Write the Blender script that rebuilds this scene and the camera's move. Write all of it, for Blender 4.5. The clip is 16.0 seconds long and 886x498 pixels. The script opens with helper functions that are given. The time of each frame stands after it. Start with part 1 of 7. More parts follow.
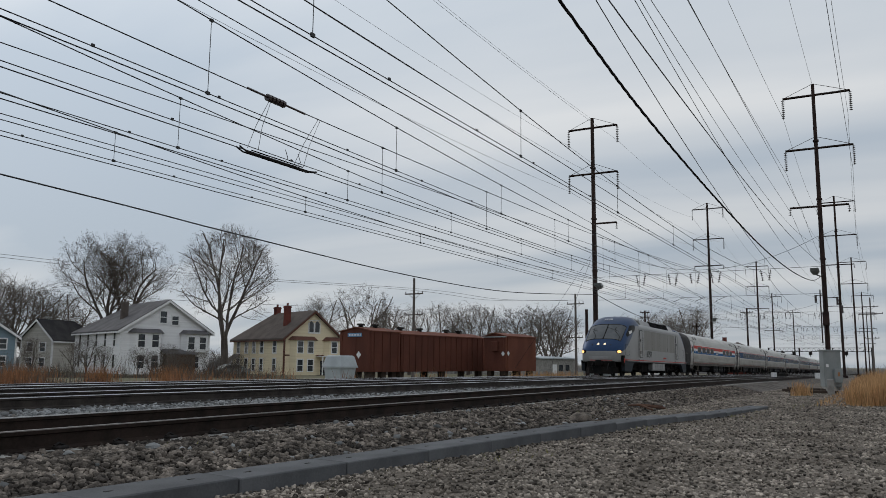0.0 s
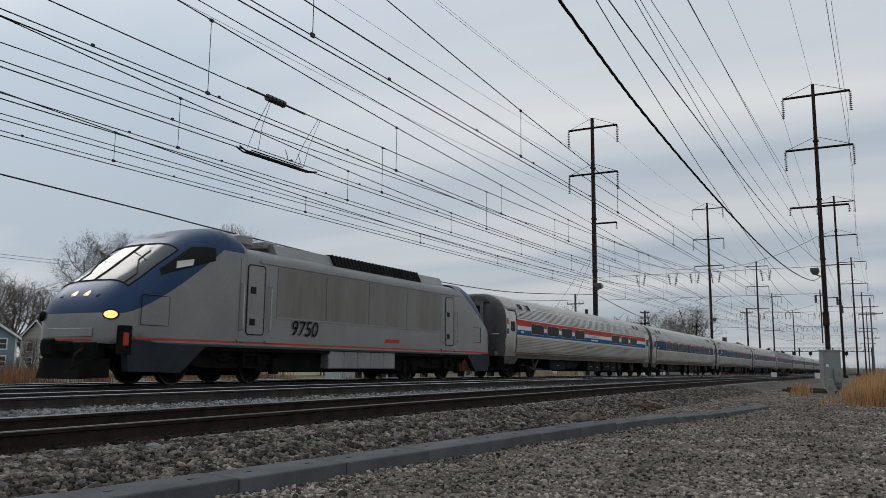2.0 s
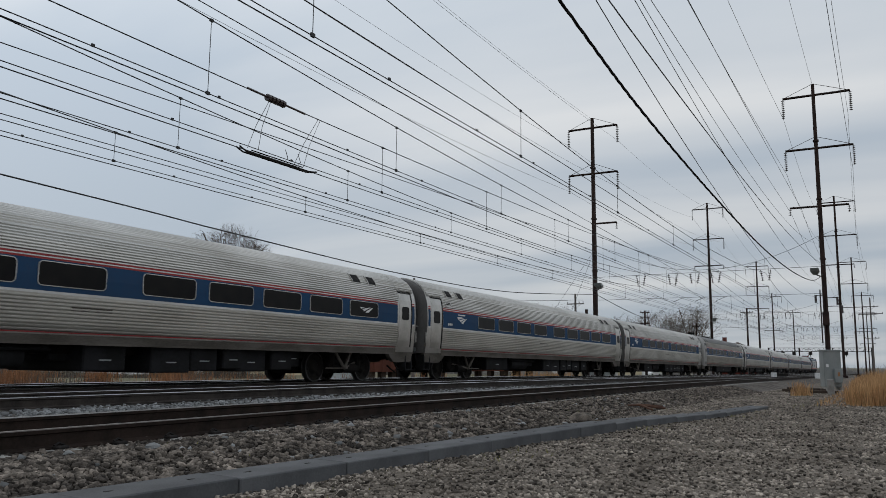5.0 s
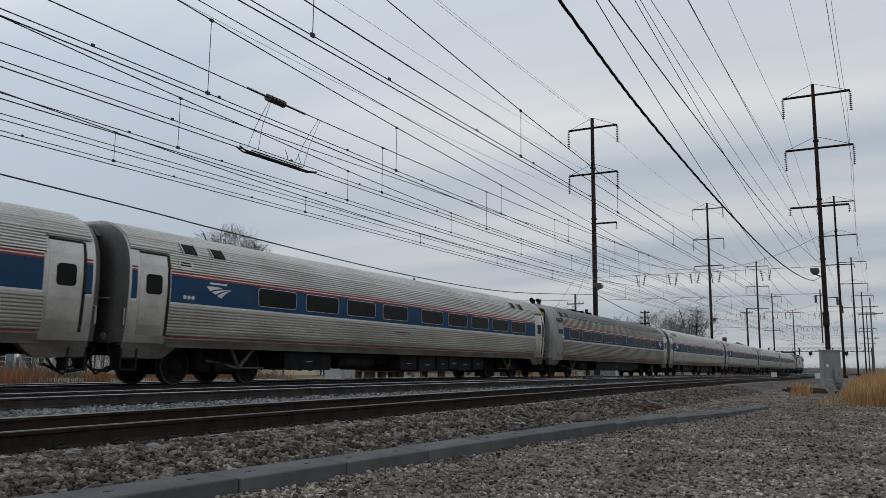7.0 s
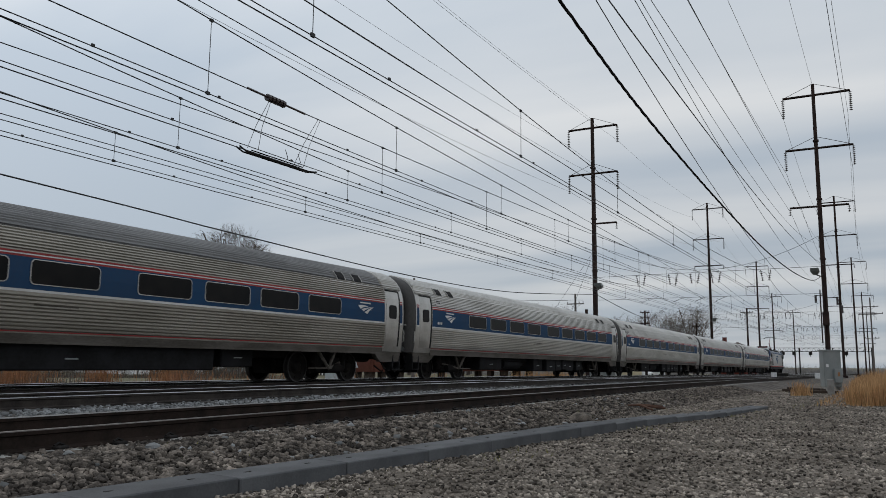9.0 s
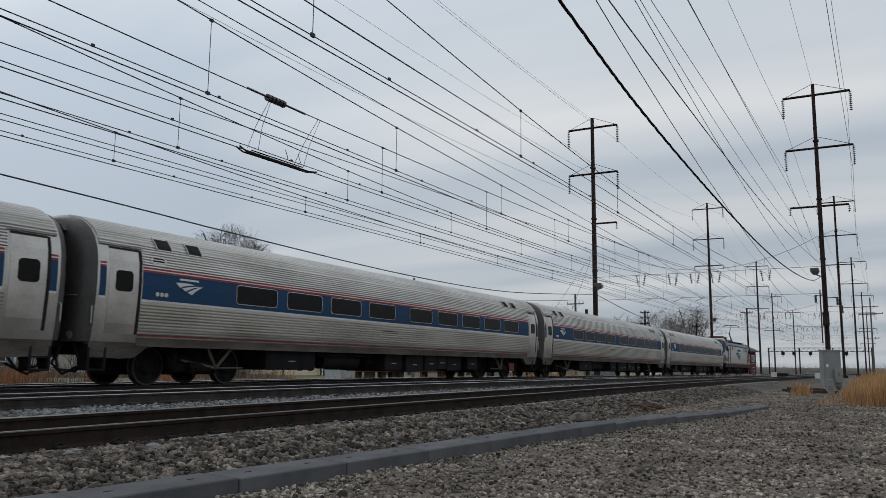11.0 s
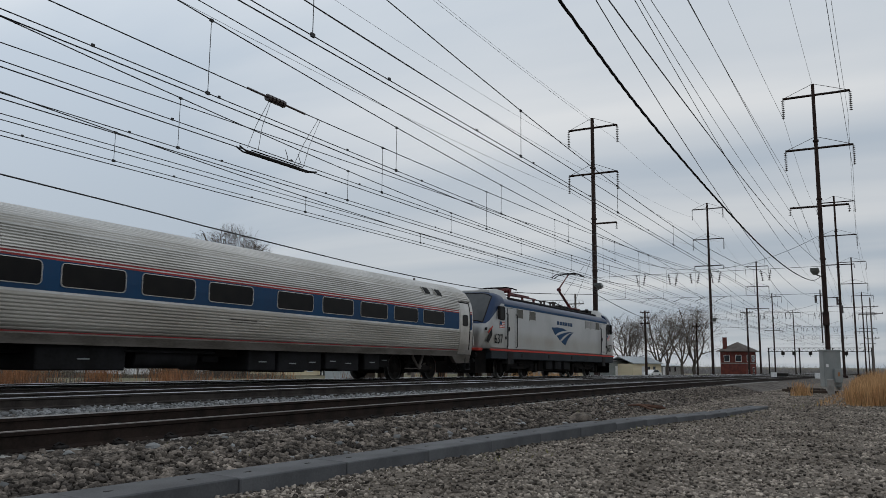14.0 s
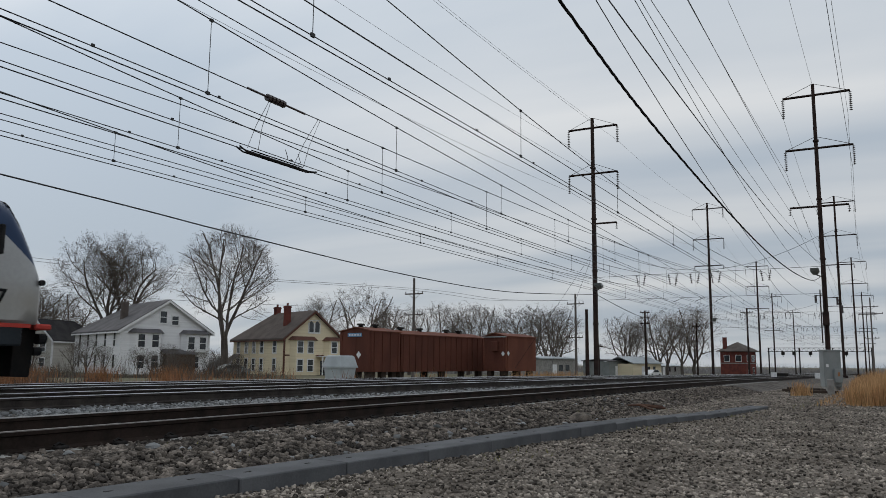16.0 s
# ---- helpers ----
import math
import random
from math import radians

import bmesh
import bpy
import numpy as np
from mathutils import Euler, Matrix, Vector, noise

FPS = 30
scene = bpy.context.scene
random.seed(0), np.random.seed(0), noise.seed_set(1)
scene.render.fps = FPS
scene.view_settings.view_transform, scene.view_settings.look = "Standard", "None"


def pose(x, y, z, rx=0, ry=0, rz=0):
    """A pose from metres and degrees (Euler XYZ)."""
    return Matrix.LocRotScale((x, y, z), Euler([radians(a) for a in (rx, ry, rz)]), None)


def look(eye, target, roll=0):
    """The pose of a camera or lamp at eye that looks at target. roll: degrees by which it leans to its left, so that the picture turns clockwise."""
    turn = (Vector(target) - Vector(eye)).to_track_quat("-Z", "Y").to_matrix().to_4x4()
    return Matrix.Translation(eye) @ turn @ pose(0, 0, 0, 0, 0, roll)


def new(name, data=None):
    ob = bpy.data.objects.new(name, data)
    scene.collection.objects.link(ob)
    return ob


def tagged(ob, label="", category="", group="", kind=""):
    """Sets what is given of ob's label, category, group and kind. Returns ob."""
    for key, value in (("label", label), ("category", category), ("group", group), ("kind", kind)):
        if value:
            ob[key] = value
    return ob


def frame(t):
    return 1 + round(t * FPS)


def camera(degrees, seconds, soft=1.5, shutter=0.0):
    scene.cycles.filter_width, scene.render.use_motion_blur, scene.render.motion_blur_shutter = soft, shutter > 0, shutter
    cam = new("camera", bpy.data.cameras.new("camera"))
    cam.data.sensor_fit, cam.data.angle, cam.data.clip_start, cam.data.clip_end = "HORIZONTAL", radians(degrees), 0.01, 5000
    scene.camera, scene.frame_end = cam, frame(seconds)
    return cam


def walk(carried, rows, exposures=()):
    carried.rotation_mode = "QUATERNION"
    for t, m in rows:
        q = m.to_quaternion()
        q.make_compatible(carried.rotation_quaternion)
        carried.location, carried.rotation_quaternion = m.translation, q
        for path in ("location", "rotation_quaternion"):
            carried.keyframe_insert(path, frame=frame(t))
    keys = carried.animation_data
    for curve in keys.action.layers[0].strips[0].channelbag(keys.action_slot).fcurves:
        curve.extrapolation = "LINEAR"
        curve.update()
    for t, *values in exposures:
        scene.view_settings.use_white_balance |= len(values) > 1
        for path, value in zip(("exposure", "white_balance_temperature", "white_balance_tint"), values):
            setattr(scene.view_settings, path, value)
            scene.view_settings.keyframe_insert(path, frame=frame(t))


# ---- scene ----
# The camera stands still beside the line, one metre above the gravel.
# X runs along the tracks, Y across them towards the houses, Z = 0 at rail top.
cam = camera(58.54, 16.0, soft=0.8, shutter=0.05)
EYE = (0.0, 0.0, 0.60)
AXIS = (EYE[0] + math.cos(radians(28.89)) * math.cos(radians(8.15)),
        EYE[1] + math.sin(radians(28.89)) * math.cos(radians(8.15)),
        EYE[2] + math.sin(radians(8.15)))
walk(cam, [(0, look(EYE, AXIS, 0.527)), (16, look(EYE, AXIS, 0.527))], exposures=[(0, 0.0), (16, 0.0)])

# ---- sky and sun: a bright overcast afternoon, the sun behind cloud up and to one side ----
SUN_AZ, SUN_EL = radians(75), radians(34)
world = bpy.data.worlds.new("sky")
scene.world = world
world.use_nodes = True
wn, wl = world.node_tree.nodes, world.node_tree.links
wn.clear()
w_out = wn.new("ShaderNodeOutputWorld")
w_sky = wn.new("ShaderNodeTexSky")
w_sky.sky_type, w_sky.sun_disc = "NISHITA", False
w_sky.sun_elevation, w_sky.sun_rotation = SUN_EL, radians(90) - SUN_AZ
w_co = wn.new("ShaderNodeTexCoord")
w_sep = wn.new("ShaderNodeSeparateXYZ")
wl.new(w_co.outputs["Generated"], w_sep.inputs[0])


def w_math(op, a, b=None):
    n = wn.new("ShaderNodeMath")
    n.operation = op
    for i, v in enumerate((a, b)):
        if v is None:
            continue
        if hasattr(v, "links"):
            wl.new(v, n.inputs[i])
        else:
            n.inputs[i].default_value = v
    return n.outputs[0]


# cloud sheet: direction divided by its height, as on a flat layer overhead
w_h = w_math("ADD", w_math("MAXIMUM", w_sep.outputs[2], 0.0), 0.13)
w_flat = wn.new("ShaderNodeCombineXYZ")
wl.new(w_math("DIVIDE", w_sep.outputs[0], w_h), w_flat.inputs[0])
wl.new(w_math("DIVIDE", w_sep.outputs[1], w_h), w_flat.inputs[1])
w_turn = wn.new("ShaderNodeMapping")
w_turn.inputs["Rotation"].default_value = (0, 0, radians(28))
w_turn.inputs["Scale"].default_value = (0.85, 0.24, 1)
wl.new(w_flat.outputs[0], w_turn.inputs[0])
w_noise = wn.new("ShaderNodeTexNoise")
w_noise.inputs["Scale"].default_value, w_noise.inputs["Detail"].default_value = 1.5, 6
w_noise.inputs["Roughness"].default_value, w_noise.inputs["Distortion"].default_value = 0.45, 0.3
wl.new(w_turn.outputs[0], w_noise.inputs[0])
w_ramp = wn.new("ShaderNodeValToRGB")
w_ramp.color_ramp.elements[0].position, w_ramp.color_ramp.elements[0].color = 0.3, (0.455, 0.525, 0.605, 1)
w_ramp.color_ramp.elements[1].position, w_ramp.color_ramp.elements[1].color = 0.72, (0.775, 0.79, 0.80, 1)
# a darker bank of cloud low over the houses, its edges broken by the same drift
w_t = w_math("MULTIPLY", w_math("SUBTRACT", w_sep.outputs[2], 0.215), 13.0)
w_bank = w_math("DIVIDE", 1.0, w_math("ADD", w_math("POWER", w_math("ABSOLUTE", w_t), 3.0), 1.0))
w_side = w_math("MINIMUM", w_math("MAXIMUM", w_math("MULTIPLY", w_math("SUBTRACT", w_sep.outputs[1], 0.38), 2.4), 0.0), 1.0)
w_fac = w_math("SUBTRACT", w_noise.outputs[0], w_math("MULTIPLY", w_math("MULTIPLY", w_bank, w_side), 0.36))
wl.new(w_fac, w_ramp.inputs[0])
# the veil brightens towards the hidden sun
w_dot = wn.new("ShaderNodeVectorMath")
w_dot.operation = "DOT_PRODUCT"
w_dot.inputs[1].default_value = (math.cos(SUN_AZ) * math.cos(SUN_EL), math.sin(SUN_AZ) * math.cos(SUN_EL), math.sin(SUN_EL))
wl.new(w_co.outputs["Generated"], w_dot.inputs[0])
w_glow = w_math("POWER", w_math("MAXIMUM", w_dot.outputs["Value"], 0.0), 5.0)
w_rise = w_math("MULTIPLY", w_math("MINIMUM", w_math("MAXIMUM", w_sep.outputs[2], 0.0), 0.45), 0.62)
w_gain = w_math("ADD", w_math("ADD", w_math("MULTIPLY", w_glow, 0.28), w_rise), 0.78)
w_cloud = wn.new("ShaderNodeVectorMath")
w_cloud.operation = "SCALE"
wl.new(w_ramp.outputs[0], w_cloud.inputs[0])
wl.new(w_gain, w_cloud.inputs["Scale"])
w_bg1 = wn.new("ShaderNodeBackground")
w_bg1.inputs[1].default_value = 0.06
wl.new(w_sky.outputs[0], w_bg1.inputs[0])
w_bg2 = wn.new("ShaderNodeBackground")
w_bg2.inputs[1].default_value = 1.0
wl.new(w_cloud.outputs[0], w_bg2.inputs[0])
w_mix = wn.new("ShaderNodeMixShader")
w_mix.inputs[0].default_value = 0.93
wl.new(w_bg1.outputs[0], w_mix.inputs[1])
wl.new(w_bg2.outputs[0], w_mix.inputs[2])
wl.new(w_mix.outputs[0], w_out.inputs[0])

sun = new("sun", bpy.data.lights.new("sun", "SUN"))
sun.data.energy, sun.data.angle, sun.data.color = 0.6, radians(25), (1.0, 0.96, 0.9)
sun.matrix_world = look((0, 0, 50), (-math.cos(SUN_AZ) * 10, -math.sin(SUN_AZ) * 10, 50 - 10 * math.tan(SUN_EL)))

# ---- materials ----
def mat(name, base, second=None, rough=0.8, metal=0.0, scale=6.0, fine=60.0, bump=0.15, spots=0.35, island=0.0,
        per_object=0.0, stretch=(1, 1, 1), dist=0.01):
    """Two colours mixed by coarse and fine noise, with bump; island / per_object vary the brightness piece by piece."""
    m = bpy.data.materials.new(name)
    m.use_nodes = True
    n, l = m.node_tree.nodes, m.node_tree.links
    b = n["Principled BSDF"]
    b.inputs["Roughness"].default_value, b.inputs["Metallic"].default_value = rough, metal
    b.inputs["Specular IOR Level"].default_value = 0.5 if rough < 0.65 else 0.12
    second = second or tuple(c * 0.7 for c in base)
    co = n.new("ShaderNodeTexCoord")
    mp = n.new("ShaderNodeMapping")
    mp.inputs["Scale"].default_value = stretch
    l.new(co.outputs["Object"], mp.inputs[0])
    big, small = n.new("ShaderNodeTexNoise"), n.new("ShaderNodeTexNoise")
    for t, s, d in ((big, scale, 5), (small, fine, 3)):
        t.inputs["Scale"].default_value, t.inputs["Detail"].default_value = s, d
        l.new(mp.outputs[0], t.inputs[0])
    mixn = n.new("ShaderNodeMath")
    mixn.operation = "MULTIPLY_ADD"
    l.new(small.outputs[0], mixn.inputs[0])
    mixn.inputs[1].default_value = spots
    l.new(big.outputs[0], mixn.inputs[2])
    ramp = n.new("ShaderNodeMapRange")
    ramp.inputs["From Min"].default_value, ramp.inputs["From Max"].default_value = 0.38 + spots / 2, 0.64 + spots / 2
    l.new(mixn.outputs[0], ramp.inputs[0])
    mx = n.new("ShaderNodeMix")
    mx.data_type = "RGBA"
    mx.inputs[6].default_value, mx.inputs[7].default_value = (*base, 1), (*second, 1)
    l.new(ramp.outputs[0], mx.inputs[0])
    col = mx.outputs[2]
    for amount, node, socket in ((island, "ShaderNodeNewGeometry", "Random Per Island"), (per_object, "ShaderNodeObjectInfo", "Random")):
        if amount:
            g = n.new(node)
            r = n.new("ShaderNodeMapRange")
            r.inputs["To Min"].default_value, r.inputs["To Max"].default_value = 1 - amount, 1 + amount
            l.new(g.outputs[socket], r.inputs[0])
            sc = n.new("ShaderNodeVectorMath")
            sc.operation = "SCALE"
            l.new(col, sc.inputs[0])
            l.new(r.outputs[0], sc.inputs["Scale"])
            col = sc.outputs[0]
    l.new(col, b.inputs["Base Color"])
    if bump:
        bp = n.new("ShaderNodeBump")
        bp.inputs["Strength"].default_value, bp.inputs["Distance"].default_value = bump, dist
        l.new(small.outputs[0], bp.inputs["Height"])
        l.new(bp.outputs[0], b.inputs["Normal"])
    return m


def glow(name, colour, strength):
    m = bpy.data.materials.new(name)
    m.use_nodes = True
    b = m.node_tree.nodes["Principled BSDF"]
    b.inputs["Base Color"].default_value = b.inputs["Emission Color"].default_value = (*colour, 1)
    b.inputs["Emission Strength"].default_value = strength
    return m


M_GRAVEL = mat("gravel", (0.105, 0.089, 0.074), (0.175, 0.151, 0.128), 0.95, scale=0.9, fine=45, bump=0.8, spots=0.9, dist=0.02)
M_BALLAST = mat("ballast", (0.07, 0.061, 0.054), (0.14, 0.126, 0.115), 0.95, scale=1.2, fine=22, bump=1.0, spots=0.9, dist=0.04)
M_FIELD = mat("field", (0.17, 0.145, 0.10), (0.13, 0.13, 0.08), 0.95, scale=0.12, fine=2, bump=0.4, spots=0.6, dist=0.1)
M_STONE = mat("ballast_stone", (0.056, 0.048, 0.042), (0.205, 0.176, 0.150), 0.9, scale=4.5, fine=60, bump=0.5, island=0.8)
M_STONE_PALE = mat("pale_stone", (0.17, 0.175, 0.175), (0.25, 0.255, 0.26), 0.9, scale=2.5, fine=60, bump=0.4, island=0.45)
M_PEBBLE = mat("pebble", (0.135, 0.116, 0.098), (0.30, 0.263, 0.225), 0.92, scale=1.2, fine=70, bump=0.3, island=0.85)
M_RAIL = mat("rail_side", (0.016, 0.012, 0.010), (0.032, 0.022, 0.018), 0.8, 0.0, scale=3, fine=40, bump=0.3)
M_RAIL_DULL = mat("rail_top_dull", (0.13, 0.115, 0.105), (0.08, 0.07, 0.062), 0.5, 0.6, scale=2, fine=30, bump=0.1, stretch=(0.1, 1, 1))
# the three farther tracks have rail sides of a lighter brown-grey
M_RAIL_FAR = mat("rail_side_lighter", (0.030, 0.026, 0.024), (0.055, 0.047, 0.042), 0.8, 0.0, scale=3, fine=40, bump=0.3)
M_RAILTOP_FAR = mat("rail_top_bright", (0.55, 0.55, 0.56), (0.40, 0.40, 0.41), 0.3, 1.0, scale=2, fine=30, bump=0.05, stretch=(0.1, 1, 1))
M_RAILTOP = mat("rail_top", (0.30, 0.295, 0.29), (0.17, 0.16, 0.155), 0.4, 1.0, scale=2, fine=30, bump=0.05, stretch=(0.1, 1, 1))
M_CONCRETE = mat("concrete", (0.34, 0.33, 0.31), (0.22, 0.21, 0.2), 0.9, scale=3, fine=40, bump=0.4, per_object=0.15)
M_TROUGH = mat("trough_concrete", (0.118, 0.121, 0.127), (0.085, 0.087, 0.092), 0.85, scale=2.2, fine=50, bump=0.3, per_object=0.1)
M_IRON = mat("black_iron", (0.018, 0.017, 0.017), (0.03, 0.026, 0.024), 0.7, 0.3, scale=4, fine=40)
M_POLE = mat("pole_steel", (0.030, 0.022, 0.021), (0.055, 0.035, 0.030), 0.75, 0.3, scale=1.5, fine=20)
M_WIRE = mat("wire", (0.022, 0.022, 0.024), (0.03, 0.03, 0.03), 0.6, 0.3, bump=0)
# pale grey: the faintness of distant wires is put into the colour
M_WIRE_FAINT = mat("faint_far_wire", (0.16, 0.165, 0.17), (0.2, 0.2, 0.2), 0.5, 0.4, bump=0)
M_CERAMIC = mat("insulator", (0.045, 0.03, 0.03), (0.03, 0.02, 0.02), 0.25, bump=0)
M_WOODPOLE = mat("grey_wood_pole", (0.16, 0.14, 0.13), (0.09, 0.08, 0.075), 0.9, scale=3, fine=30, stretch=(6, 6, 0.6))
M_STEEL = mat("grey_painted_steel", (0.25, 0.27, 0.27), (0.20, 0.22, 0.22), 0.55, 0.2, scale=1.5, fine=30, bump=0.05)
M_BARK = mat("bark", (0.075, 0.062, 0.055), (0.12, 0.105, 0.092), 0.95, scale=2, fine=14, stretch=(1, 1, 0.3))
M_TWIG = mat("twigs", (0.105, 0.088, 0.078), (0.15, 0.13, 0.112), 0.95, scale=1, fine=8, bump=0)
M_BRUSH = mat("brush", (0.10, 0.085, 0.072), (0.15, 0.13, 0.11), 0.95, scale=0.5, fine=5, bump=0, island=0.3)
M_DRYGRASS = mat("dry_grass", (0.50, 0.31, 0.155), (0.38, 0.215, 0.105), 0.9, scale=0.8, fine=12, bump=0, island=0.4)
M_RUSTBRUSH = mat("russet_weeds", (0.34, 0.17, 0.085), (0.25, 0.125, 0.07), 0.95, scale=0.8, fine=12, bump=0, island=0.4)
# distance haze is mixed into the colour of these woods
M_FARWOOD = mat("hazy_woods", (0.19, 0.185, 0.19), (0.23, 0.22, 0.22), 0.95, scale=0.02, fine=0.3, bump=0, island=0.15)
M_OLDTIE = mat("old_sleeper", (0.10, 0.095, 0.09), (0.06, 0.055, 0.05), 0.9, scale=3, fine=40, bump=0.4)
M_MOSS = mat("yellow_weed", (0.20, 0.19, 0.05), (0.14, 0.14, 0.05), 0.95, scale=3, fine=20, bump=0, island=0.3)


# ---- mesh building ----
class G:
    """A growing list of vertices and faces; each face carries a material slot."""

    def __init__(self):
        self.v, self.f, self.m = [], [], []

    def add(self, verts, faces, slot=0):
        k = len(self.v)
        self.v += [tuple(p) for p in verts]
        self.f += [tuple(i + k for i in f) for f in faces]
        self.m += [slot] * len(faces)
        return self

    def box(self, x0, x1, y0, y1, z0, z1, c=0.0, slot=0):
        if c <= 0:
            return self.add([(x, y, z) for x in (x0, x1) for y in (y0, y1) for z in (z0, z1)],
                            [(0, 1, 3, 2), (4, 6, 7, 5), (0, 4, 5, 1), (2, 3, 7, 6), (0, 2, 6, 4), (1, 5, 7, 3)], slot)
        lo, hi, vs, idx = (x0, y0, z0), (x1, y1, z1), [], {}
        for s in [(a, b, d) for a in (0, 1) for b in (0, 1) for d in (0, 1)]:
            for ax in range(3):
                idx[s, ax] = len(vs)
                vs.append([(hi[i] if s[i] else lo[i]) + (0 if i == ax else (-c if s[i] else c)) for i in range(3)])
        fs = []
        for ax in range(3):
            o = [i for i in range(3) if i != ax]
            for side in (0, 1):
                ring = []
                for a, b in ((0, 0), (1, 0), (1, 1), (0, 1)):
                    s = [0, 0, 0]
                    s[ax], s[o[0]], s[o[1]] = side, a, b
                    ring.append(idx[tuple(s), ax])
                fs.append(ring if (side == 1) == (ax != 1) else ring[::-1])
            for a, b in ((0, 0), (0, 1), (1, 0), (1, 1)):
                s0, s1 = [0, 0, 0], [0, 0, 0]
                s0[o[0]] = s1[o[0]] = a
                s0[o[1]] = s1[o[1]] = b
                s1[ax] = 1
                s0, s1 = tuple(s0), tuple(s1)
                fs.append((idx[s0, o[0]], idx[s1, o[0]], idx[s1, o[1]], idx[s0, o[1]]))
        for s in [(a, b, d) for a in (0, 1) for b in (0, 1) for d in (0, 1)]:
            fs.append((idx[s, 0], idx[s, 1], idx[s, 2]))
        return self.add(vs, fs, slot)

    def loft(self, rings, slot=0, close=True, caps=True):
        """Rings of equally many points, joined one to the next."""
        n = len(rings[0])
        vs = [p for r in rings for p in r]
        fs = []
        for i in range(len(rings) - 1):
            for k in range(n if close else n - 1):
                a, b = i * n + k, i * n + (k + 1) % n
                fs.append((a, b, b + n, a + n))
        if caps:
            fs += [tuple(range(n))[::-1], tuple((len(rings) - 1) * n + k for k in range(n))]
        return self.add(vs, fs, slot)

    def tube(self, pts, r, n=6, slot=0, r2=None, caps=True):
        pts = [Vector(p) for p in pts]
        rings = []
        for i, p in enumerate(pts):
            d = (pts[min(i + 1, len(pts) - 1)] - pts[max(i - 1, 0)]).normalized()
            a = d.cross(Vector((0, 0, 1)) if abs(d.z) < 0.9 else Vector((1, 0, 0))).normalized()
            b = d.cross(a)
            rr = r if r2 is None else r + (r2 - r) * i / (len(pts) - 1)
            rings.append([p + (a * math.cos(2 * math.pi * k / n) + b * math.sin(2 * math.pi * k / n)) * rr for k in range(n)])
        return self.loft(rings, slot, True, caps)

    def prism(self, poly, axis, a, b, slot=0):
        """A flat outline (two coordinates) drawn out along an axis from a to b."""
        def at(p, q):
            return {"x": (q, p[0], p[1]), "y": (p[0], q, p[1]), "z": (p[0], p[1], q)}[axis]
        return self.loft([[at(p, a) for p in poly], [at(p, b) for p in poly]], slot)


def mesh_of(name, g, materials, smooth=False):
    me = bpy.data.meshes.new(name)
    me.from_pydata(g.v, [], g.f)
    for m in materials if isinstance(materials, (list, tuple)) else [materials]:
        me.materials.append(m)
    if len(me.materials) > 1:
        me.polygons.foreach_set("material_index", g.m)
    b = bmesh.new()
    b.from_mesh(me)
    bmesh.ops.recalc_face_normals(b, faces=b.faces)
    b.to_mesh(me)
    b.free()
    if smooth:
        me.polygons.foreach_set("use_smooth", [True] * len(me.polygons))
        me.set_sharp_from_angle(angle=radians(35))
    return me


def part(name, g, materials, parent=None, label="", smooth=False, m=None):
    """One mesh object, of a G or of a ready mesh, under a thing or a part."""
    ob = new(name, g if isinstance(g, bpy.types.Mesh) else mesh_of(name, g, materials, smooth))
    if parent:
        ob.parent = parent
    if m is not None:
        ob.matrix_basis = m
    return tagged(ob, label)


def thing(name, label, category, m=None, group="", kind=""):
    ob = new(name)
    ob.empty_display_size = 0.2
    if m is not None:
        ob.matrix_basis = m
    return tagged(ob, label, category, group, kind)


def grade(x):
    """The line falls away gently beyond the camera."""
    return 0.0 if x < 0 else (-8e-5 * x * x if x < 60 else -0.288 - 0.007 * (min(x, 700) - 60))


def rnd(a, b):
    return random.uniform(a, b)

# ---- ground ----
TRACKS = (7.16, 12.6, 16.24, 19.9)


def ground_z(x, y):
    """Gravel yard, shoulder up to the trackbed, trackbed, bank down to the street side."""
    pts = ((-9999, -0.42), (4.6, -0.42), (5.6, -0.205), (8.7, -0.205), (9.6, -0.27), (10.9, -0.22), (21.9, -0.22), (25.5, -0.7), (29, -0.95), (9999, -0.95))
    for (a, za), (b, zb) in zip(pts, pts[1:]):
        if y <= b:
            z = za + (zb - za) * (y - a) / (b - a)
            break
    z += grade(x)
    if y < 5:
        z += 0.03 * noise.noise((x * 0.5, y * 0.7, 0)) + 0.012 * noise.noise((x * 3, y * 3, 4))
    return z


def make_ground():
    xs = [-2500, -600, -150, -60, -25, -12, -6, -3, -1] + [i * 0.25 for i in range(0, 120)] + [30 + i * 1.0 for i in range(60)] + [90, 120, 160, 220, 300, 450, 800, 2500]
    ys = [-2500, -600, -150, -60, -25, -12, -6, -3] + [-2 + i * 0.22 for i in range(33)] + [5.55, 6.2, 8.1, 8.7, 9.6, 10.9, 11.5, 13.7, 15, 17.4, 19, 21.2, 21.9, 25.5, 29, 36, 50, 90, 160, 300, 700, 2500]
    g = G()
    g.v = [(x, y, ground_z(x, y)) for x in xs for y in ys]
    n = len(ys)
    for i in range(len(xs) - 1):
        for j in range(n - 1):
            a = i * n + j
            g.f.append((a, a + n, a + n + 1, a + 1))
            y = (ys[j] + ys[j + 1]) / 2
            far = max(abs(xs[i]), abs(y)) > 260
            g.m.append(2 if far or y > 24 or y < -14 else (1 if y > 4.7 else 0))
    ob = part("ground", g, [M_GRAVEL, M_BALLAST, M_FIELD], smooth=True)
    tagged(ob, "grey-brown gravel yard and railway ballast reaching the fields", "ground", kind="structure")


make_ground()


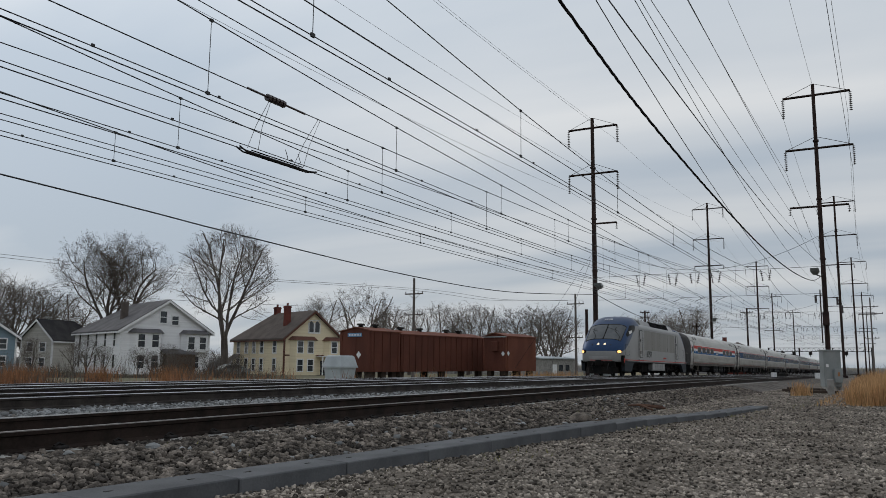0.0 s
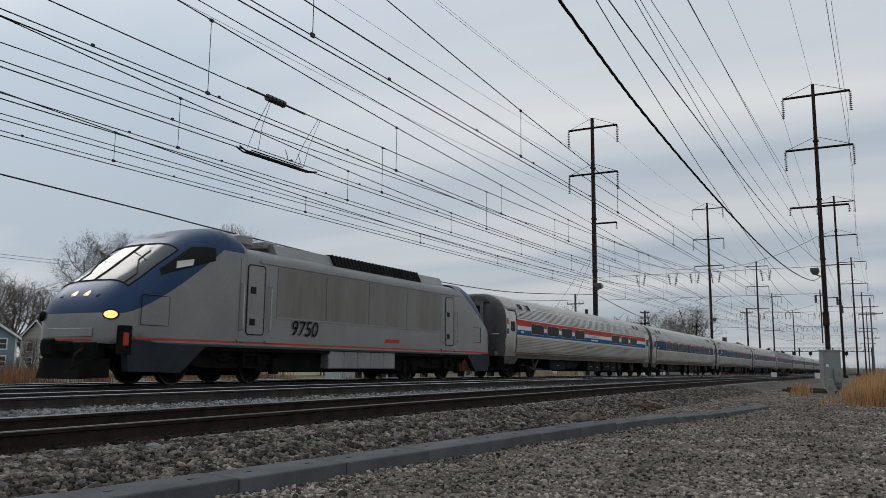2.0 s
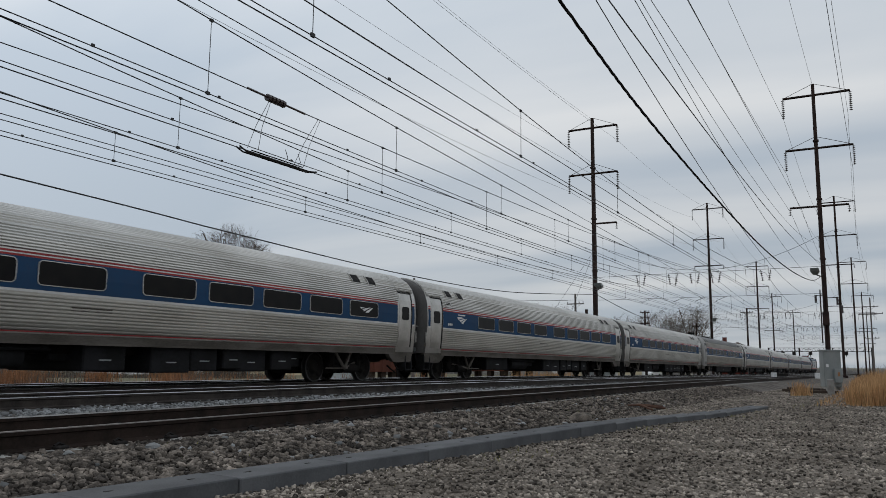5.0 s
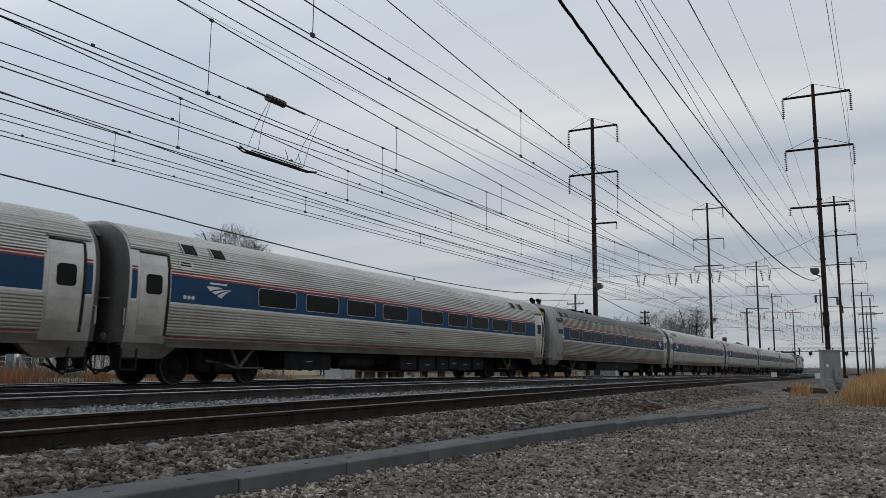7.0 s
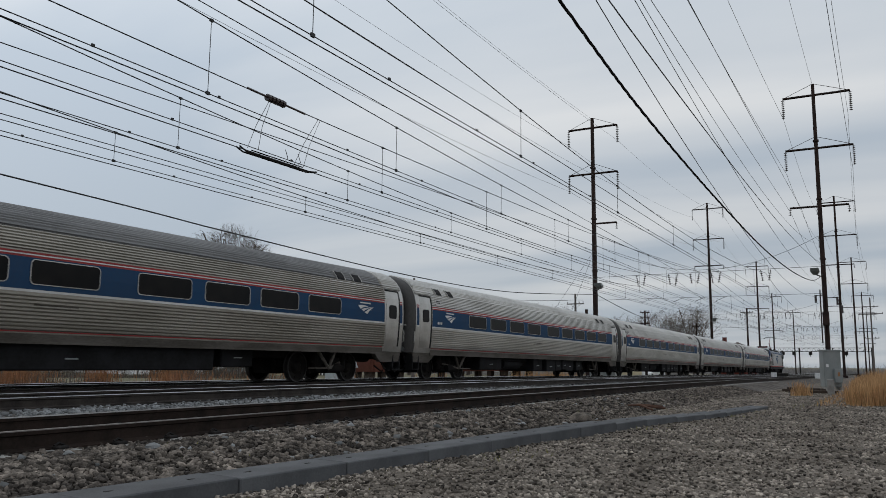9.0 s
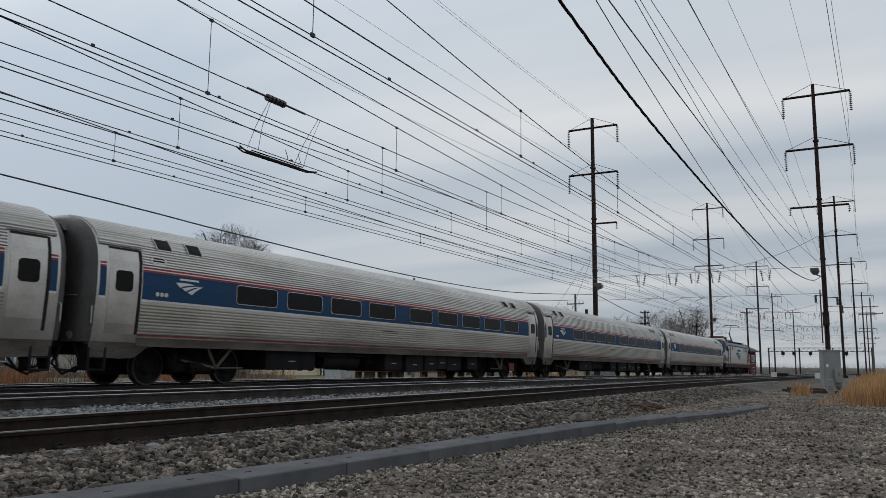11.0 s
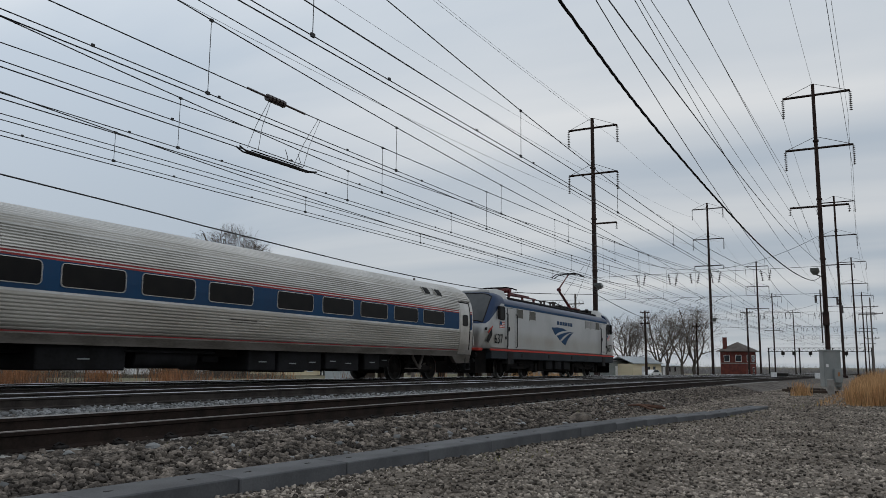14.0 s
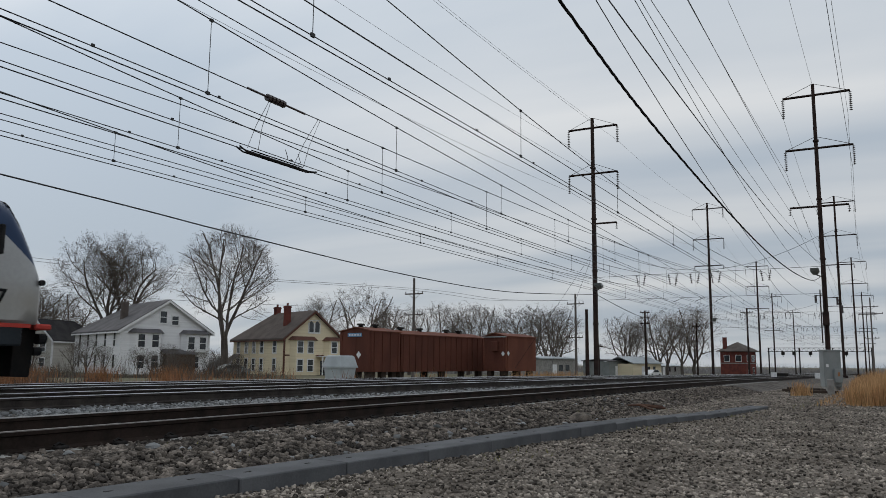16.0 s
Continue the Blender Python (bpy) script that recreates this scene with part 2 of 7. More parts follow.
def scatter_stones(name, count, area, size, material, label, sink=0.3, seed=1):
    """Loose stones as one mesh: small squashed lumps with uneven corners."""
    rs = np.random.RandomState(seed)
    t = (1 + 5 ** 0.5) / 2
    ico = np.array([(-1, t, 0), (1, t, 0), (-1, -t, 0), (1, -t, 0), (0, -1, t), (0, 1, t), (0, -1, -t), (0, 1, -t), (t, 0, -1), (t, 0, 1), (-t, 0, -1), (-t, 0, 1)]) / 1.9
    tri = np.array([(0, 11, 5), (0, 5, 1), (0, 1, 7), (0, 7, 10), (0, 10, 11), (1, 5, 9), (5, 11, 4), (11, 10, 2), (10, 7, 6), (7, 1, 8),
                    (3, 9, 4), (3, 4, 2), (3, 2, 6), (3, 6, 8), (3, 8, 9), (4, 9, 5), (2, 4, 11), (6, 2, 10), (8, 6, 7), (9, 8, 1)])
    x0, x1, y0, y1 = area
    u = rs.rand(count)
    xs = x0 * (x1 / x0) ** u if x0 > 0.5 else x0 + (x1 - x0) * u  # thinner with distance
    ys = y0 + (y1 - y0) * rs.rand(count)
    r = size[0] + (size[1] - size[0]) * rs.rand(count) ** 2
    zs = np.array([ground_z(a, b) for a, b in zip(xs, ys)])
    v = ico[None] * (0.5 + 0.88 * rs.rand(count, 12, 1)) * (r[:, None] * (0.65 + 0.6 * rs.rand(count, 3)))[:, None, :] * np.array((1, 1, 0.75))
    a = rs.rand(count) * 6.283
    c, s = np.cos(a)[:, None], np.sin(a)[:, None]
    px, py = v[..., 0] * c - v[..., 1] * s, v[..., 0] * s + v[..., 1] * c
    v = np.stack([px + xs[:, None], py + ys[:, None], v[..., 2] + (zs + r * sink)[:, None]], -1).reshape(-1, 3)
    f = (tri[None] + 12 * np.arange(count)[:, None, None]).reshape(-1, 3)
    me = bpy.data.meshes.new(name)
    me.vertices.add(len(v))
    me.vertices.foreach_set("co", v.ravel())
    me.loops.add(f.size)
    me.loops.foreach_set("vertex_index", f.ravel())
    me.polygons.add(len(f))
    me.polygons.foreach_set("loop_start", np.arange(0, f.size, 3))
    me.update(calc_edges=True)
    me.materials.append(material)
    ob = tagged(new(name, me), label, "stones", kind="stuff")
    return ob


scatter_stones("ballast_stones", 38000, (2.2, 36, 4.55, 6.35), (0.012, 0.040), M_STONE, "grey-brown crushed stone ballast beside the near rail", seed=2)
scatter_stones("ballast_stones", 12000, (3.0, 45, 8.0, 11.8), (0.025, 0.055), M_STONE_PALE, "pale grey crushed stone between the tracks", seed=3)
scatter_stones("ballast_stones", 3000, (3.0, 30, 6.35, 8.0), (0.025, 0.05), M_STONE, "crushed stone between the near rails", seed=4)
scatter_stones("gravel_pebbles", 54000, (2.6, 40, -0.8, 4.5), (0.007, 0.027), M_PEBBLE, "small grey-brown gravel pebbles", seed=5)
scatter_stones("gravel_pebbles", 500, (3.2, 26, -0.5, 4.5), (0.02, 0.04), M_STONE, "larger loose stones in the gravel", seed=6)
scatter_stones("ballast_stones", 90, (3.0, 20, 4.6, 6.2), (0.03, 0.06), M_STONE_PALE, "larger pale stones in the ballast", seed=8)
scatter_stones("ballast_stones", 5000, (6.0, 60, 13.8, 15.2), (0.03, 0.06), M_STONE_PALE, "crushed stone between the far tracks", seed=9)


# ---- tracks ----
def rail_mesh(x0, x1, side, top):
    prof = [(-0.075, -0.178), (0.075, -0.178), (0.075, -0.166), (0.012, -0.145), (0.010, -0.05), (0.034, -0.038), (0.036, -0.008), (0.026, 0),
            (-0.026, 0), (-0.036, -0.008), (-0.034, -0.038), (-0.010, -0.05), (-0.012, -0.145), (-0.075, -0.166)]
    xs = [x0, 0, 10, 20, 30, 40, 50, 60, 90, 130, 200, 300, x1]
    g = G().loft([[(x, y, z + grade(x)) for y, z in prof] for x in xs])
    for i, f in enumerate(g.f):
        ys = [g.v[k] for k in f]
        if len(f) == 4 and all(p[2] - grade(p[0]) > -0.009 for p in ys):
            g.m[i] = 1
    return mesh_of("rail", g, [side, top])


def make_tracks():
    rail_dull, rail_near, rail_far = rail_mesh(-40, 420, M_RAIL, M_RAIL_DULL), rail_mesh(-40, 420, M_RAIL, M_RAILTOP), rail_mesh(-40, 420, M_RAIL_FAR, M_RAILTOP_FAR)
    tie = mesh_of("sleeper", G().box(-0.13, 0.13, -1.02, 1.02, -0.33, -0.180, 0.015), M_CONCRETE)
    clip = G()
    for s in (-1, 1):
        for e in (-1, 1):
            y = s * 0.755 + e * 0.115
            clip.box(-0.06, 0.06, y - 0.045, y + 0.045, -0.187, -0.150, 0.01)
            clip.tube([(-0.05, y + 0.02, -0.15), (0, y - 0.03 * e, -0.128), (0.05, y + 0.02, -0.15)], 0.012, 5)
    clip = mesh_of("rail_clip", clip, M_IRON)
    for k, y in enumerate(TRACKS):
        tr = thing("railway_track", "railway track with worn bright-topped steel rails in ballast", "track", pose(0, y, -0.07 if k == 3 else 0), "railway tracks", "structure")
        for s in (-1, 1):
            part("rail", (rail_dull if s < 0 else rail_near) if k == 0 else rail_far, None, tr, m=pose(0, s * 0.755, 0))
        if k == 0:
            for i in range(95):
                x = 0.3 + i * 0.61
                t = part("sleeper", tie, None, tr, m=pose(x, rnd(-0.02, 0.02), grade(x) + rnd(-0.006, 0.004), 0, 0, rnd(-0.7, 0.7)))
                if i < 60:
                    part("rail_clip", clip, None, t)
        else:
            g = G()
            for i in range(150):
                g.box(i * 0.61 - 0.12, i * 0.61 + 0.12, -1.2, 1.2, grade(i * 0.61) - 0.33, grade(i * 0.61) - 0.19)
            tagged(part("sleepers", g, M_OLDTIE, tr), kind="stuff")
    # the points of a crossover: stock plates and a frog casting
    sw = thing("track_points", "flat steel plates and frog of a track crossover", "railway points", pose(34, 12.6, grade(34)))
    part("frog", G().prism([(-2.2, -0.06), (2.2, -0.2), (2.2, 0.2), (-2.2, 0.06)], "z", -0.17, -0.01), M_RAILTOP, sw)
    g = G()
    for i in range(9):
        g.box(i * 0.61 - 2.6, i * 0.61 - 2.3, -1.25, 1.25, -0.19, -0.165)
    part("plates", g, M_IRON, sw)


make_tracks()


# ---- concrete cable trough: lids end to end along a gently bent line ----
def trough_y(x):
    pts = ((-6, 5.3), (3.4, 4.70), (5.5, 4.55), (8, 4.29), (11, 4.03), (14, 3.68), (16.5, 3.15), (25, 2.35), (34, 1.9))
    for (a, ya), (b, yb) in zip(pts, pts[1:]):
        if x <= b:
            return ya + (yb - ya) * (x - a) / (b - a)


def make_trough():
    tr = thing("cable_trough", "grey concrete cable trough with butted lids, half sunk in gravel", "cable trough", kind="structure")
    lid = G().box(-0.622, 0.622, -0.225, 0.225, -0.15, 0.0, 0.01)
    lid = mesh_of("lid", lid, M_TROUGH)
    hole = mesh_of("lifting_hole", G().box(-0.03, 0.03, -0.012, 0.012, -0.004, 0.002), M_IRON)
    side = mesh_of("side", G().box(-0.62, 0.62, -0.21, 0.21, -0.32, -0.148), M_TROUGH)
    x = -4.0
    while x < 20:
        y, y2 = trough_y(x), trough_y(x + 1.25)
        a = math.degrees(math.atan2(y2 - y, 1.25))
        z = -0.29 - max(0, x - 11) * 0.0085 + grade(x) + rnd(-0.006, 0.006)
        m = pose(x + 0.62, (y + y2) / 2 + rnd(-0.006, 0.006), z, rnd(-0.6, 0.6), 0, a)
        ob = part("lid", lid, None, tr, m=m)
        part("lifting_hole", hole, None, ob, m=pose(-0.35, 0, 0.001))
        part("lifting_hole", hole, None, ob, m=pose(0.35, 0, 0.001))
        part("side", side, None, tr, m=m)
        x += 1.252


make_trough()


M_UNDERBARK = mat("dead_wood", (0.11, 0.06, 0.04), (0.07, 0.04, 0.03), 0.9)

# ---- single loose stones and debris beside the trough ----
def lone_stone(x, y, z, r, m, label):
    random.seed(int(x * 10))
    g = G()
    rings = []
    for k, (h, w) in enumerate(((-0.3, 0.7), (0.0, 1.0), (0.35, 0.85), (0.55, 0.4))):
        rings.append([(r * w * rnd(0.8, 1.15) * math.cos(a), r * 0.7 * w * rnd(0.8, 1.15) * math.sin(a), r * h * rnd(0.8, 1.1)) for a in [i * math.pi / 4.5 for i in range(9)]])
    tagged(part("stone", g.loft(rings), m, m=pose(x, y, z, 0, 0, rnd(0, 180))), label, "stone", "loose stones")


lone_stone(13.6, 4.7, -0.38, 0.24, M_STONE, "large flat grey stone lying on the ballast")
lone_stone(5.13, 5.79, -0.19, 0.085, M_STONE_PALE, "pale stone among the ballast")
for k in range(3):
    tagged(part("stick", G().tube([(-0.5, 0, 0), (0.1, 0.05, 0.05), (0.5, -0.02, 0.01)], 0.025, 5), M_UNDERBARK, m=pose(17.6 + 0.3 * k, 4.6 + 0.12 * k, -0.36, 0, 0, 30 + 50 * k)), "broken brown stick lying on the ballast", "stick", "sticks")

# ---- catenary poles ----
PAIRS = ((72.0, 24.2, 24.4), (133.2, 27.0, 26.4), (188.3, 23.5, 23.5), (240.0, 20.7, 20.3), (300.0, 19.7, 18.6))
ROW_L = (23.3, 23.8, 23.5, 26.2, 26.2)
ROW_R = (3.8, 5.0, 4.5, 3.8, 3.7)
POLE_L, POLE_R = ROW_L[0], ROW_R[0]


def insulator_string(g, top, length, lean=(0, 0)):
    n = max(3, int(length / 0.16))
    a = Vector(top)
    b = a + Vector((lean[0], lean[1], -length))
    g.tube([a, b], 0.025, 5)
    for i in range(n):
        p = a.lerp(b, (i + 0.7) / n)
        g.tube([p + Vector((0, 0, 0.05)), p], 0.05, 8, r2=0.145)


def make_pole(x, y, height, arms, name_label, lamp=0, base_z=-0.4):
    dip = grade(x)
    height -= dip
    th = thing("catenary_pole", name_label, "catenary pole", pose(x, y, base_z + dip), "catenary poles")
    g = G()
    for a, b, w0, w1 in ((0, 0.45, 0.21, 0.19), (0.45, 1.0, 0.19, 0.14)):
        z0, z1 = height * a, height * b
        g.loft([[(sx * w, sy * w * 0.9, z) for sx, sy in ((-1, -1), (1, -1), (1, 1), (-1, 1))] for z, w in ((z0, w0), (z1, w1))])
    g.box(-0.45, 0.45, -0.45, 0.45, -0.5, 0.35, 0.05)
    for k in range(4):
        g.box(-0.235, 0.235, -0.225, 0.225, height * (0.2 + 0.2 * k), height * (0.2 + 0.2 * k) + 0.12)
    part("shaft", g, M_POLE, th)
    for z, left, right, ins in arms:
        z -= dip
        arm = G()
        arm.loft([[(dx, -left, z + 0.05 + dz * 0.5), (dx, 0, z - 0.05 + dz), (dx, right, z + 0.05 + dz * 0.5)] for dx in (-0.1, 0.1) for dz in (0, 0.22)][:1] +
                 [[(0.1, -left, z + 0.05), (0.1, 0, z - 0.05), (0.1, right, z + 0.05)]], close=False, caps=False)
        arm.tube([(0.12, -left, z), (0.12, right, z)], 0.07, 5)
        arm.tube([(-0.12, -left, z), (-0.12, right, z)], 0.07, 5)
        if ins > 0.9:
            arm.tube([(0, -left, z), (0, 0, z + 1.0), (0, right, z)], 0.022, 4)
        ob = part("crossarm", arm, M_POLE, th)
        for e in (-left, right):
            if abs(e) > 0.4:
                s = G()
                insulator_string(s, (0, e, z - 0.05), ins)
                part("insulator", s, M_CERAMIC, ob)
    lamp = lamp - dip if lamp else 0
    if lamp and y < 10:
        for dx, dy, z0, z1 in ((-0.32, 0.1, 3.0, 7.4), (-0.32, -0.12, 3.5, 6.9), (0.1, 0.36, 3.2, 7.6)):
            part("conduit", G().tube([(dx, dy, z0), (dx, dy, z1)], 0.05, 6), M_POLE, th)
        for dy, z in ((-0.9, 6.6), (-1.2, 5.9), (0.7, 6.8)):
            part("bracket", G().tube([(0, 0, z + 0.3), (0, dy, z + 0.3)], 0.03, 5).tube([(0, dy, z - 0.3), (0, dy, z + 0.35)], 0.09, 8), M_CERAMIC, th)
        part("terminal_box", G().box(-0.5, -0.3, -0.25, 0.25, 4.6, 5.7, 0.02), M_POLE, th)
    if lamp:
        lm = G()
        lm.tube([(0, 0, lamp), (-0.5, -0.6 * (1 if y > 10 else -1), lamp + 0.25)], 0.05, 6)
        part("lamp_arm", lm, M_POLE, th)
        hd = G().loft([[(-0.5 + sx * w - 0.25 * k, (-0.6 if y > 10 else 0.6) + sy * w, lamp + 0.2 + k * 0.25) for sx, sy in ((-1, -1), (1, -1), (1, 1), (-1, 1))] for k, w in ((0, 0.16), (1, 0.34), (2, 0.30))])
        part("floodlight", hd, M_STEEL, th, "grey floodlight head")
    return th


def make_poles():
    txt = "tall dark rust-brown steel catenary pole with transmission crossarms and insulators"
    for k, (x, hl, hr) in enumerate(PAIRS):
        o = 1.0 if k != 1 else 1.1
        make_pole(x, ROW_L[k], hl + 0.4, [(hl - 0.55, 2.45, 2.4, 1.7), (hl - 5.1 * o, 2.4, 2.4, 1.7), (hl - 10.0, 2.2, 0.2 if k == 0 else 2.3, 0.6)], txt, 7.7 if k < 2 else 0)
        yr = ROW_R[k]
        make_pole(x, yr, hr + 0.4, [(hr - 0.55, 2.8, 2.4, 1.7), (hr - 5.2 * o, 2.8, 2.4, 1.7), (hr - 10.2, 2.2, 2.28, 0.6)], txt, 8.2 if k == 0 else 0)


make_poles()


# ---- wires ----
def sag_points(a, b, sag, n=14):
    a, b = Vector(a), Vector(b)
    return [a.lerp(b, i / n) - Vector((0, 0, 4 * sag * (i / n) * (1 - i / n))) for i in range(n + 1)]


SPANS = [(-60, 2), (2, 72), (72, 133.2), (133.2, 188.3), (188.3, 246)]


def catenary(y, z_contact, m0, m1, sag, first, step=8.2, y2=None):
    """Messenger, auxiliary and contact wire of one track; m0, m1: the messenger's heights at its two supports."""
    th = thing("catenary_wire", "thin dark overhead catenary wires with hangers over the track", "overhead wire", group="overhead wires")
    y2 = y if y2 is None else y2
    gm, ga, gc = G(), G(), G()
    for k, (a, b) in enumerate(SPANS):
        ya, yb = (y, y2) if k % 2 else (y2, y)
        za, zb = (m0, m1) if k % 2 else (m1, m0)

        def at(x):
            u = (x - a) / (b - a)
            return ya + (yb - ya) * u, za + (zb - za) * u - 4 * sag * u * (1 - u)
        xs = [a + (b - a) * i / 20 for i in range(21)]
        gm.tube([(x, *at(x)) for x in xs], 0.016, 4)
        ga.tube([(a, ya + 0.03, z_contact + 0.13), (b, yb - 0.03, z_contact + 0.13)], 0.012, 4)
        gc.tube([(a, ya, z_contact), (b, yb, z_contact)], 0.014, 4)
        # the joints of the two lower wires
        if -5 < a < 100:
            for i in range(int((b - a) / 4.1)):
                x = a + 2.3 + i * 4.1 + 0.5 * math.sin(i * 2.4 + y)
                part("clip", G().box(x - 0.03, x + 0.03, at(x)[0] - 0.018, at(x)[0] + 0.018, z_contact + 0.11, z_contact + 0.165), M_WIRE, th)
            x = first + a - 2
            while x < b - 3:
                yy, zz = at(x)
                part("hanger", G().tube([(x, yy, zz), (x, yy, z_contact + 0.13)], 0.009, 3).box(x - 0.05, x + 0.05, yy - 0.02, yy + 0.02, zz - 0.035, zz + 0.025)
                     .box(x - 0.05, x + 0.05, yy - 0.02, yy + 0.02, z_contact + 0.09, z_contact + 0.16), M_WIRE, th)
                x += step
    part("messenger_wire", gm, M_WIRE, th)
    part("auxiliary_wire", ga, M_WIRE, th)
    part("contact_wire", gc, M_WIRE, th)
    return th


catenary(8.3, 6.06, 8.55, 8.42, 1.40, 10.3, 9.1)
catenary(12.1, 6.08, 8.42, 8.5, 1.25, 11.7, 7.6, 12.75)
catenary(14.2, 6.03, 7.80, 9.05, 0.58, 21.5, 8.0)
wires = catenary(16.1, 6.07, 8.37, 8.37, 1.37, 14.5, 7.7)
# a second pair of wires joins from the crossover
for wz in (6.05, 6.19):
    part("crossover_wire", G().tube([(-60, 17.5, wz), (2, 17.5, wz), (72, 17.3, wz), (133.2, 16.6, wz)], 0.012, 4), M_WIRE, wires)
part("crossover_messenger", G().tube(sag_points((2, 15.2, 6.76), (72, 15.2, 8.6), 0.1), 0.013, 4), M_WIRE, wires)
catenary(19.0, 6.12, 7.71, 7.63, 1.02, 14.8, 8.7)
# single wires of the near turnout
turnout = thing("catenary_wire", "thin dark turnout wires over the near tracks", "overhead wire", group="overhead wires")
part("contact_wire", G().tube([(-60, 7.4, 6.06), (2, 7.4, 6.06), (24, 7.4, 6.06), (72, 7.7, 6.2)], 0.012, 4), M_WIRE, turnout)
part("messenger_wire", G().tube(sag_points((2, 11.9, 8.2), (72, 11.9, 6.61), 0.11), 0.013, 4), M_WIRE, turnout)


def section_insulator():
    """Dead-section gear: a stack insulator in the messenger and runner skids on the contact wire."""
    th = thing("section_insulator", "dark section insulator with runner skids hung in the overhead wire", "insulator")
    g = G()
    for k in range(5):
        g.tube([(15.77 + k * 0.15, 14.2, 7.68), (15.87 + k * 0.15, 14.2, 7.68)], 0.10, 10)
    g.tube([(15.0, 14.2, 7.70), (17.4, 14.2, 7.67)], 0.03, 6)
    part("stack", g, M_CERAMIC, th)
    for y in (14.14, 14.26):
        part("skid", G().tube([(14.75, y, 6.06), (15.0, y, 5.98), (17.6, y, 6.0), (17.95, y, 6.06)], 0.022, 6).tube([(15.2, y, 6.05), (17.3, y, 6.06)], 0.016, 6), M_IRON, th)
    for x0, x1 in ((15.9, 15.1), (15.95, 15.5), (18.0, 17.0), (18.1, 17.4)):
        part("dropper", G().tube([(x0, 14.2, 7.66), ((x0 + x1) / 2 - 0.1, 14.2, 6.8), (x1, 14.2, 6.1)], 0.009, 4), M_WIRE, th)
    for x in (16.6, 17.15):
        part("horn_rod", G().tube([(x, 14.2, 6.08), (x + 0.12, 14.2, 6.2), (x, 14.2, 6.42)], 0.012, 4), M_WIRE, th)


section_insulator()


def cable(name, label, pts, r, material=None, n=5):
    return tagged(part(name, G().tube(pts, r, n), material or M_WIRE), label, "cable", "overhead cables")


def smooth_line(keys, n=6):
    """A smooth line through a few hanging points."""
    out = []
    for i in range(len(keys) - 1):
        p0, p1, p2, p3 = (Vector(keys[max(0, min(len(keys) - 1, i + d))]) for d in (-1, 0, 1, 2))
        for j in range(n):
            t = j / n
            out.append(0.5 * (2 * p1 + (p2 - p0) * t + (2 * p0 - 5 * p1 + 4 * p2 - p3) * t * t + (3 * p1 - p0 - 3 * p2 + p3) * t ** 3))
    return out + [Vector(keys[-1])]


def power_lines():
    """Transmission conductors from arm to arm on both rows of poles. Rows: place across the line and height at the near and the next support, sag."""
    for side, rows in ((0, ((25.75, 21.0, 21.76, 0.63, 2.15), (25.75, 16.53, 17.2, 0.84, 6.75), (20.85, 21.0, 21.7, 0.63, 2.15), (20.85, 16.5, 17.1, 0.84, 6.75))),
                       (1, ((6.2, 20.6, 21.6, 0.9, 2.3), (6.2, 15.6, 16.8, 0.5, 6.8), (1.25, 20.6, 21.5, 0.9, 2.3), (1.15, 15.6, 16.8, 0.5, 6.8), (6.0, 12.2, 13.35, 0.02, 10.6), (5.2, 13.2, 13.7, 0.13, 10.6)))):
        for y, z0, z1, sag, drop in rows:
            pts = sag_points((-68, y, z0), (2, y, z0), 1.0, 8)[:-1] + sag_points((2, y, z0), (72, y, z1), sag, 14)[:-1]
            row = ROW_R if side else ROW_L
            for k in range(3):
                a, b = PAIRS[k], PAIRS[k + 1]
                pts += sag_points((a[0], y + row[k] - row[0], a[1 + side] - drop if k else z1), (b[0], y + row[k + 1] - row[0], b[1 + side] - drop), 1.0, 8)[:-1]
            # high and far conductors get the pale colour, their faintness painted in
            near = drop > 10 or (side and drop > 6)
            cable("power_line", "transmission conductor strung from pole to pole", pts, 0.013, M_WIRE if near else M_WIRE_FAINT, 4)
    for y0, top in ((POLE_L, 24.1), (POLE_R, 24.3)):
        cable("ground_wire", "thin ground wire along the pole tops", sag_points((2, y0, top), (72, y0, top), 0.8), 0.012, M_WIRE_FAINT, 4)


power_lines()


def bundled_cable():
    """A thick twisted cable that sags from the near pole over the yard."""
    th = thing("bundled_cable", "thick black twisted cable sagging from the near pole", "cable", group="overhead cables")
    line = smooth_line([(-14, 3.7, 8.6), (0, 3.7, 6.7), (10.3, 3.8, 5.85), (15.4, 3.8, 5.45), (23.8, 3.8, 5.2), (34.4, 3.8, 5.15), (47, 3.8, 5.55), (60, 3.8, 6.45), (72, 3.84, 8.1)], 26)
    part("messenger_strand", G().tube(line, 0.011, 5), M_WIRE, th)
    for ph in (0, 2.1, 4.2):
        part("insulated_core", G().tube([p + Vector((0, 0.016 * math.cos(i * 0.9 + ph), 0.016 * math.sin(i * 0.9 + ph) - 0.012)) for i, p in enumerate(line)], 0.013, 5), M_RUBBERY, th)


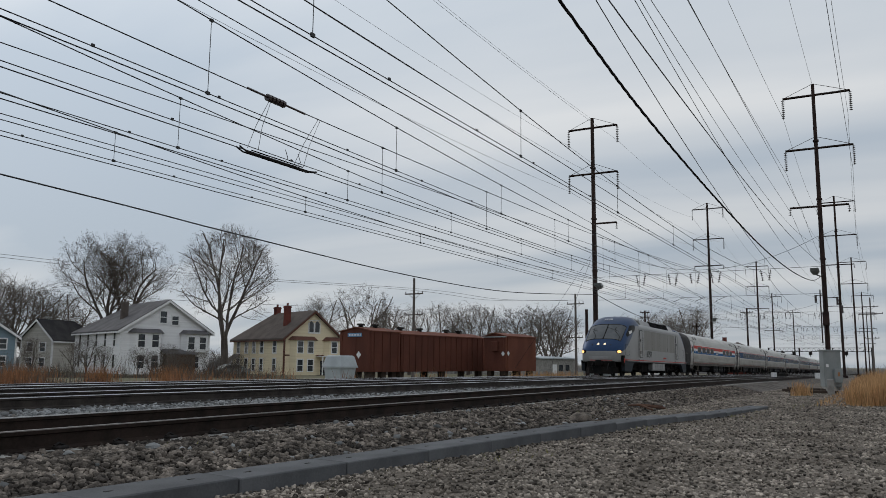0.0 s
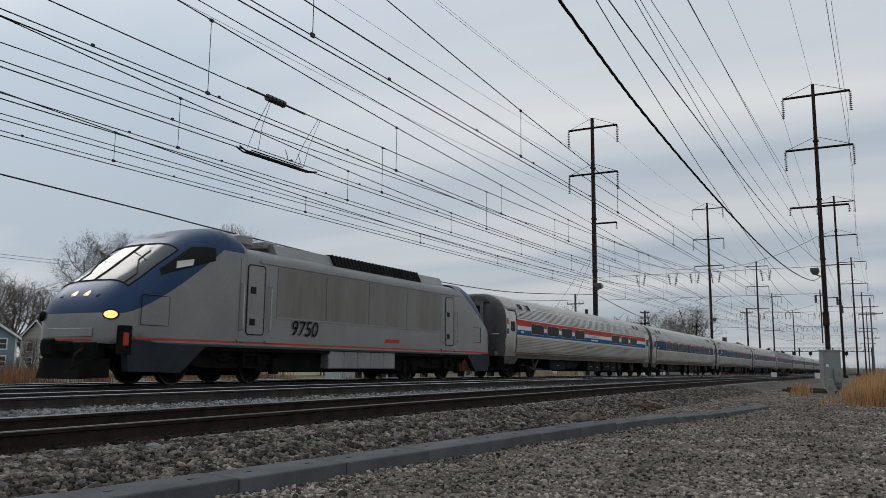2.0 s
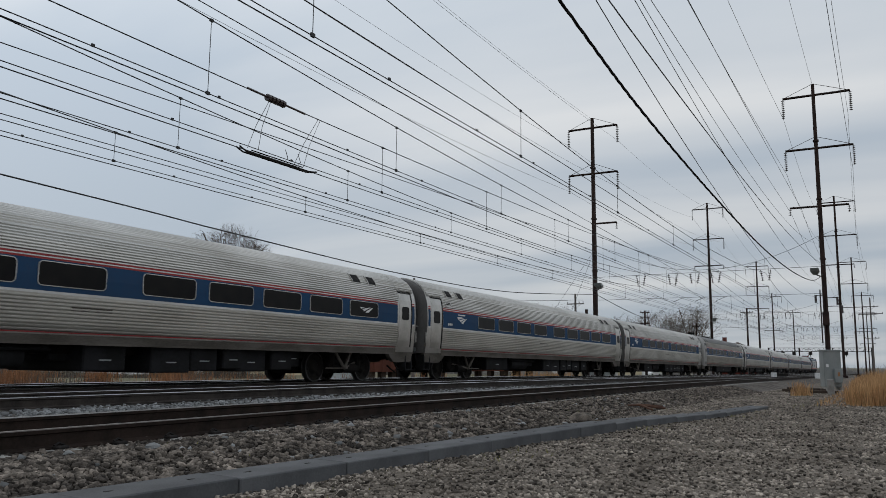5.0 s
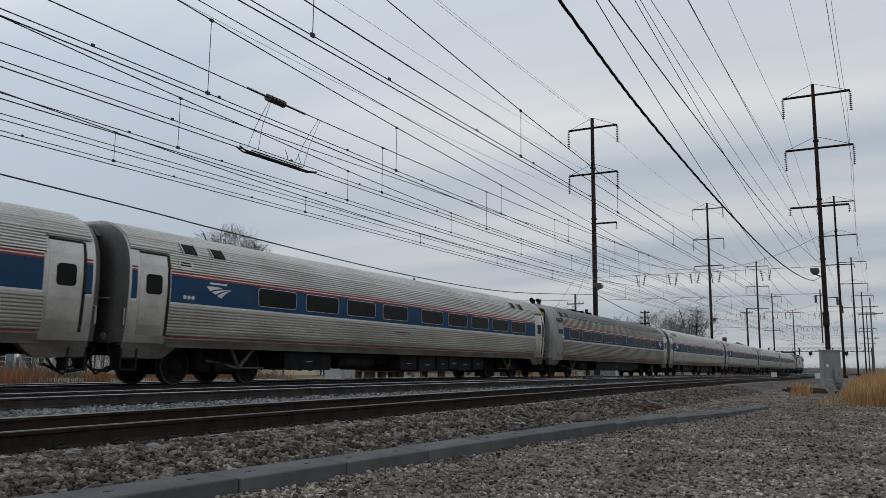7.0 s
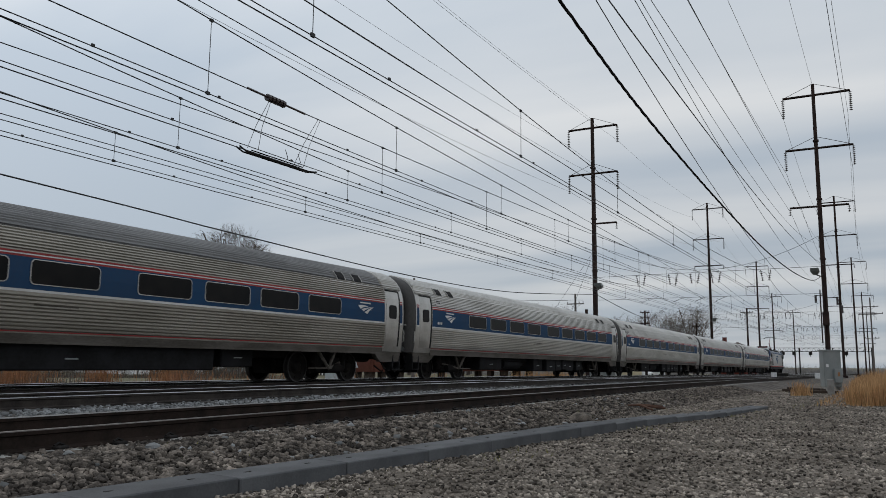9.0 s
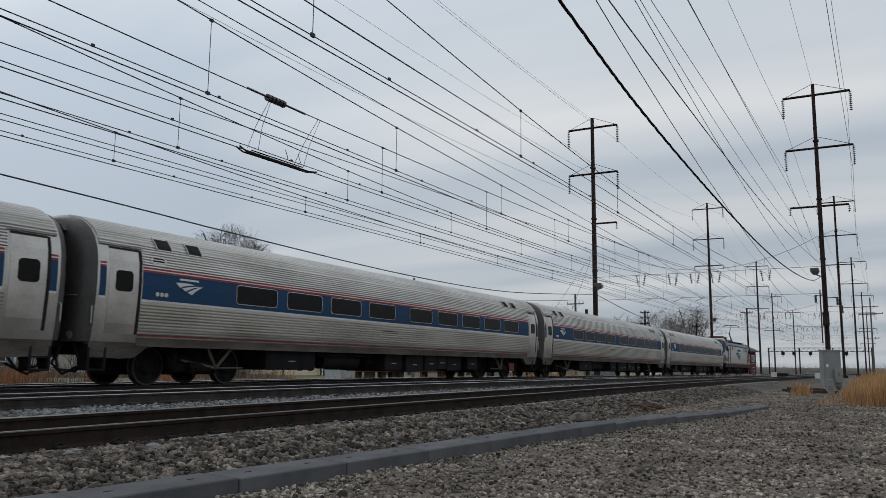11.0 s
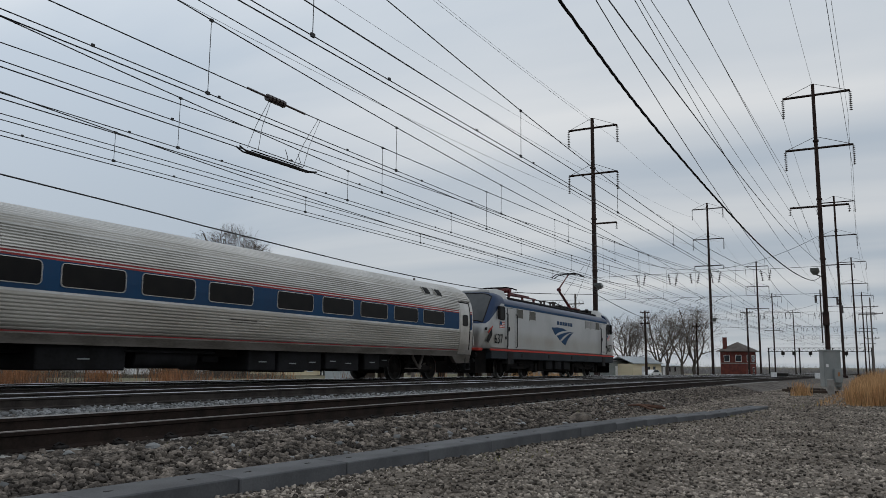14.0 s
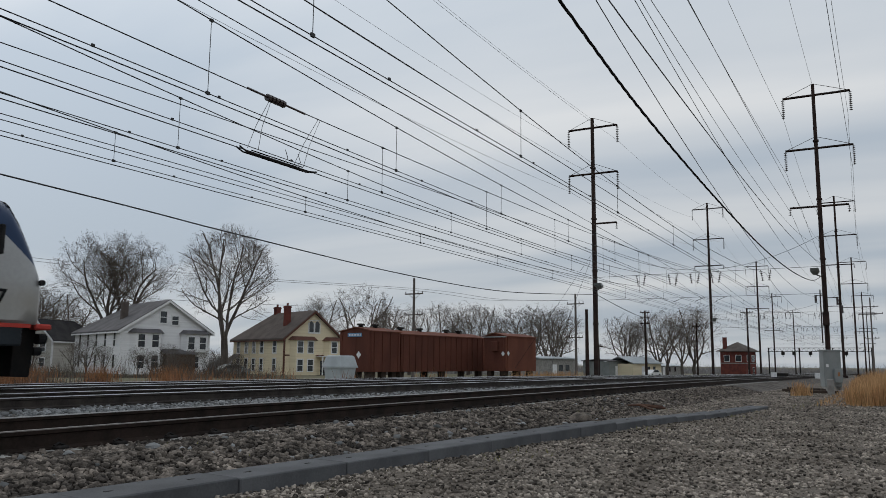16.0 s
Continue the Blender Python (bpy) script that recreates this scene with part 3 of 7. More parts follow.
M_RUBBERY = mat("cable_sheath", (0.012, 0.012, 0.013), (0.02, 0.02, 0.02), 0.7, bump=0)
bundled_cable()
for cy, c0, c1, csag, cr in ((3.9, 8.31, 6.5, 2.61, 0.009), (3.7, 6.9, 8.8, 0.92, 0.013), (3.8, 8.91, 6.99, 1.61, 0.008), (4.2, 9.58, 10.67, 1.9, 0.008)):
    cable("cable", "thin black service cable along the near poles", sag_points((-68, cy, c0 + 0.4), (2, cy, c0), csag * 0.6, 8)[:-1] + sag_points((2, cy, c0), (72, cy, c1), csag, 18), cr)
cable("cable", "black lashed cable sagging along the far poles", smooth_line([(-30, 23.2, 7.4), (14, 23.2, 6.15), (24, 23.2, 5.8), (38, 23.2, 5.45), (52, 23.2, 5.65), (70, 23.2, 6.9), (72, 23.3, 7.1)]), 0.028)
cable("cable", "black lashed cable sagging along the far poles", smooth_line([(72, 23.3, 7.1), (85, 23.3, 6.0), (102, 23.3, 5.3), (120, 23.3, 5.6), (133, 23.4, 6.6)]), 0.034)


def cross_spans():
    """Wires across all tracks between the poles of a pair, with insulators over each track."""
    for k, (x, hl, hr) in enumerate(PAIRS[:4]):
        yr = ROW_R[k]
        th = thing("cross_span", "cross-span wires with insulators between two catenary poles", "overhead wire", group="overhead wires")
        part("head_span", G().tube(sag_points((x, yr, 11.4), (x, ROW_L[k], 11.8), 2.7, 16), 0.016, 4), M_WIRE, th)
        part("body_span", G().tube([(x, yr, 8.75), (x, ROW_L[k], 8.65)], 0.016, 4), M_WIRE, th)
        part("steady_span", G().tube([(x, yr, 6.5), (x, ROW_L[k], 6.5)], 0.014, 4), M_WIRE, th)
        for y in (8.3, 12.4, 14.2, 16.1, 19.0):
            for e in (-0.45, 0.35):
                g = G()
                insulator_string(g, (x, y + e, 8.66), 0.95, (0, -e * 0.4))
                part("insulator", g, M_CERAMIC, th)
            t = (y - yr) / (POLE_L - yr)
            part("dropper", G().tube([(x, y, 11.6 - 4 * 2.7 * t * (1 - t)), (x, y, 8.7)], 0.010, 4), M_WIRE, th)
            part("steady_arm", G().tube([(x, y - 0.9, 6.5), (x + 0.1, y, 6.15)], 0.02, 5), M_WIRE, th)


cross_spans()
for guy in ((72, 23.5, 11.0, 76, 34), (72, 23.5, 10.8, 79, 31)):
    cable("guy_wire", "steel guy wire from the far pole to the ground", [guy[:3], (guy[3], guy[4], -0.9)], 0.014)

# ---- houses across the line ----
M_WHITEWALL = mat("white_siding", (0.78, 0.78, 0.79), (0.68, 0.68, 0.69), 0.8, scale=0.5, fine=9, bump=0.25, stretch=(0.3, 0.3, 9), dist=0.03)
M_CREAMWALL = mat("cream_siding", (0.74, 0.65, 0.47), (0.66, 0.57, 0.40), 0.8, scale=0.5, fine=9, bump=0.25, stretch=(0.3, 0.3, 9), dist=0.03)
M_PALEWALL = mat("weathered_pale_siding", (0.52, 0.50, 0.46), (0.43, 0.41, 0.37), 0.8, scale=0.5, fine=9, bump=0.25, stretch=(0.3, 0.3, 9), dist=0.03)
M_BLUEWALL = mat("blue_siding", (0.20, 0.27, 0.32), (0.17, 0.23, 0.27), 0.8, scale=0.5, fine=9, bump=0.25, stretch=(0.3, 0.3, 9), dist=0.03)
M_TRIM = mat("white_trim", (0.76, 0.76, 0.76), (0.64, 0.64, 0.65), 0.6, bump=0.05)
M_BROWNTRIM = mat("brown_trim", (0.13, 0.06, 0.045), (0.10, 0.05, 0.04), 0.7, bump=0.05)
M_SHINGLE = mat("grey_shingles", (0.135, 0.13, 0.135), (0.095, 0.092, 0.095), 0.9, scale=0.6, fine=6, bump=0.3, dist=0.03)
M_SHINGLE_B = mat("brown_shingles", (0.125, 0.105, 0.095), (0.09, 0.075, 0.068), 0.9, scale=0.6, fine=6, bump=0.3, dist=0.03)
M_DARKROOF = mat("black_shingles", (0.035, 0.034, 0.036), (0.055, 0.052, 0.052), 0.9, scale=0.6, fine=6, bump=0.3, dist=0.03)
M_BRICK = mat("red_brick", (0.165, 0.052, 0.042), (0.11, 0.04, 0.034), 0.9, scale=1.2, fine=14, bump=0.3)
M_PANE = mat("house_pane", (0.03, 0.034, 0.04), (0.05, 0.055, 0.06), 0.1, scale=1, fine=3, bump=0)
# dark brown with the shade below a porch roof painted in
M_PORCH = mat("porch_shade", (0.12, 0.075, 0.05), (0.08, 0.05, 0.035), 0.85)
M_RUSTCAR = mat("oxide_red_steel", (0.125, 0.047, 0.033), (0.095, 0.037, 0.027), 0.75, 0.0, scale=0.7, fine=9, bump=0.12, stretch=(1, 1, 0.35))
M_RUSTCAR_B = mat("lighter_oxide_steel", (0.17, 0.065, 0.042), (0.13, 0.05, 0.034), 0.75, 0.0, scale=0.7, fine=9, bump=0.12, stretch=(1, 1, 0.35))
M_SIGN = mat("blue_sign", (0.10, 0.24, 0.42), (0.09, 0.2, 0.36), 0.6, bump=0)
M_PALEBIN = mat("pale_grey_plastic", (0.42, 0.46, 0.48), (0.36, 0.39, 0.41), 0.6, scale=0.8, fine=8)


def house_window(parent, face, a, z, w, h, trim, arch=False):
    """A sash window on the front (y = 0) or the side (x = 0) of a house."""
    def tr(g):
        if face == "side":
            g.v = [(y, x, z2) for x, y, z2 in g.v]
        return g
    fr = G()
    for x0, x1, z0, z1 in ((a - 0.13, a, z - 0.12, z + h + 0.16), (a + w, a + w + 0.13, z - 0.12, z + h + 0.16), (a, a + w, z + h, z + h + 0.16), (a - 0.16, a + w + 0.16, z - 0.16, z), (a, a + w, z + h / 2 - 0.04, z + h / 2 + 0.04)):
        fr.box(x0, x1, -0.09, -0.001, z0, z1)
    f = part("window", tr(fr), trim, parent)
    part("pane", tr(G().box(a, a + w, -0.045, -0.004, z, z + h)), M_PANE, f)


def make_house(name_label, m, W, Dp, eave, apex, wall, roof, trim, side_cols, front, rows=(0.9, 3.7), wh=1.65):
    th = thing("house", name_label, "house", m, "houses beyond the tracks")
    part("wall", G().prism([(0, 0), (W, 0), (W, eave), (W / 2, apex - 0.15), (0, eave)], "y", 0, 0.25), wall, th)
    part("wall", G().box(0, 0.25, 0.25, Dp, 0, eave), wall, th)
    part("wall", G().box(W - 0.25, W, 0.25, Dp, 0, eave), wall, th)
    part("wall", G().box(0.25, W - 0.25, Dp - 0.25, Dp, 0, eave), wall, th)
    o, t = 0.45, 0.22
    ez = eave - o * (apex - eave) / (W / 2)
    hip = Dp - W * 0.42
    for s in (0, 1):
        x0, x1 = (-o, W / 2) if s == 0 else (W + o, W / 2)
        low = [(x0, -o, ez), (x1, -o, apex), (x1, hip, apex), (x0, Dp + o, ez)]
        part("roof", G().loft([low, [(x, y, z + t) for x, y, z in low]]), roof, th)
        part("eave_board", G().box(min(x0, x0 + (0.05 if s == 0 else -0.05)), max(x0, x0 + (0.05 if s == 0 else -0.05)), -o, Dp + o, ez - 0.18, ez + 0.02), trim, th)
        part("gable_board", G().loft([[(x0, -o - y, ez + dz), (x1, -o - y, apex + dz)] for y, dz in ((0.06, -0.22), (0.06, 0.1), (0.0, 0.1), (0.0, -0.22))], close=False), trim, th)
    back = [(-o, Dp + o, ez), (W / 2, hip, apex), (W + o, Dp + o, ez)]
    part("roof", G().loft([back, [(x, y, z + t) for x, y, z in back]]), roof, th)
    part("corner_board", G().box(-0.03, 0.18, -0.03, 0.18, 0, eave), trim, th)
    part("corner_board", G().box(W - 0.18, W + 0.03, -0.03, 0.18, 0, eave), trim, th)
    for z in rows:
        for y in side_cols:
            house_window(th, "side", y, z, 0.85, wh, trim)
        for x in front:
            house_window(th, "front", x, z, 0.9, wh, trim)
    return th


def bay(th, x0, x1, d, z0, z1, wall, roof, trim, xs, zs):
    """A shallow projecting bay with its own small roof and windows."""
    b = part("bay", G().prism([(x0, 0), (x0 + 0.5, -d), (x1 - 0.5, -d), (x1, 0)], "z", z0, z1), wall, th)
    part("bay_roof", G().loft([[(x0 - 0.3, 0.0, z1), (x0 + 0.35, -d - 0.35, z1), (x1 - 0.35, -d - 0.35, z1), (x1 + 0.3, 0.0, z1)], [(x0 + 0.3, 0.0, z1 + 0.55), (x0 + 0.8, -d * 0.4, z1 + 0.5), (x1 - 0.8, -d * 0.4, z1 + 0.5), (x1 - 0.3, 0.0, z1 + 0.55)]]), roof, b)
    for z in zs:
        for x in xs:
            g = G()
            for a0, a1, b0, b1 in ((x - 0.12, x, z - 0.12, z + 1.75), (x + 0.85, x + 0.97, z - 0.12, z + 1.75), (x, x + 0.85, z + 1.6, z + 1.75), (x, x + 0.85, z - 0.12, z), (x, x + 0.85, z + 0.78, z + 0.85)):
                g.box(a0, a1, -d - 0.08, -d - 0.001, b0, b1)
            f = part("window", g, trim, th)
            part("pane", G().box(x, x + 0.85, -d - 0.04, -d - 0.003, z, z + 1.6), M_PANE, f)


def chimney(th, x, y, z0, z1, m):
    part("chimney", G().box(x - 0.4, x + 0.4, y - 0.4, y + 0.4, z0, z1, 0.02).box(x - 0.47, x + 0.47, y - 0.47, y + 0.47, z1 - 0.3, z1 - 0.1).tube([(x, y, z1), (x, y, z1 + 0.4)], 0.16, 8), m, th, "brick chimney stack")


white = make_house("two-storey white clapboard house with grey shingle roof", pose(68.7, 84.6, -0.95, 0, 0, -20), 12.0, 18.5, 5.7, 9.6, M_WHITEWALL, M_SHINGLE, M_TRIM, (1.5, 5.0, 8.5, 12.0, 15.5), (), (0.8, 3.6))
bay(white, 1.2, 5.4, 0.9, 0, 5.3, M_WHITEWALL, M_SHINGLE, M_TRIM, (1.95, 3.75), (0.8, 3.5))
bay(white, 7.9, 11.7, 0.9, 2.9, 5.3, M_WHITEWALL, M_SHINGLE, M_TRIM, (8.6, 10.2), (3.3,))
house_window(white, "front", 5.0, 6.7, 0.85, 1.5, M_TRIM)
house_window(white, "front", 6.6, 6.5, 0.85, 1.1, M_TRIM)
house_window(white, "front", 9.6, 0.8, 0.9, 1.5, M_TRIM)
chimney(white, 2.4, 6.0, 6.4, 9.6, M_SHINGLE_B)
part("porch_roof", G().loft([[(5.2, 0, 3.0), (5.4, -1.9, 2.6), (9.6, -1.9, 2.6), (9.8, 0, 3.0)], [(5.4, 0, 3.3), (5.6, -1.7, 2.78), (9.4, -1.7, 2.78), (9.6, 0, 3.3)]]), M_SHINGLE, white)
# one dark box fills the porch; its colour holds the shade
part("porch_shaded_front", G().box(5.6, 9.4, -1.6, -0.05, 0, 2.6), M_PORCH, white, "brown porch front coloured dark for the shade under its roof")

cream = make_house("two-storey cream clapboard house with brown shingle roof and red chimneys", pose(88.2, 74.3, -0.95, 0, 0, -20), 9.6, 15.6, 5.35, 9.2, M_CREAMWALL, M_SHINGLE_B, M_BROWNTRIM, (), (), (0.7, 3.3))
for cz in (0.6, 3.2):
    for cy in (2.2, 6.0, 8.4, 10.8, 13.4):
        house_window(cream, "side", cy, cz, 0.85, 1.7, M_TRIM)
bay(cream, 0.9, 5.2, 0.9, 0, 5.0, M_CREAMWALL, M_BROWNTRIM, M_TRIM, (1.7, 3.4), (0.6, 3.2))
bay(cream, 6.6, 9.5, 0.8, 2.8, 5.0, M_CREAMWALL, M_BROWNTRIM, M_TRIM, (7.5,), (3.2,))
for wx in (4.0, 5.0):
    part("arched_window", G().prism([(wx, 6.2), (wx + 0.75, 6.2), (wx + 0.75, 7.4), (wx + 0.6, 7.7), (wx + 0.37, 7.8), (wx + 0.15, 7.7), (wx, 7.4)], "y", -0.06, -0.004), M_PANE, cream)
    part("arch_trim", G().box(wx - 0.15, wx, -0.1, 0, 6.05, 7.6).box(wx + 0.75, wx + 0.9, -0.1, 0, 6.05, 7.6).box(wx - 0.15, wx + 0.9, -0.1, 0, 6.0, 6.2).box(wx - 0.1, wx + 0.85, -0.1, 0, 7.82, 7.95), M_TRIM, cream)
chimney(cream, 2.3, 3.4, 6.0, 10.1, M_BRICK)
chimney(cream, 4.9, 11.0, 6.5, 10.4, M_BRICK)
part("downpipe", G().tube([(-0.12, -0.15, 0), (-0.12, -0.15, 5.3)], 0.08, 6), M_BROWNTRIM, cream)
part("belt", G().box(-0.04, 9.64, -0.05, 0.02, 2.72, 2.92), M_BROWNTRIM, cream)
part("porch_roof", G().box(5.3, 8.3, -1.9, 0, 2.6, 2.78, 0.03), M_TRIM, cream)
for px in (5.4, 6.8, 8.2):
    part("porch_post", G().box(px - 0.07, px + 0.07, -1.8, -1.66, 0, 2.6), M_TRIM, cream)
part("porch_door", G().box(6.1, 7.2, -0.05, -0.004, 0, 2.1), M_PANE, cream)
part("awning", G().loft([[(-2.5, 13.2, 1.2), (-2.5, 15.4, 1.2), (0, 15.4, 2.9), (0, 13.2, 2.9)], [(-2.5, 13.2, 1.3), (-2.5, 15.4, 1.3), (0, 15.4, 3.0), (0, 13.2, 3.0)]]), M_SHINGLE_B, cream)

# farther houses, half hidden
for hx, hy, a, w, d, e, p, wl_, rf in ((73.4, 112, -75, 5.5, 10, 4.9, 7.6, M_PALEWALL, M_DARKROOF), (54.8, 100.5, -20, 9, 12, 4.6, 7.6, M_BLUEWALL, M_SHINGLE), (146, 66, -15, 9, 9, 3.2, 6.4, M_CONCRETE, M_SHINGLE_B)):
    h = make_house("far two-storey frame house with shingle roof", pose(hx, hy, -0.95, 0, 0, a), w, d, e, p, wl_, rf, M_TRIM, (2, 6), (1.2, w - 2.1), (0.8, 3.0) if e > 4 else (0.8,), 1.2)


# ---- brown boxcar bodies used as stores ----
def make_boxcar(m, length, width, eave, ridge, vents, ribs, end_dark=M_RUSTCAR, side_mat=M_RUSTCAR):
    th = thing("boxcar_body", "oxide-brown steel boxcar body set on blocks as a store", "boxcar", m, "boxcar bodies")
    part("side_wall", G().box(0, length, 0, 0.1, 0, eave, 0.02), side_mat, th)
    part("side_wall", G().box(0, length, width - 0.1, width, 0, eave, 0.02), side_mat, th)
    end = [(0.1, 0), (width - 0.1, 0), (width - 0.1, eave), (width / 2, ridge - 0.06), (0.1, eave)]
    part("end_wall", G().prism(end, "x", 0, 0.1), end_dark, th)
    part("end_wall", G().prism(end, "x", length - 0.1, length), end_dark, th)
    part("floor", G().box(0.1, length - 0.1, 0.1, width - 0.1, 0, 0.15), M_UNDERWOOD, th)
    for y0, y1 in ((-0.12, width / 2), (width + 0.12, width / 2)):
        zl = eave - 0.02
        part("roof", G().loft([[(x, y0, zl), (x, y1, ridge - 0.02), (x, y1, ridge + 0.06), (x, y0, zl + 0.08)] for x in (-0.12, length + 0.12)]), M_RUSTCAR_B, th)
    k = 0.25
    while k < length - 0.1:
        part("rib", G().box(k, k + 0.07, -0.07, 0.004, 0.02, eave - 0.05), side_mat, th)
        k += ribs
    for k in range(3):
        part("end_rib", G().box(-0.05, 0.004, 0.3 + k * (width - 0.6) / 2 - 0.04, 0.3 + k * (width - 0.6) / 2 + 0.04, 0.1, eave), end_dark, th)
    for x in vents:
        part("roof_vent", G().tube([(x, width * 0.5, ridge), (x, width * 0.5, ridge + 0.22)], 0.22, 10).tube([(x, width * 0.5, ridge + 0.2), (x, width * 0.5, ridge + 0.36)], 0.42, 12, r2=0.36), M_IRON, th)
    for x in (0.5, length / 2, length - 0.5):
        part("block", G().box(x - 0.3, x + 0.3, 0.3, 0.8, -0.66, 0.0).box(x - 0.3, x + 0.3, width - 0.8, width - 0.3, -0.66, 0.0), M_UNDERWOOD, th)
    return th


M_UNDERWOOD = mat("dark_timber", (0.06, 0.045, 0.035), (0.04, 0.03, 0.025), 0.9, scale=2, fine=20)
ba = make_boxcar(pose(60.71, 40.79, -0.34, 0, 0, -9), 3.9, 4.2, 3.7, 4.1, (0.6, 2.6), 1.1)
sg = part("sign", G().box(-0.07, -0.045, 1.3, 3.1, 3.22, 3.57), M_SIGN, ba, "blue sign with a line of pale lettering")
for k in range(8):
    part("lettering_bar", G().box(-0.078, -0.071, 1.42 + k * 0.2, 1.54 + k * 0.2, 3.30, 3.49), M_TRIM, sg)
part("placard", G().prism([(1.7, 1.22), (2.0, 1.55), (1.7, 1.88), (1.4, 1.55)], "x", -0.012, -0.002), M_TRIM, ba, "white diamond placard")
bb = make_boxcar(pose(65.0, 40.35, -0.34, 0, 0, -9), 14.0, 3.4, 3.55, 3.98, (1.8, 4.8, 9.2, 11.4), 0.95)
part("door_panel", G().box(0.1, 1.9, -0.025, 0.0, 0.05, 3.6), M_RUSTCAR, bb)
# the long side of this body, like every roof, is the lighter brown
bc = make_boxcar(pose(74.0, 33.4, -0.24, 0, 0, -9), 5.8, 2.8, 3.5, 3.85, (), 5.6, M_RUSTCAR, M_RUSTCAR_B)
part("side_box", G().box(-0.35, 0.0, 0.9, 1.6, 2.0, 3.0, 0.02), M_RUSTCAR, bc)
part("placard", G().prism([(0.35, 1.5), (0.6, 1.75), (0.35, 2.0), (0.1, 1.75)], "x", -0.06, -0.051), M_TRIM, bc)
part("placard", G().prism([(0.3, 1.55), (0.55, 1.8), (0.3, 2.05), (0.05, 1.8)], "y", -0.08, -0.071), M_TRIM, bc)
part("eave_strip", G().box(-0.15, -0.02, -0.1, 2.9, 3.42, 3.5), M_PALEBIN, bc)

salt = thing("salt_bin", "pale grey tapered plastic storage bin", "storage bin", pose(57.9, 42.3, -0.95, 0, 0, -9) @ Matrix.Scale(0.86, 4))
part("tub", G().loft([[(sx * a, sy * a, z) for sx, sy in ((-1, -1), (1, -1), (1, 1), (-1, 1))] for z, a in ((0, 1.05), (1.15, 1.15), (1.15, 1.3), (1.3, 1.3))]), M_PALEBIN, salt)
part("lid", G().loft([[(sx * a, sy * a, z) for sx, sy in ((-1, -1), (1, -1), (1, 1), (-1, 1))] for z, a in ((1.3, 1.28), (2.3, 1.02), (2.4, 0.9))]), M_PALEBIN, salt)
for k in range(5):
    part("lid_rib", G().loft([[(-1.29 + dx, y - 0.05, z), (-1.29 + dx, y + 0.05, z)] for z, dx, y in ((1.35, -0.03, -0.9 + k * 0.45), (2.25, 0.21, -0.72 + k * 0.36), (2.25, 0.3, -0.72 + k * 0.36), (1.35, 0.06, -0.9 + k * 0.45))], close=False), M_PALEBIN, salt)


# ---- low sheds, signal tower, signal bridge, line-side cabinets ----
def make_shed(label, x, y, ang, lx, ly, h, wall, roof, pitch=0.8):
    th = thing("shed", label, "shed", pose(x, y, -0.95, 0, 0, ang), "low buildings")
    part("wall", G().box(0, lx, 0, ly, 0, h), wall, th)
    part("roof", G().loft([[(xx, -0.3, h), (xx, ly / 2, h + pitch), (xx, ly + 0.3, h), (xx, ly + 0.3, h + 0.15), (xx, ly / 2, h + pitch + 0.15), (xx, -0.3, h + 0.15)] for xx in (-0.3, lx + 0.3)]), roof, th)
    part("door", G().box(lx * 0.3, lx * 0.3 + 1.0, -0.05, -0.003, 0, 2.05), M_TRIM, th)
    for k in range(2):
        part("window", G().box(lx * (0.5 + 0.2 * k), lx * (0.5 + 0.2 * k) + 0.9, -0.05, -0.003, 1.0, 2.0), M_PANE, th)
    return th


make_shed("low cream block building with a flat pale roof", 118, 47, -20, 8, 6, 2.9, M_CONCRETE, M_PALEBIN, 0.3)
make_shed("small blue-grey garage with flat roof", 150, 46, -15, 7, 6, 2.9, M_STEEL, M_SHINGLE, 0.3)
make_shed("low cream store with pale pitched roof", 152, 42, -15, 11, 6, 2.5, M_CREAMWALL, M_PALEBIN, 1.3)
make_shed("long low pale workshop", 176, 44, -10, 16, 6, 2.2, M_CONCRETE, M_PALEBIN, 0.4)

tw = thing("signal_tower", "two-storey red brick signal tower with hipped roof", "signal tower", pose(199, 28.2, -0.6, 0, 0, -12))
part("wall", G().box(0, 7.0, 0, 6.0, 0, 5.6, 0.03), M_BRICK, tw)
part("roof", G().loft([[(-0.7, -0.7, 5.6), (7.7, -0.7, 5.6), (7.7, 6.7, 5.6), (-0.7, 6.7, 5.6)], [(-0.7, -0.7, 5.75), (7.7, -0.7, 5.75), (7.7, 6.7, 5.75), (-0.7, 6.7, 5.75)], [(3.3, 2.9, 7.9), (3.7, 2.9, 7.9), (3.7, 3.1, 7.9), (3.3, 3.1, 7.9)]]), M_SHINGLE_B, tw)
part("chimney", G().box(0.2, 1.0, 4.6, 5.4, 5.0, 9.0, 0.03), M_BRICK, tw)
for z, xs in ((3.3, (1.0, 4.2, 5.1)), (0.4, (1.6, 4.6))):
    for x in xs:
        w = part("window", G().box(x - 0.1, x + 0.9, -0.06, -0.002, z - 0.1, z + 1.5), M_TRIM, tw)
        part("pane", G().box(x, x + 0.8, -0.075, -0.061, z, z + 1.4), M_PANE, w)
for y in (1.0, 3.8):
    w = part("window", G().box(-0.06, -0.002, y - 0.1, y + 1.3, 3.2, 4.8), M_TRIM, tw)
    part("pane", G().box(-0.075, -0.061, y, y + 1.2, 3.3, 4.7), M_PANE, w)
part("sill_course", G().box(-0.06, 7.06, -0.06, 6.06, 2.75, 2.95), M_CONCRETE, tw)

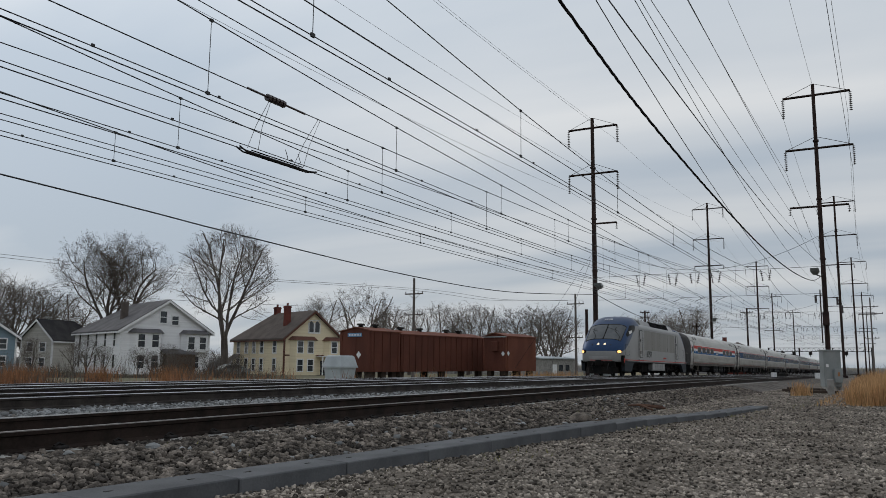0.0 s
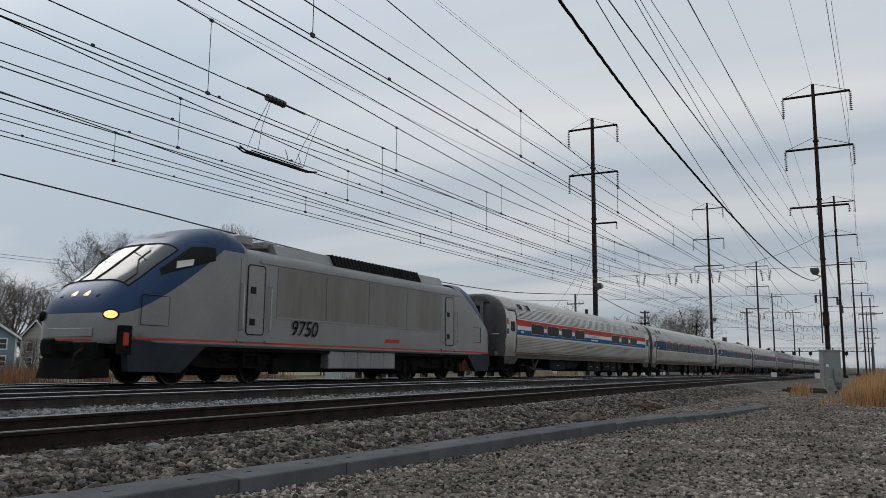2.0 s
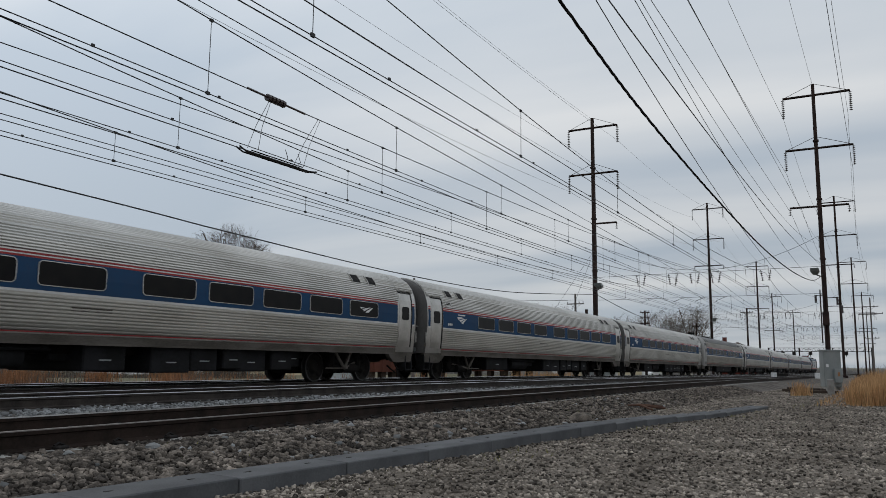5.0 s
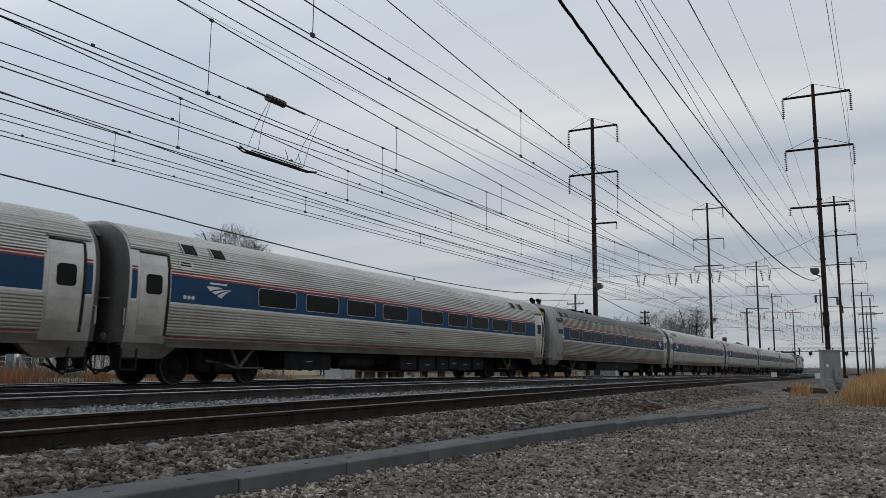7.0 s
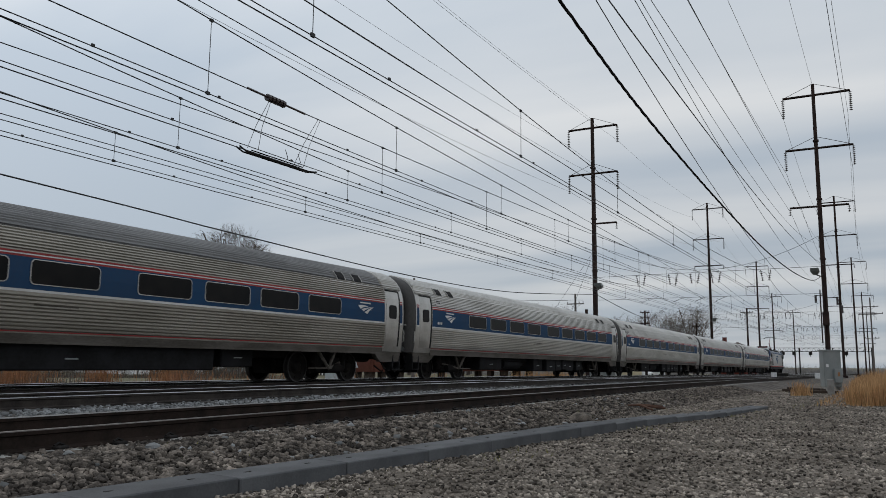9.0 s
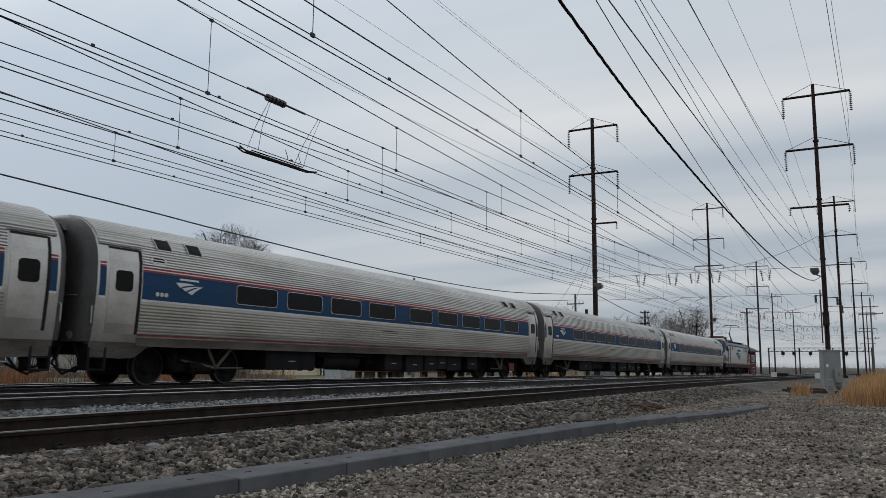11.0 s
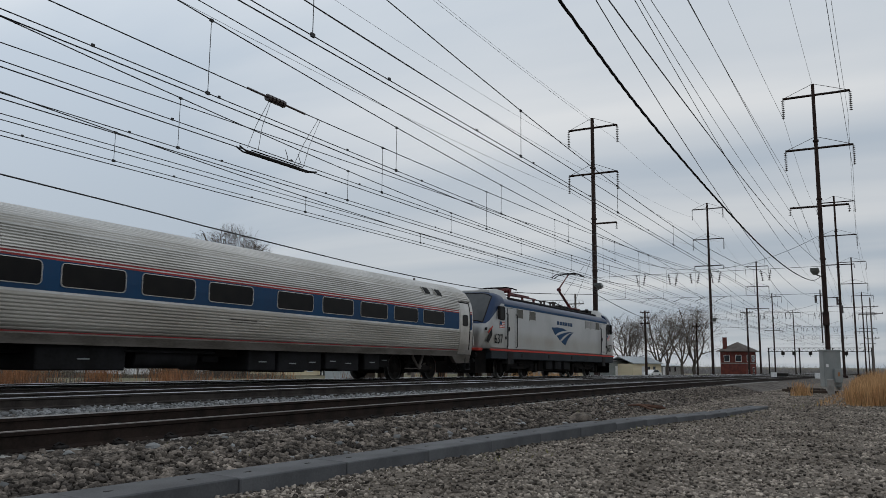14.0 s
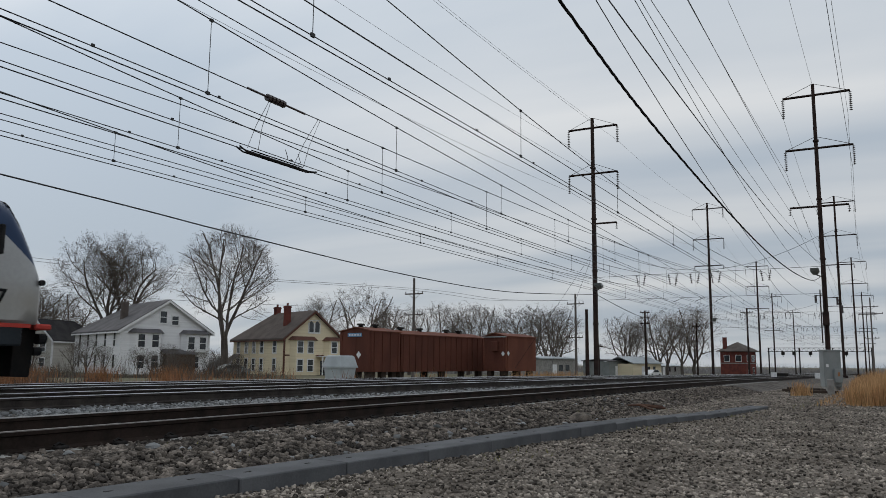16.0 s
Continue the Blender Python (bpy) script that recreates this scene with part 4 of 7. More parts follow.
br = thing("signal_bridge", "dark steel lattice signal bridge spanning the tracks", "signal bridge", pose(290, 0, -0.6))
for z in (7.6, 8.8):
    part("chord", G().box(-0.5, -0.36, 2.3, 33.9, z, z + 0.16).box(0.36, 0.5, 2.3, 33.9, z, z + 0.16), M_IRON, br)
for k in range(21):
    y = 2.3 + k * 1.5
    part("brace", G().tube([(-0.43, y, 7.68), (-0.43, y + 0.75, 8.88), (-0.43, y + 1.5, 7.68)], 0.06, 4), M_IRON, br)
for y in (2.7, 14.0, 24.0, 33.5):
    part("post", G().box(-0.2, 0.2, y - 0.2, y + 0.2, 0, 8.8), M_IRON, br)
for y in (20.6, 25.6, 29.0, 10.0):
    sgn = part("signal_head", G().tube([(-0.6, y, 6.5), (-0.6, y, 7.7)], 0.55, 12), M_IRON, br)
    part("signal_mast", G().box(-0.55, -0.45, y - 0.08, y + 0.08, 5.9, 7.7), M_IRON, sgn)

cab_ = thing("relay_cabinet", "pale grey-green steel relay cabinet on legs beside the track", "relay cabinet", pose(42.6, 2.2, -0.45, 0, 0, -62) @ Matrix.Diagonal((0.68, 0.68, 0.94, 1)))
part("body", G().box(-0.6, 0.6, -0.35, 0.35, 0.22, 2.02, 0.02), M_STEEL, cab_)
part("roof", G().box(-0.66, 0.66, -0.41, 0.41, 2.02, 2.08, 0.015), M_STEEL, cab_)
part("meter_box", G().box(0.0, 0.55, -0.62, -0.36, 0.42, 1.12, 0.02), M_STEEL, cab_)
part("badge", G().box(-0.45, -0.28, -0.362, -0.351, 1.2, 1.36), M_TRIM, cab_)
part("meter_badge", G().box(0.2, 0.36, -0.63, -0.621, 0.75, 0.95), M_RUSTBRUSH, cab_)
for x in (-0.55, 0.45):
    part("leg", G().box(x, x + 0.1, -0.3, 0.3, 0.0, 0.22), M_CONCRETE, cab_)
part("slab", G().box(-0.8, 0.8, -0.7, 0.5, -0.06, 0.04), M_CONCRETE, cab_)
for k, (x, y) in enumerate(((38.5, 3.3), (39.6, 2.9), (40.5, 2.5), (37.3, 2.9), (41.8, 3.4), (36.2, 2.3))):
    tagged(part("timber", G().box(-0.7, 0.7, -0.1, 0.1, 0, 0.14, 0.02), M_UNDERWOOD, m=pose(x, y, -0.44, 0, 0, -60 + 35 * k)), "weathered discarded track timber lying on gravel", "timber", "discarded timbers")
tagged(part("post", G().box(-0.12, 0.12, -0.12, 0.12, 0, 0.62, 0.02), M_CONCRETE, m=pose(33.5, 1.75, -0.44)), "short grey concrete marker post", "marker post")

for x, y in ((84, 8.9), (92, 5.6)):
    sm = thing("switch_machine", "low black trackside box with a pale end", "trackside box", pose(x, y, -0.25), "trackside boxes")
    part("case", G().box(-0.6, 0.6, -0.9, 0.5, 0, 0.55, 0.03), M_IRON, sm)
    part("end_plate", G().box(-0.62, -0.601, 0.1, 0.62, 0.0, 0.62).box(-0.6, 0.3, 0.5, 0.62, 0.0, 0.62), M_TRIM, sm)


# ---- utility poles ----
def make_utility_pole(x, y, top, arms, material=M_WOODPOLE, r=0.16):
    th = thing("utility_pole", "weathered grey wooden utility pole with crossarms", "utility pole", pose(x, y, -0.95), "utility poles")
    part("shaft", G().tube([(0, 0, 0), (0, 0, top + 0.95)], r * 1.25, 8, r2=r * 0.85), material, th, smooth=True)
    for z, half in arms:
        a = part("crossarm", G().box(-0.06, 0.06, -half, half, z + 0.95 - 0.07, z + 0.95 + 0.07), material, th)
        for y2 in (-half + 0.1, half - 0.1, -half * 0.45):
            part("pin_insulator", G().tube([(0, y2, z + 1.0), (0, y2, z + 1.25)], 0.05, 6), M_CERAMIC, a)
        part("arm_brace", G().tube([(0.08, -half * 0.6, z + 0.9), (0.08, 0, z + 0.3), (0.08, half * 0.6, z + 0.9)], 0.025, 4), material, th)
    return th


make_utility_pole(81, 48.6, 11.0, ((9.1, 1.25), (6.6, 1.25)))
make_utility_pole(104, 36.5, 10.6, ((9.3, 1.2), (4.7, 1.0)))
make_utility_pole(78, 26.2, 6.5, (), M_POLE, 0.18)
make_utility_pole(82, 27.6, 4.3, (), M_WOODPOLE, 0.14)
make_utility_pole(88, 28.2, 3.3, ((3.0, 0.5),), M_POLE, 0.12)
make_utility_pole(118, 30.6, 9.2, ((8.9, 0.7), (8.1, 0.7), (7.3, 0.7)), M_POLE, 0.17)
make_utility_pole(200, 1.6, 17.0, ((15.0, 1.6), (13.4, 2.4), (8.0, 1.4)))
make_utility_pole(150, 29.5, 9.0, ((8.4, 0.7), (7.6, 0.7)), M_POLE, 0.15)
make_utility_pole(196, 27.0, 15.0, ((14.0, 1.4),), M_POLE, 0.2)
for zz, dx in ((9.2, -1.1), (9.2, 1.1), (6.7, 1.0)):
    cable("utility_wire", "thin utility wire between wooden poles", smooth_line([(20, 75 + dx, zz + 1.2), (50, 61 + dx, zz - 0.3), (81, 48.6 + dx, zz), (92, 43 + dx, zz - 0.6), (104, 36.5 + dx, zz)]), 0.018, M_WIRE_FAINT, 4)


# ---- bare winter trees ----
def place_tree(meshes, x, y, s, rot, label="bare winter tree with a fine twiggy crown", z=-0.95):
    th = thing("tree", label, "tree", pose(x, y, z, 0, 0, rot) @ Matrix.Diagonal((s, s, s, 1)), "bare trees")
    part("trunk", meshes[0], None, th)
    part("crown", meshes[1], None, th)
    return th



def bough(g, p, d, length, r, level, egg, rise):
    """A curving bough with ever finer side branches, kept inside the egg-shaped crown."""
    c, rh, rv = egg
    q = Vector(((p.x - c.x) / rh, (p.y - c.y) / rh, (p.z - c.z) / rv))
    e = Vector((d.x / rh, d.y / rh, d.z / rv))
    a, b, k = e.dot(e), q.dot(e), q.dot(q) - rnd(0.7, 1.18)
    disc = b * b - a * k
    if (level < 5 and q.dot(q) > 1.2) or disc <= 0:
        return
    if disc > 0:
        out = (-b + math.sqrt(disc)) / a
        length = min(length, max(out, 0.0) * 1.05)
    if length < 0.25:
        return
    n = 7 if level > 2 else (4 if level > 1 else 2)
    pts = [p]
    for i in range(n):
        d = (d + Vector((rnd(-1, 1), rnd(-1, 1), rnd(-0.8, 0.8) + rise)) * (0.26 if level > 1 else 0.34)).normalized()
        pts.append(pts[-1] + d * (length / n))
    g.tube(pts, r, 6 if r > 0.1 else (4 if r > 0.04 else 3), r2=max(0.006, r * 0.32), caps=False)
    if level == 0:
        return
    count = (0, 4, 4, 5, 7, 7)[level]
    for i in range(count):
        t = 0.16 + 0.84 * (i + rnd(0.1, 0.9)) / count
        j = min(n - 1, int(t * n))
        s = pts[j].lerp(pts[j + 1], t * n - j)
        w = (pts[j + 1] - pts[j]).normalized()
        a = w.orthogonal().normalized()
        a.rotate(Matrix.Rotation(rnd(0, 6.283), 3, w))
        ang = rnd(0.5, 1.1)
        bough(g, s, (w * math.cos(ang) + a * math.sin(ang)).normalized(), length * rnd(0.42, 0.68) * (1.2 - 0.45 * t), max(0.009, r * (1 - 0.6 * t) * rnd(0.42, 0.62)), level - 1, egg, rise)


def domed_tree(key, seed, fork_z, forks, lean, centre_z, rh, rv, trunk_r, rise, levels=4):
    random.seed(seed)
    trunk, crown = G(), G()
    trunk.tube([(0, 0, -0.4), (0, 0, 0.4), (0.15, -0.1, fork_z * 0.5), (0, 0, fork_z)], trunk_r * 1.3, 9, r2=trunk_r * 0.85)
    egg = (Vector((0, 0, centre_z)), rh, rv)
    for k in range(forks):
        a = 2 * math.pi * (k + rnd(-0.25, 0.25)) / forks
        ln = lean * rnd(0.55, 1.25)
        d = Vector((math.cos(a) * ln, math.sin(a) * ln, 1)).normalized()
        bough(crown, Vector((0, 0, fork_z * rnd(0.72, 1.0))), d, rv * rnd(1.5, 2.0), trunk_r * rnd(0.48, 0.62), levels, egg, rise)
    return mesh_of("trunk_" + key, trunk, M_BARK, True), mesh_of("crown_" + key, crown, M_TWIG)


T_BROAD = domed_tree("broad", 11, 6.2, 6, 0.72, 15.6, 10.9, 7.6, 0.55, 0.10, 5)
T_TALL = domed_tree("tall", 23, 5.5, 4, 0.36, 13.4, 7.8, 9.4, 0.55, 0.20, 5)
T_SMALL = domed_tree("small", 31, 2.6, 5, 0.55, 6.6, 4.2, 4.6, 0.24, 0.15, 4)
T_SMALL2 = domed_tree("smallish", 37, 2.2, 5, 0.8, 6.4, 5.0, 4.4, 0.26, 0.1, 4)
place_tree(T_BROAD, 85, 107, 1.0, 40, "large spreading bare tree behind the white house")
place_tree(T_TALL, 88.9, 86.5, 1.0, 10, "tall bare tree between the houses")
random.seed(5)
SMALL_TREES = ((104.5, 72.2, 1.05, 0), (113, 87, 1.0, 1), (115, 73.7, 0.85, 1), (121.4, 73, 0.9, 0), (128, 71.5, 0.95, 1), (134.7, 69.7, 1.0, 0), (127.7, 61.6, 0.9, 1), (138.9, 62.2, 0.95, 0),
               (131, 55.4, 0.9, 1), (142, 56.6, 0.95, 0), (124.4, 46.6, 0.85, 1), (150, 58, 0.95, 0), (169.7, 48.1, 1.05, 0), (164, 45, 0.95, 1), (167.6, 41.5, 1.1, 1), (154.6, 33.5, 1.0, 0), (166.6, 32.8, 1.15, 1),
               (160, 36.5, 0.95, 0), (74.7, 115.9, 0.95, 1), (68, 118, 1.05, 0), (83.2, 121.5, 1.05, 0), (70, 126, 1.1, 0), (76, 128, 1.15, 1), (64, 112, 0.9, 0), (80, 132, 1.2, 1), (71, 118, 0.8, 0), (66, 131, 1.2, 1), (88, 136, 1.2, 0), (92, 126.5, 1.0, 1), (62, 124, 1.0, 1), (100, 112, 0.85, 0))
for tx, ty_, ts, kind in SMALL_TREES:
    place_tree((T_SMALL, T_SMALL2)[kind], tx + rnd(-1, 1), ty_ + rnd(-1, 1), ts * (1.32 if tx < 150 else 1.2), rnd(0, 360))


for tx, ty_, ts in ((52, 66, 0.30), (55, 63, 0.26), (58, 64, 0.34), (61, 61, 0.28), (50, 68, 0.32), (64, 60, 0.25), (47, 70, 0.36), (60, 65, 0.3), (43, 74, 0.4), (40, 68, 0.36), (56, 66, 0.3), (62, 65, 0.3), (53, 70, 0.38)):
    sh = place_tree((T_SMALL, T_SMALL2)[int(tx) % 2], tx, ty_, ts, rnd(0, 360), "bare tangled shrub in front of the white house")
    sh.name = "shrub"
    tagged(sh, category="shrub", group="bare shrubs")


# ---- undergrowth, grass, far woods ----
def blades(name, label, category, count, place, height, width, material, lean=0.25, seed=1):
    """Thin upright blades or twigs, each a narrow folded triangle, as one mesh."""
    rs = np.random.RandomState(seed)
    g = G()
    for _ in range(count):
        x, y, z, k = place(rs)
        z += grade(x)
        h = rs.uniform(*height) * k
        a = rs.uniform(0, 6.283)
        lx, ly = rs.normal(0, lean) * h, rs.normal(0, lean) * h
        w = width * rs.uniform(0.6, 1.3)
        cx, cy = math.cos(a) * w, math.sin(a) * w
        n = len(g.v)
        g.v += [(x - cx, y - cy, z), (x + cx, y + cy, z), (x + lx * 0.4 + cx * 0.7, y + ly * 0.4 + cy * 0.7, z + h * 0.55), (x + lx * 0.4 - cx * 0.7, y + ly * 0.4 - cy * 0.7, z + h * 0.55), (x + lx, y + ly, z + h)]
        g.f += [(n, n + 1, n + 2, n + 3), (n + 3, n + 2, n + 4)]
    me = bpy.data.meshes.new(name)
    me.from_pydata(g.v, [], g.f)
    me.materials.append(material)
    return tagged(new(name, me), label, category, kind="stuff")


def grass_spot(rs):
    x = 24.5 + rs.rand() ** 1.6 * 45
    edge = 0.75 + 0.022 * (x - 25) + 0.2 * math.sin(x * 1.3)
    y = edge - rs.rand() ** 1.5 * 9
    return x, y, -0.46, 0.55 + 0.45 * min(1.0, (edge - y) / 0.8) * (0.8 + 0.2 * math.sin(x * 0.7 + y))


blades("dry_grass", "tall dry golden grass at the edge of the yard", "grass", 16000, grass_spot, (0.75, 1.2), 0.010, M_DRYGRASS, 0.16, 3)


def tuft(cx, cy, r):
    return lambda rs: (cx + rs.normal(0, r), cy + rs.normal(0, r), -0.45, 1.0)


blades("dry_grass", "small tuft of dry russet grass beside the cabinet", "grass", 260, tuft(32, 2.65, 0.16), (0.25, 0.65), 0.009, M_DRYGRASS, 0.2, 4)
blades("dry_grass", "low fringe of dry grass on the gravel", "grass", 1200, lambda rs: (rs.uniform(23.5, 40), rs.uniform(0.2, 1.7), -0.45, 1.0), (0.05, 0.2), 0.008, M_DRYGRASS, 0.4, 5)


def weed_spot(rs):
    x = rs.uniform(4, 26)
    y = trough_y(x) - rs.uniform(0.25, 1.0) if rs.rand() < 0.5 else rs.uniform(3.6, 6.0)
    k = math.sin(x * 2.1) * math.sin(x * 0.9 + y) > 0.35
    return x, y, ground_z(x, y) - grade(x) - 0.01, 1.0 if k else 0.35


blades("low_weeds", "low yellow-green weeds in the gravel beside the trough", "weeds", 1300, weed_spot, (0.03, 0.08), 0.006, M_MOSS, 0.5, 6)


def brush_spot(rs):
    x = rs.uniform(20, 56)
    y = rs.uniform(27.5, 33) + max(0, 60 - x) * 0.45
    k = 0.15 + 1.5 * noise.noise((x * 0.22, y * 0.3, 2))
    return x, y, -0.95, min(1.1, max(0.06, k))


blades("brush", "tangled grey-brown bare brush along the far bank", "brush", 4500, brush_spot, (0.6, 1.7), 0.011, M_BRUSH, 0.25, 7)
blades("brush", "russet dead weeds along the far bank", "brush", 1700, lambda rs: (lambda s: (s[0], s[1], s[2], 1.1 if noise.noise((s[0] * 0.33, s[1] * 0.33, 9)) > 0.22 else 0.05))(brush_spot(rs)), (0.5, 1.35), 0.022, M_RUSTBRUSH, 0.2, 8)
def thicket_spot(rs):
    x = rs.uniform(38, 68)
    y = 86 - 0.38 * x + rs.normal(0, 2.2)
    k = 0.25 + 1.6 * noise.noise((x * 0.2, y * 0.25, 5))
    return x, y, -0.95, min(1.0, max(0.1, k))


for rx, ry, rr in ((27.5, 44, 0.9), (30.0, 45, 0.8), (34.4, 44, 0.5), (40.5, 44, 0.85), (25.0, 43, 0.8)):
    blades("brush", "clump of dead orange reeds on the far bank", "reeds", 420, (lambda a, b, c: lambda rs: (a + rs.normal(0, c), b + rs.normal(0, c), -0.95, 1.0))(rx, ry, rr), (0.7, 1.45), 0.014, M_RUSTBRUSH, 0.2, int(rx * 3))
blades("brush", "grey tangle of bare bushes before the white house", "brush", 6500, thicket_spot, (1.2, 3.4), 0.016, M_BRUSH, 0.32, 12)
blades("brush", "orange dead weeds beside the far pole", "brush", 1500, lambda rs: (rs.uniform(66, 80), rs.uniform(27, 29.5), -0.9, 1.0), (0.4, 1.3), 0.02, M_DRYGRASS, 0.2, 9)


def wood_spot(rs):
    a = radians(rs.uniform(-6, 72))
    d = rs.uniform(330, 520) if a < radians(20) else rs.uniform(170, 320)
    x, y = d * math.cos(a), d * math.sin(a)
    k = 0.7 + 0.3 * noise.noise((x * 0.02, y * 0.02, 7))
    return x, y, -1.0, k * (1.0 if rs.rand() < 0.25 else 0.7)


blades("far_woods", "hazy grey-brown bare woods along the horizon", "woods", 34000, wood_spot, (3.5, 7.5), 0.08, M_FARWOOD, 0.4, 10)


# ---- a parked car and a low fence half hidden under the passing train ----
def make_parked_car(x, y, ang, paint, label):
    th = thing("car", label, "car", pose(x, y, -0.95, 0, 0, ang), "parked cars")
    prof = [(0, 0.35), (0.05, 0.75), (0.9, 0.9), (1.5, 1.38), (3.0, 1.42), (3.8, 0.98), (4.35, 0.9), (4.4, 0.35)]
    part("body", G().loft([[(x2, yy, z) for x2, z in prof] for yy in (-0.85, 0.85)]), paint, th)
    part("windows", G().loft([[(x2, yy, z) for x2, z in ((1.15, 0.95), (1.6, 1.33), (2.95, 1.36), (3.55, 0.98))] for yy in (-0.86, 0.86)]), M_PANE, th)
    for wx in (0.8, 3.55):
        for wy in (-0.8, 0.8):
            part("wheel", G().tube([(wx, wy - 0.1, 0.32), (wx, wy + 0.1, 0.32)], 0.32, 14), M_IRON, th)
    return th


make_parked_car(150, 39, -15, M_TRIM, "white parked car near the low buildings")
make_parked_car(66, 66, -20, M_STEEL, "grey parked car beside the cream house")


# the far things stand on the falling ground
for ob in list(scene.objects):
    if ob.parent is None and ob.get("category") in ("house", "shed", "signal tower", "signal bridge", "relay cabinet", "timber", "marker post", "trackside box", "utility pole", "tree", "shrub", "car"):
        ob.location.z += grade(ob.location.x)

# ---- the train ----
M_STAINLESS = mat("stainless_steel", (0.56, 0.545, 0.515), (0.43, 0.415, 0.385), 0.30, 0.92, scale=0.7, fine=14, bump=0.04, stretch=(0.5, 1, 2), per_object=0.05)
M_STAINLESS_TAN = mat("grimy_stainless_steel", (0.37, 0.345, 0.305), (0.26, 0.24, 0.205), 0.42, 0.7, scale=0.7, fine=14, bump=0.05, stretch=(0.5, 1, 2))
M_ROOF_DARK = mat("sooty_roof", (0.20, 0.20, 0.20), (0.13, 0.13, 0.13), 0.55, 0.3, scale=0.8, fine=10, bump=0.04, stretch=(0.4, 1, 1))
M_SMOOTH = mat("brushed_steel", (0.50, 0.485, 0.46), (0.37, 0.355, 0.33), 0.33, 0.85, scale=1.2, fine=20, bump=0.03)
M_SILL = mat("grimy_sill", (0.13, 0.117, 0.104), (0.075, 0.066, 0.056), 0.7, 0.2, scale=1.4, fine=18, stretch=(0.6, 1, 2))
M_BLUE = mat("blue_paint", (0.018, 0.060, 0.135), (0.024, 0.056, 0.115), 0.66, scale=0.8, fine=10, bump=0.02)
M_SKYBLUE = mat("bright_blue_paint", (0.012, 0.110, 0.29), (0.016, 0.095, 0.24), 0.66, scale=0.8, fine=10, bump=0.02)
M_RED = mat("red_paint", (0.50, 0.062, 0.046), (0.42, 0.055, 0.044), 0.66, scale=0.8, fine=10, bump=0.02)
M_REDDULL = mat("dull_red_paint", (0.36, 0.055, 0.055), (0.26, 0.05, 0.05), 0.66, scale=0.8, fine=10, bump=0.02)
M_WHITE = mat("white_paint", (0.68, 0.68, 0.67), (0.55, 0.54, 0.52), 0.45, scale=0.8, fine=10, bump=0.02)
M_GLASS = mat("dark_window_glass", (0.008, 0.008, 0.009), (0.015, 0.014, 0.013), 0.4, scale=0.8, fine=3, bump=0)
M_GLASS.node_tree.nodes["Principled BSDF"].inputs["Specular IOR Level"].default_value = 0.08
M_RUBBER = mat("black_rubber", (0.016, 0.016, 0.017), (0.03, 0.028, 0.027), 0.75, scale=3, fine=25)
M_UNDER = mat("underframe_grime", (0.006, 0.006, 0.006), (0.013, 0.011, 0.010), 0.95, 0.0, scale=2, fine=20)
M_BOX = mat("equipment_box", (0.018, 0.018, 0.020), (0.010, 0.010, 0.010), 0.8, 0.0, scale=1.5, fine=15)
M_TYRE = mat("wheel_steel", (0.05, 0.048, 0.046), (0.028, 0.026, 0.025), 0.6, 0.4, scale=4, fine=30)
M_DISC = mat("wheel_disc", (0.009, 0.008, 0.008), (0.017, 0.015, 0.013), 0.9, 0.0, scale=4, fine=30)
M_BRIGHT = mat("bright_tyre_steel", (0.36, 0.355, 0.35), (0.2, 0.195, 0.19), 0.4, 0.7, scale=4, fine=30)
M_CABGREY = mat("cab_grey", (0.30, 0.292, 0.28), (0.20, 0.192, 0.182), 0.45, 0.4, scale=1.2, fine=16, bump=0.03, stretch=(1, 1, 0.4))
M_GREYEND = mat("car_end_grey", (0.085, 0.08, 0.077), (0.05, 0.047, 0.045), 0.5, 0.35, scale=1.0, fine=14, stretch=(1, 1, 0.5))
M_PLATE = mat("worn_face_plate", (0.10, 0.10, 0.10), (0.16, 0.155, 0.15), 0.5, 0.4, scale=3, fine=25)
M_SILVER = mat("silver_grey_paint", (0.27, 0.27, 0.268), (0.21, 0.205, 0.197), 0.4, 0.45, scale=0.6, fine=12, bump=0.02, stretch=(1, 1, 0.5))
M_LOCOGREY = mat("pale_grey_paint", (0.47, 0.475, 0.475), (0.40, 0.395, 0.38), 0.42, 0.1, scale=0.5, fine=10, bump=0.02, stretch=(1, 1, 0.45))
M_SKIRT = mat("slate_grey_paint", (0.030, 0.036, 0.042), (0.022, 0.026, 0.03), 0.66, scale=1, fine=14)
M_TAN = mat("stained_panel", (0.205, 0.197, 0.18), (0.155, 0.145, 0.127), 0.45, 0.4, scale=0.6, fine=9, bump=0.03, stretch=(1.6, 1, 0.22))
# paler than the side panes: some of the sky's reflection is in the base colour
M_SCREEN = mat("windscreen_glass", (0.07, 0.075, 0.08), (0.10, 0.105, 0.11), 0.1, scale=0.8, fine=3, bump=0)
M_SCREEN.node_tree.nodes["Principled BSDF"].inputs["Specular IOR Level"].default_value = 0.22
M_GRILLE = mat("dark_grille", (0.10, 0.096, 0.082), (0.07, 0.066, 0.056), 0.6, 0.3, scale=2, fine=30)
M_PANTO = mat("red_primer", (0.14, 0.022, 0.022), (0.08, 0.02, 0.02), 0.55, 0.1, scale=3, fine=30)
M_YELLOW = mat("yellow_paint", (0.62, 0.36, 0.04), (0.45, 0.26, 0.04), 0.5, scale=2, fine=20)
M_INK = mat("dark_lettering", (0.008, 0.009, 0.010), (0.014, 0.014, 0.014), 0.8, bump=0)
M_HEAD = glow("headlight_lamp", (1.0, 0.50, 0.16), 1.7)
M_MARK = glow("marker_lamp", (1.0, 0.82, 0.55), 0.8)

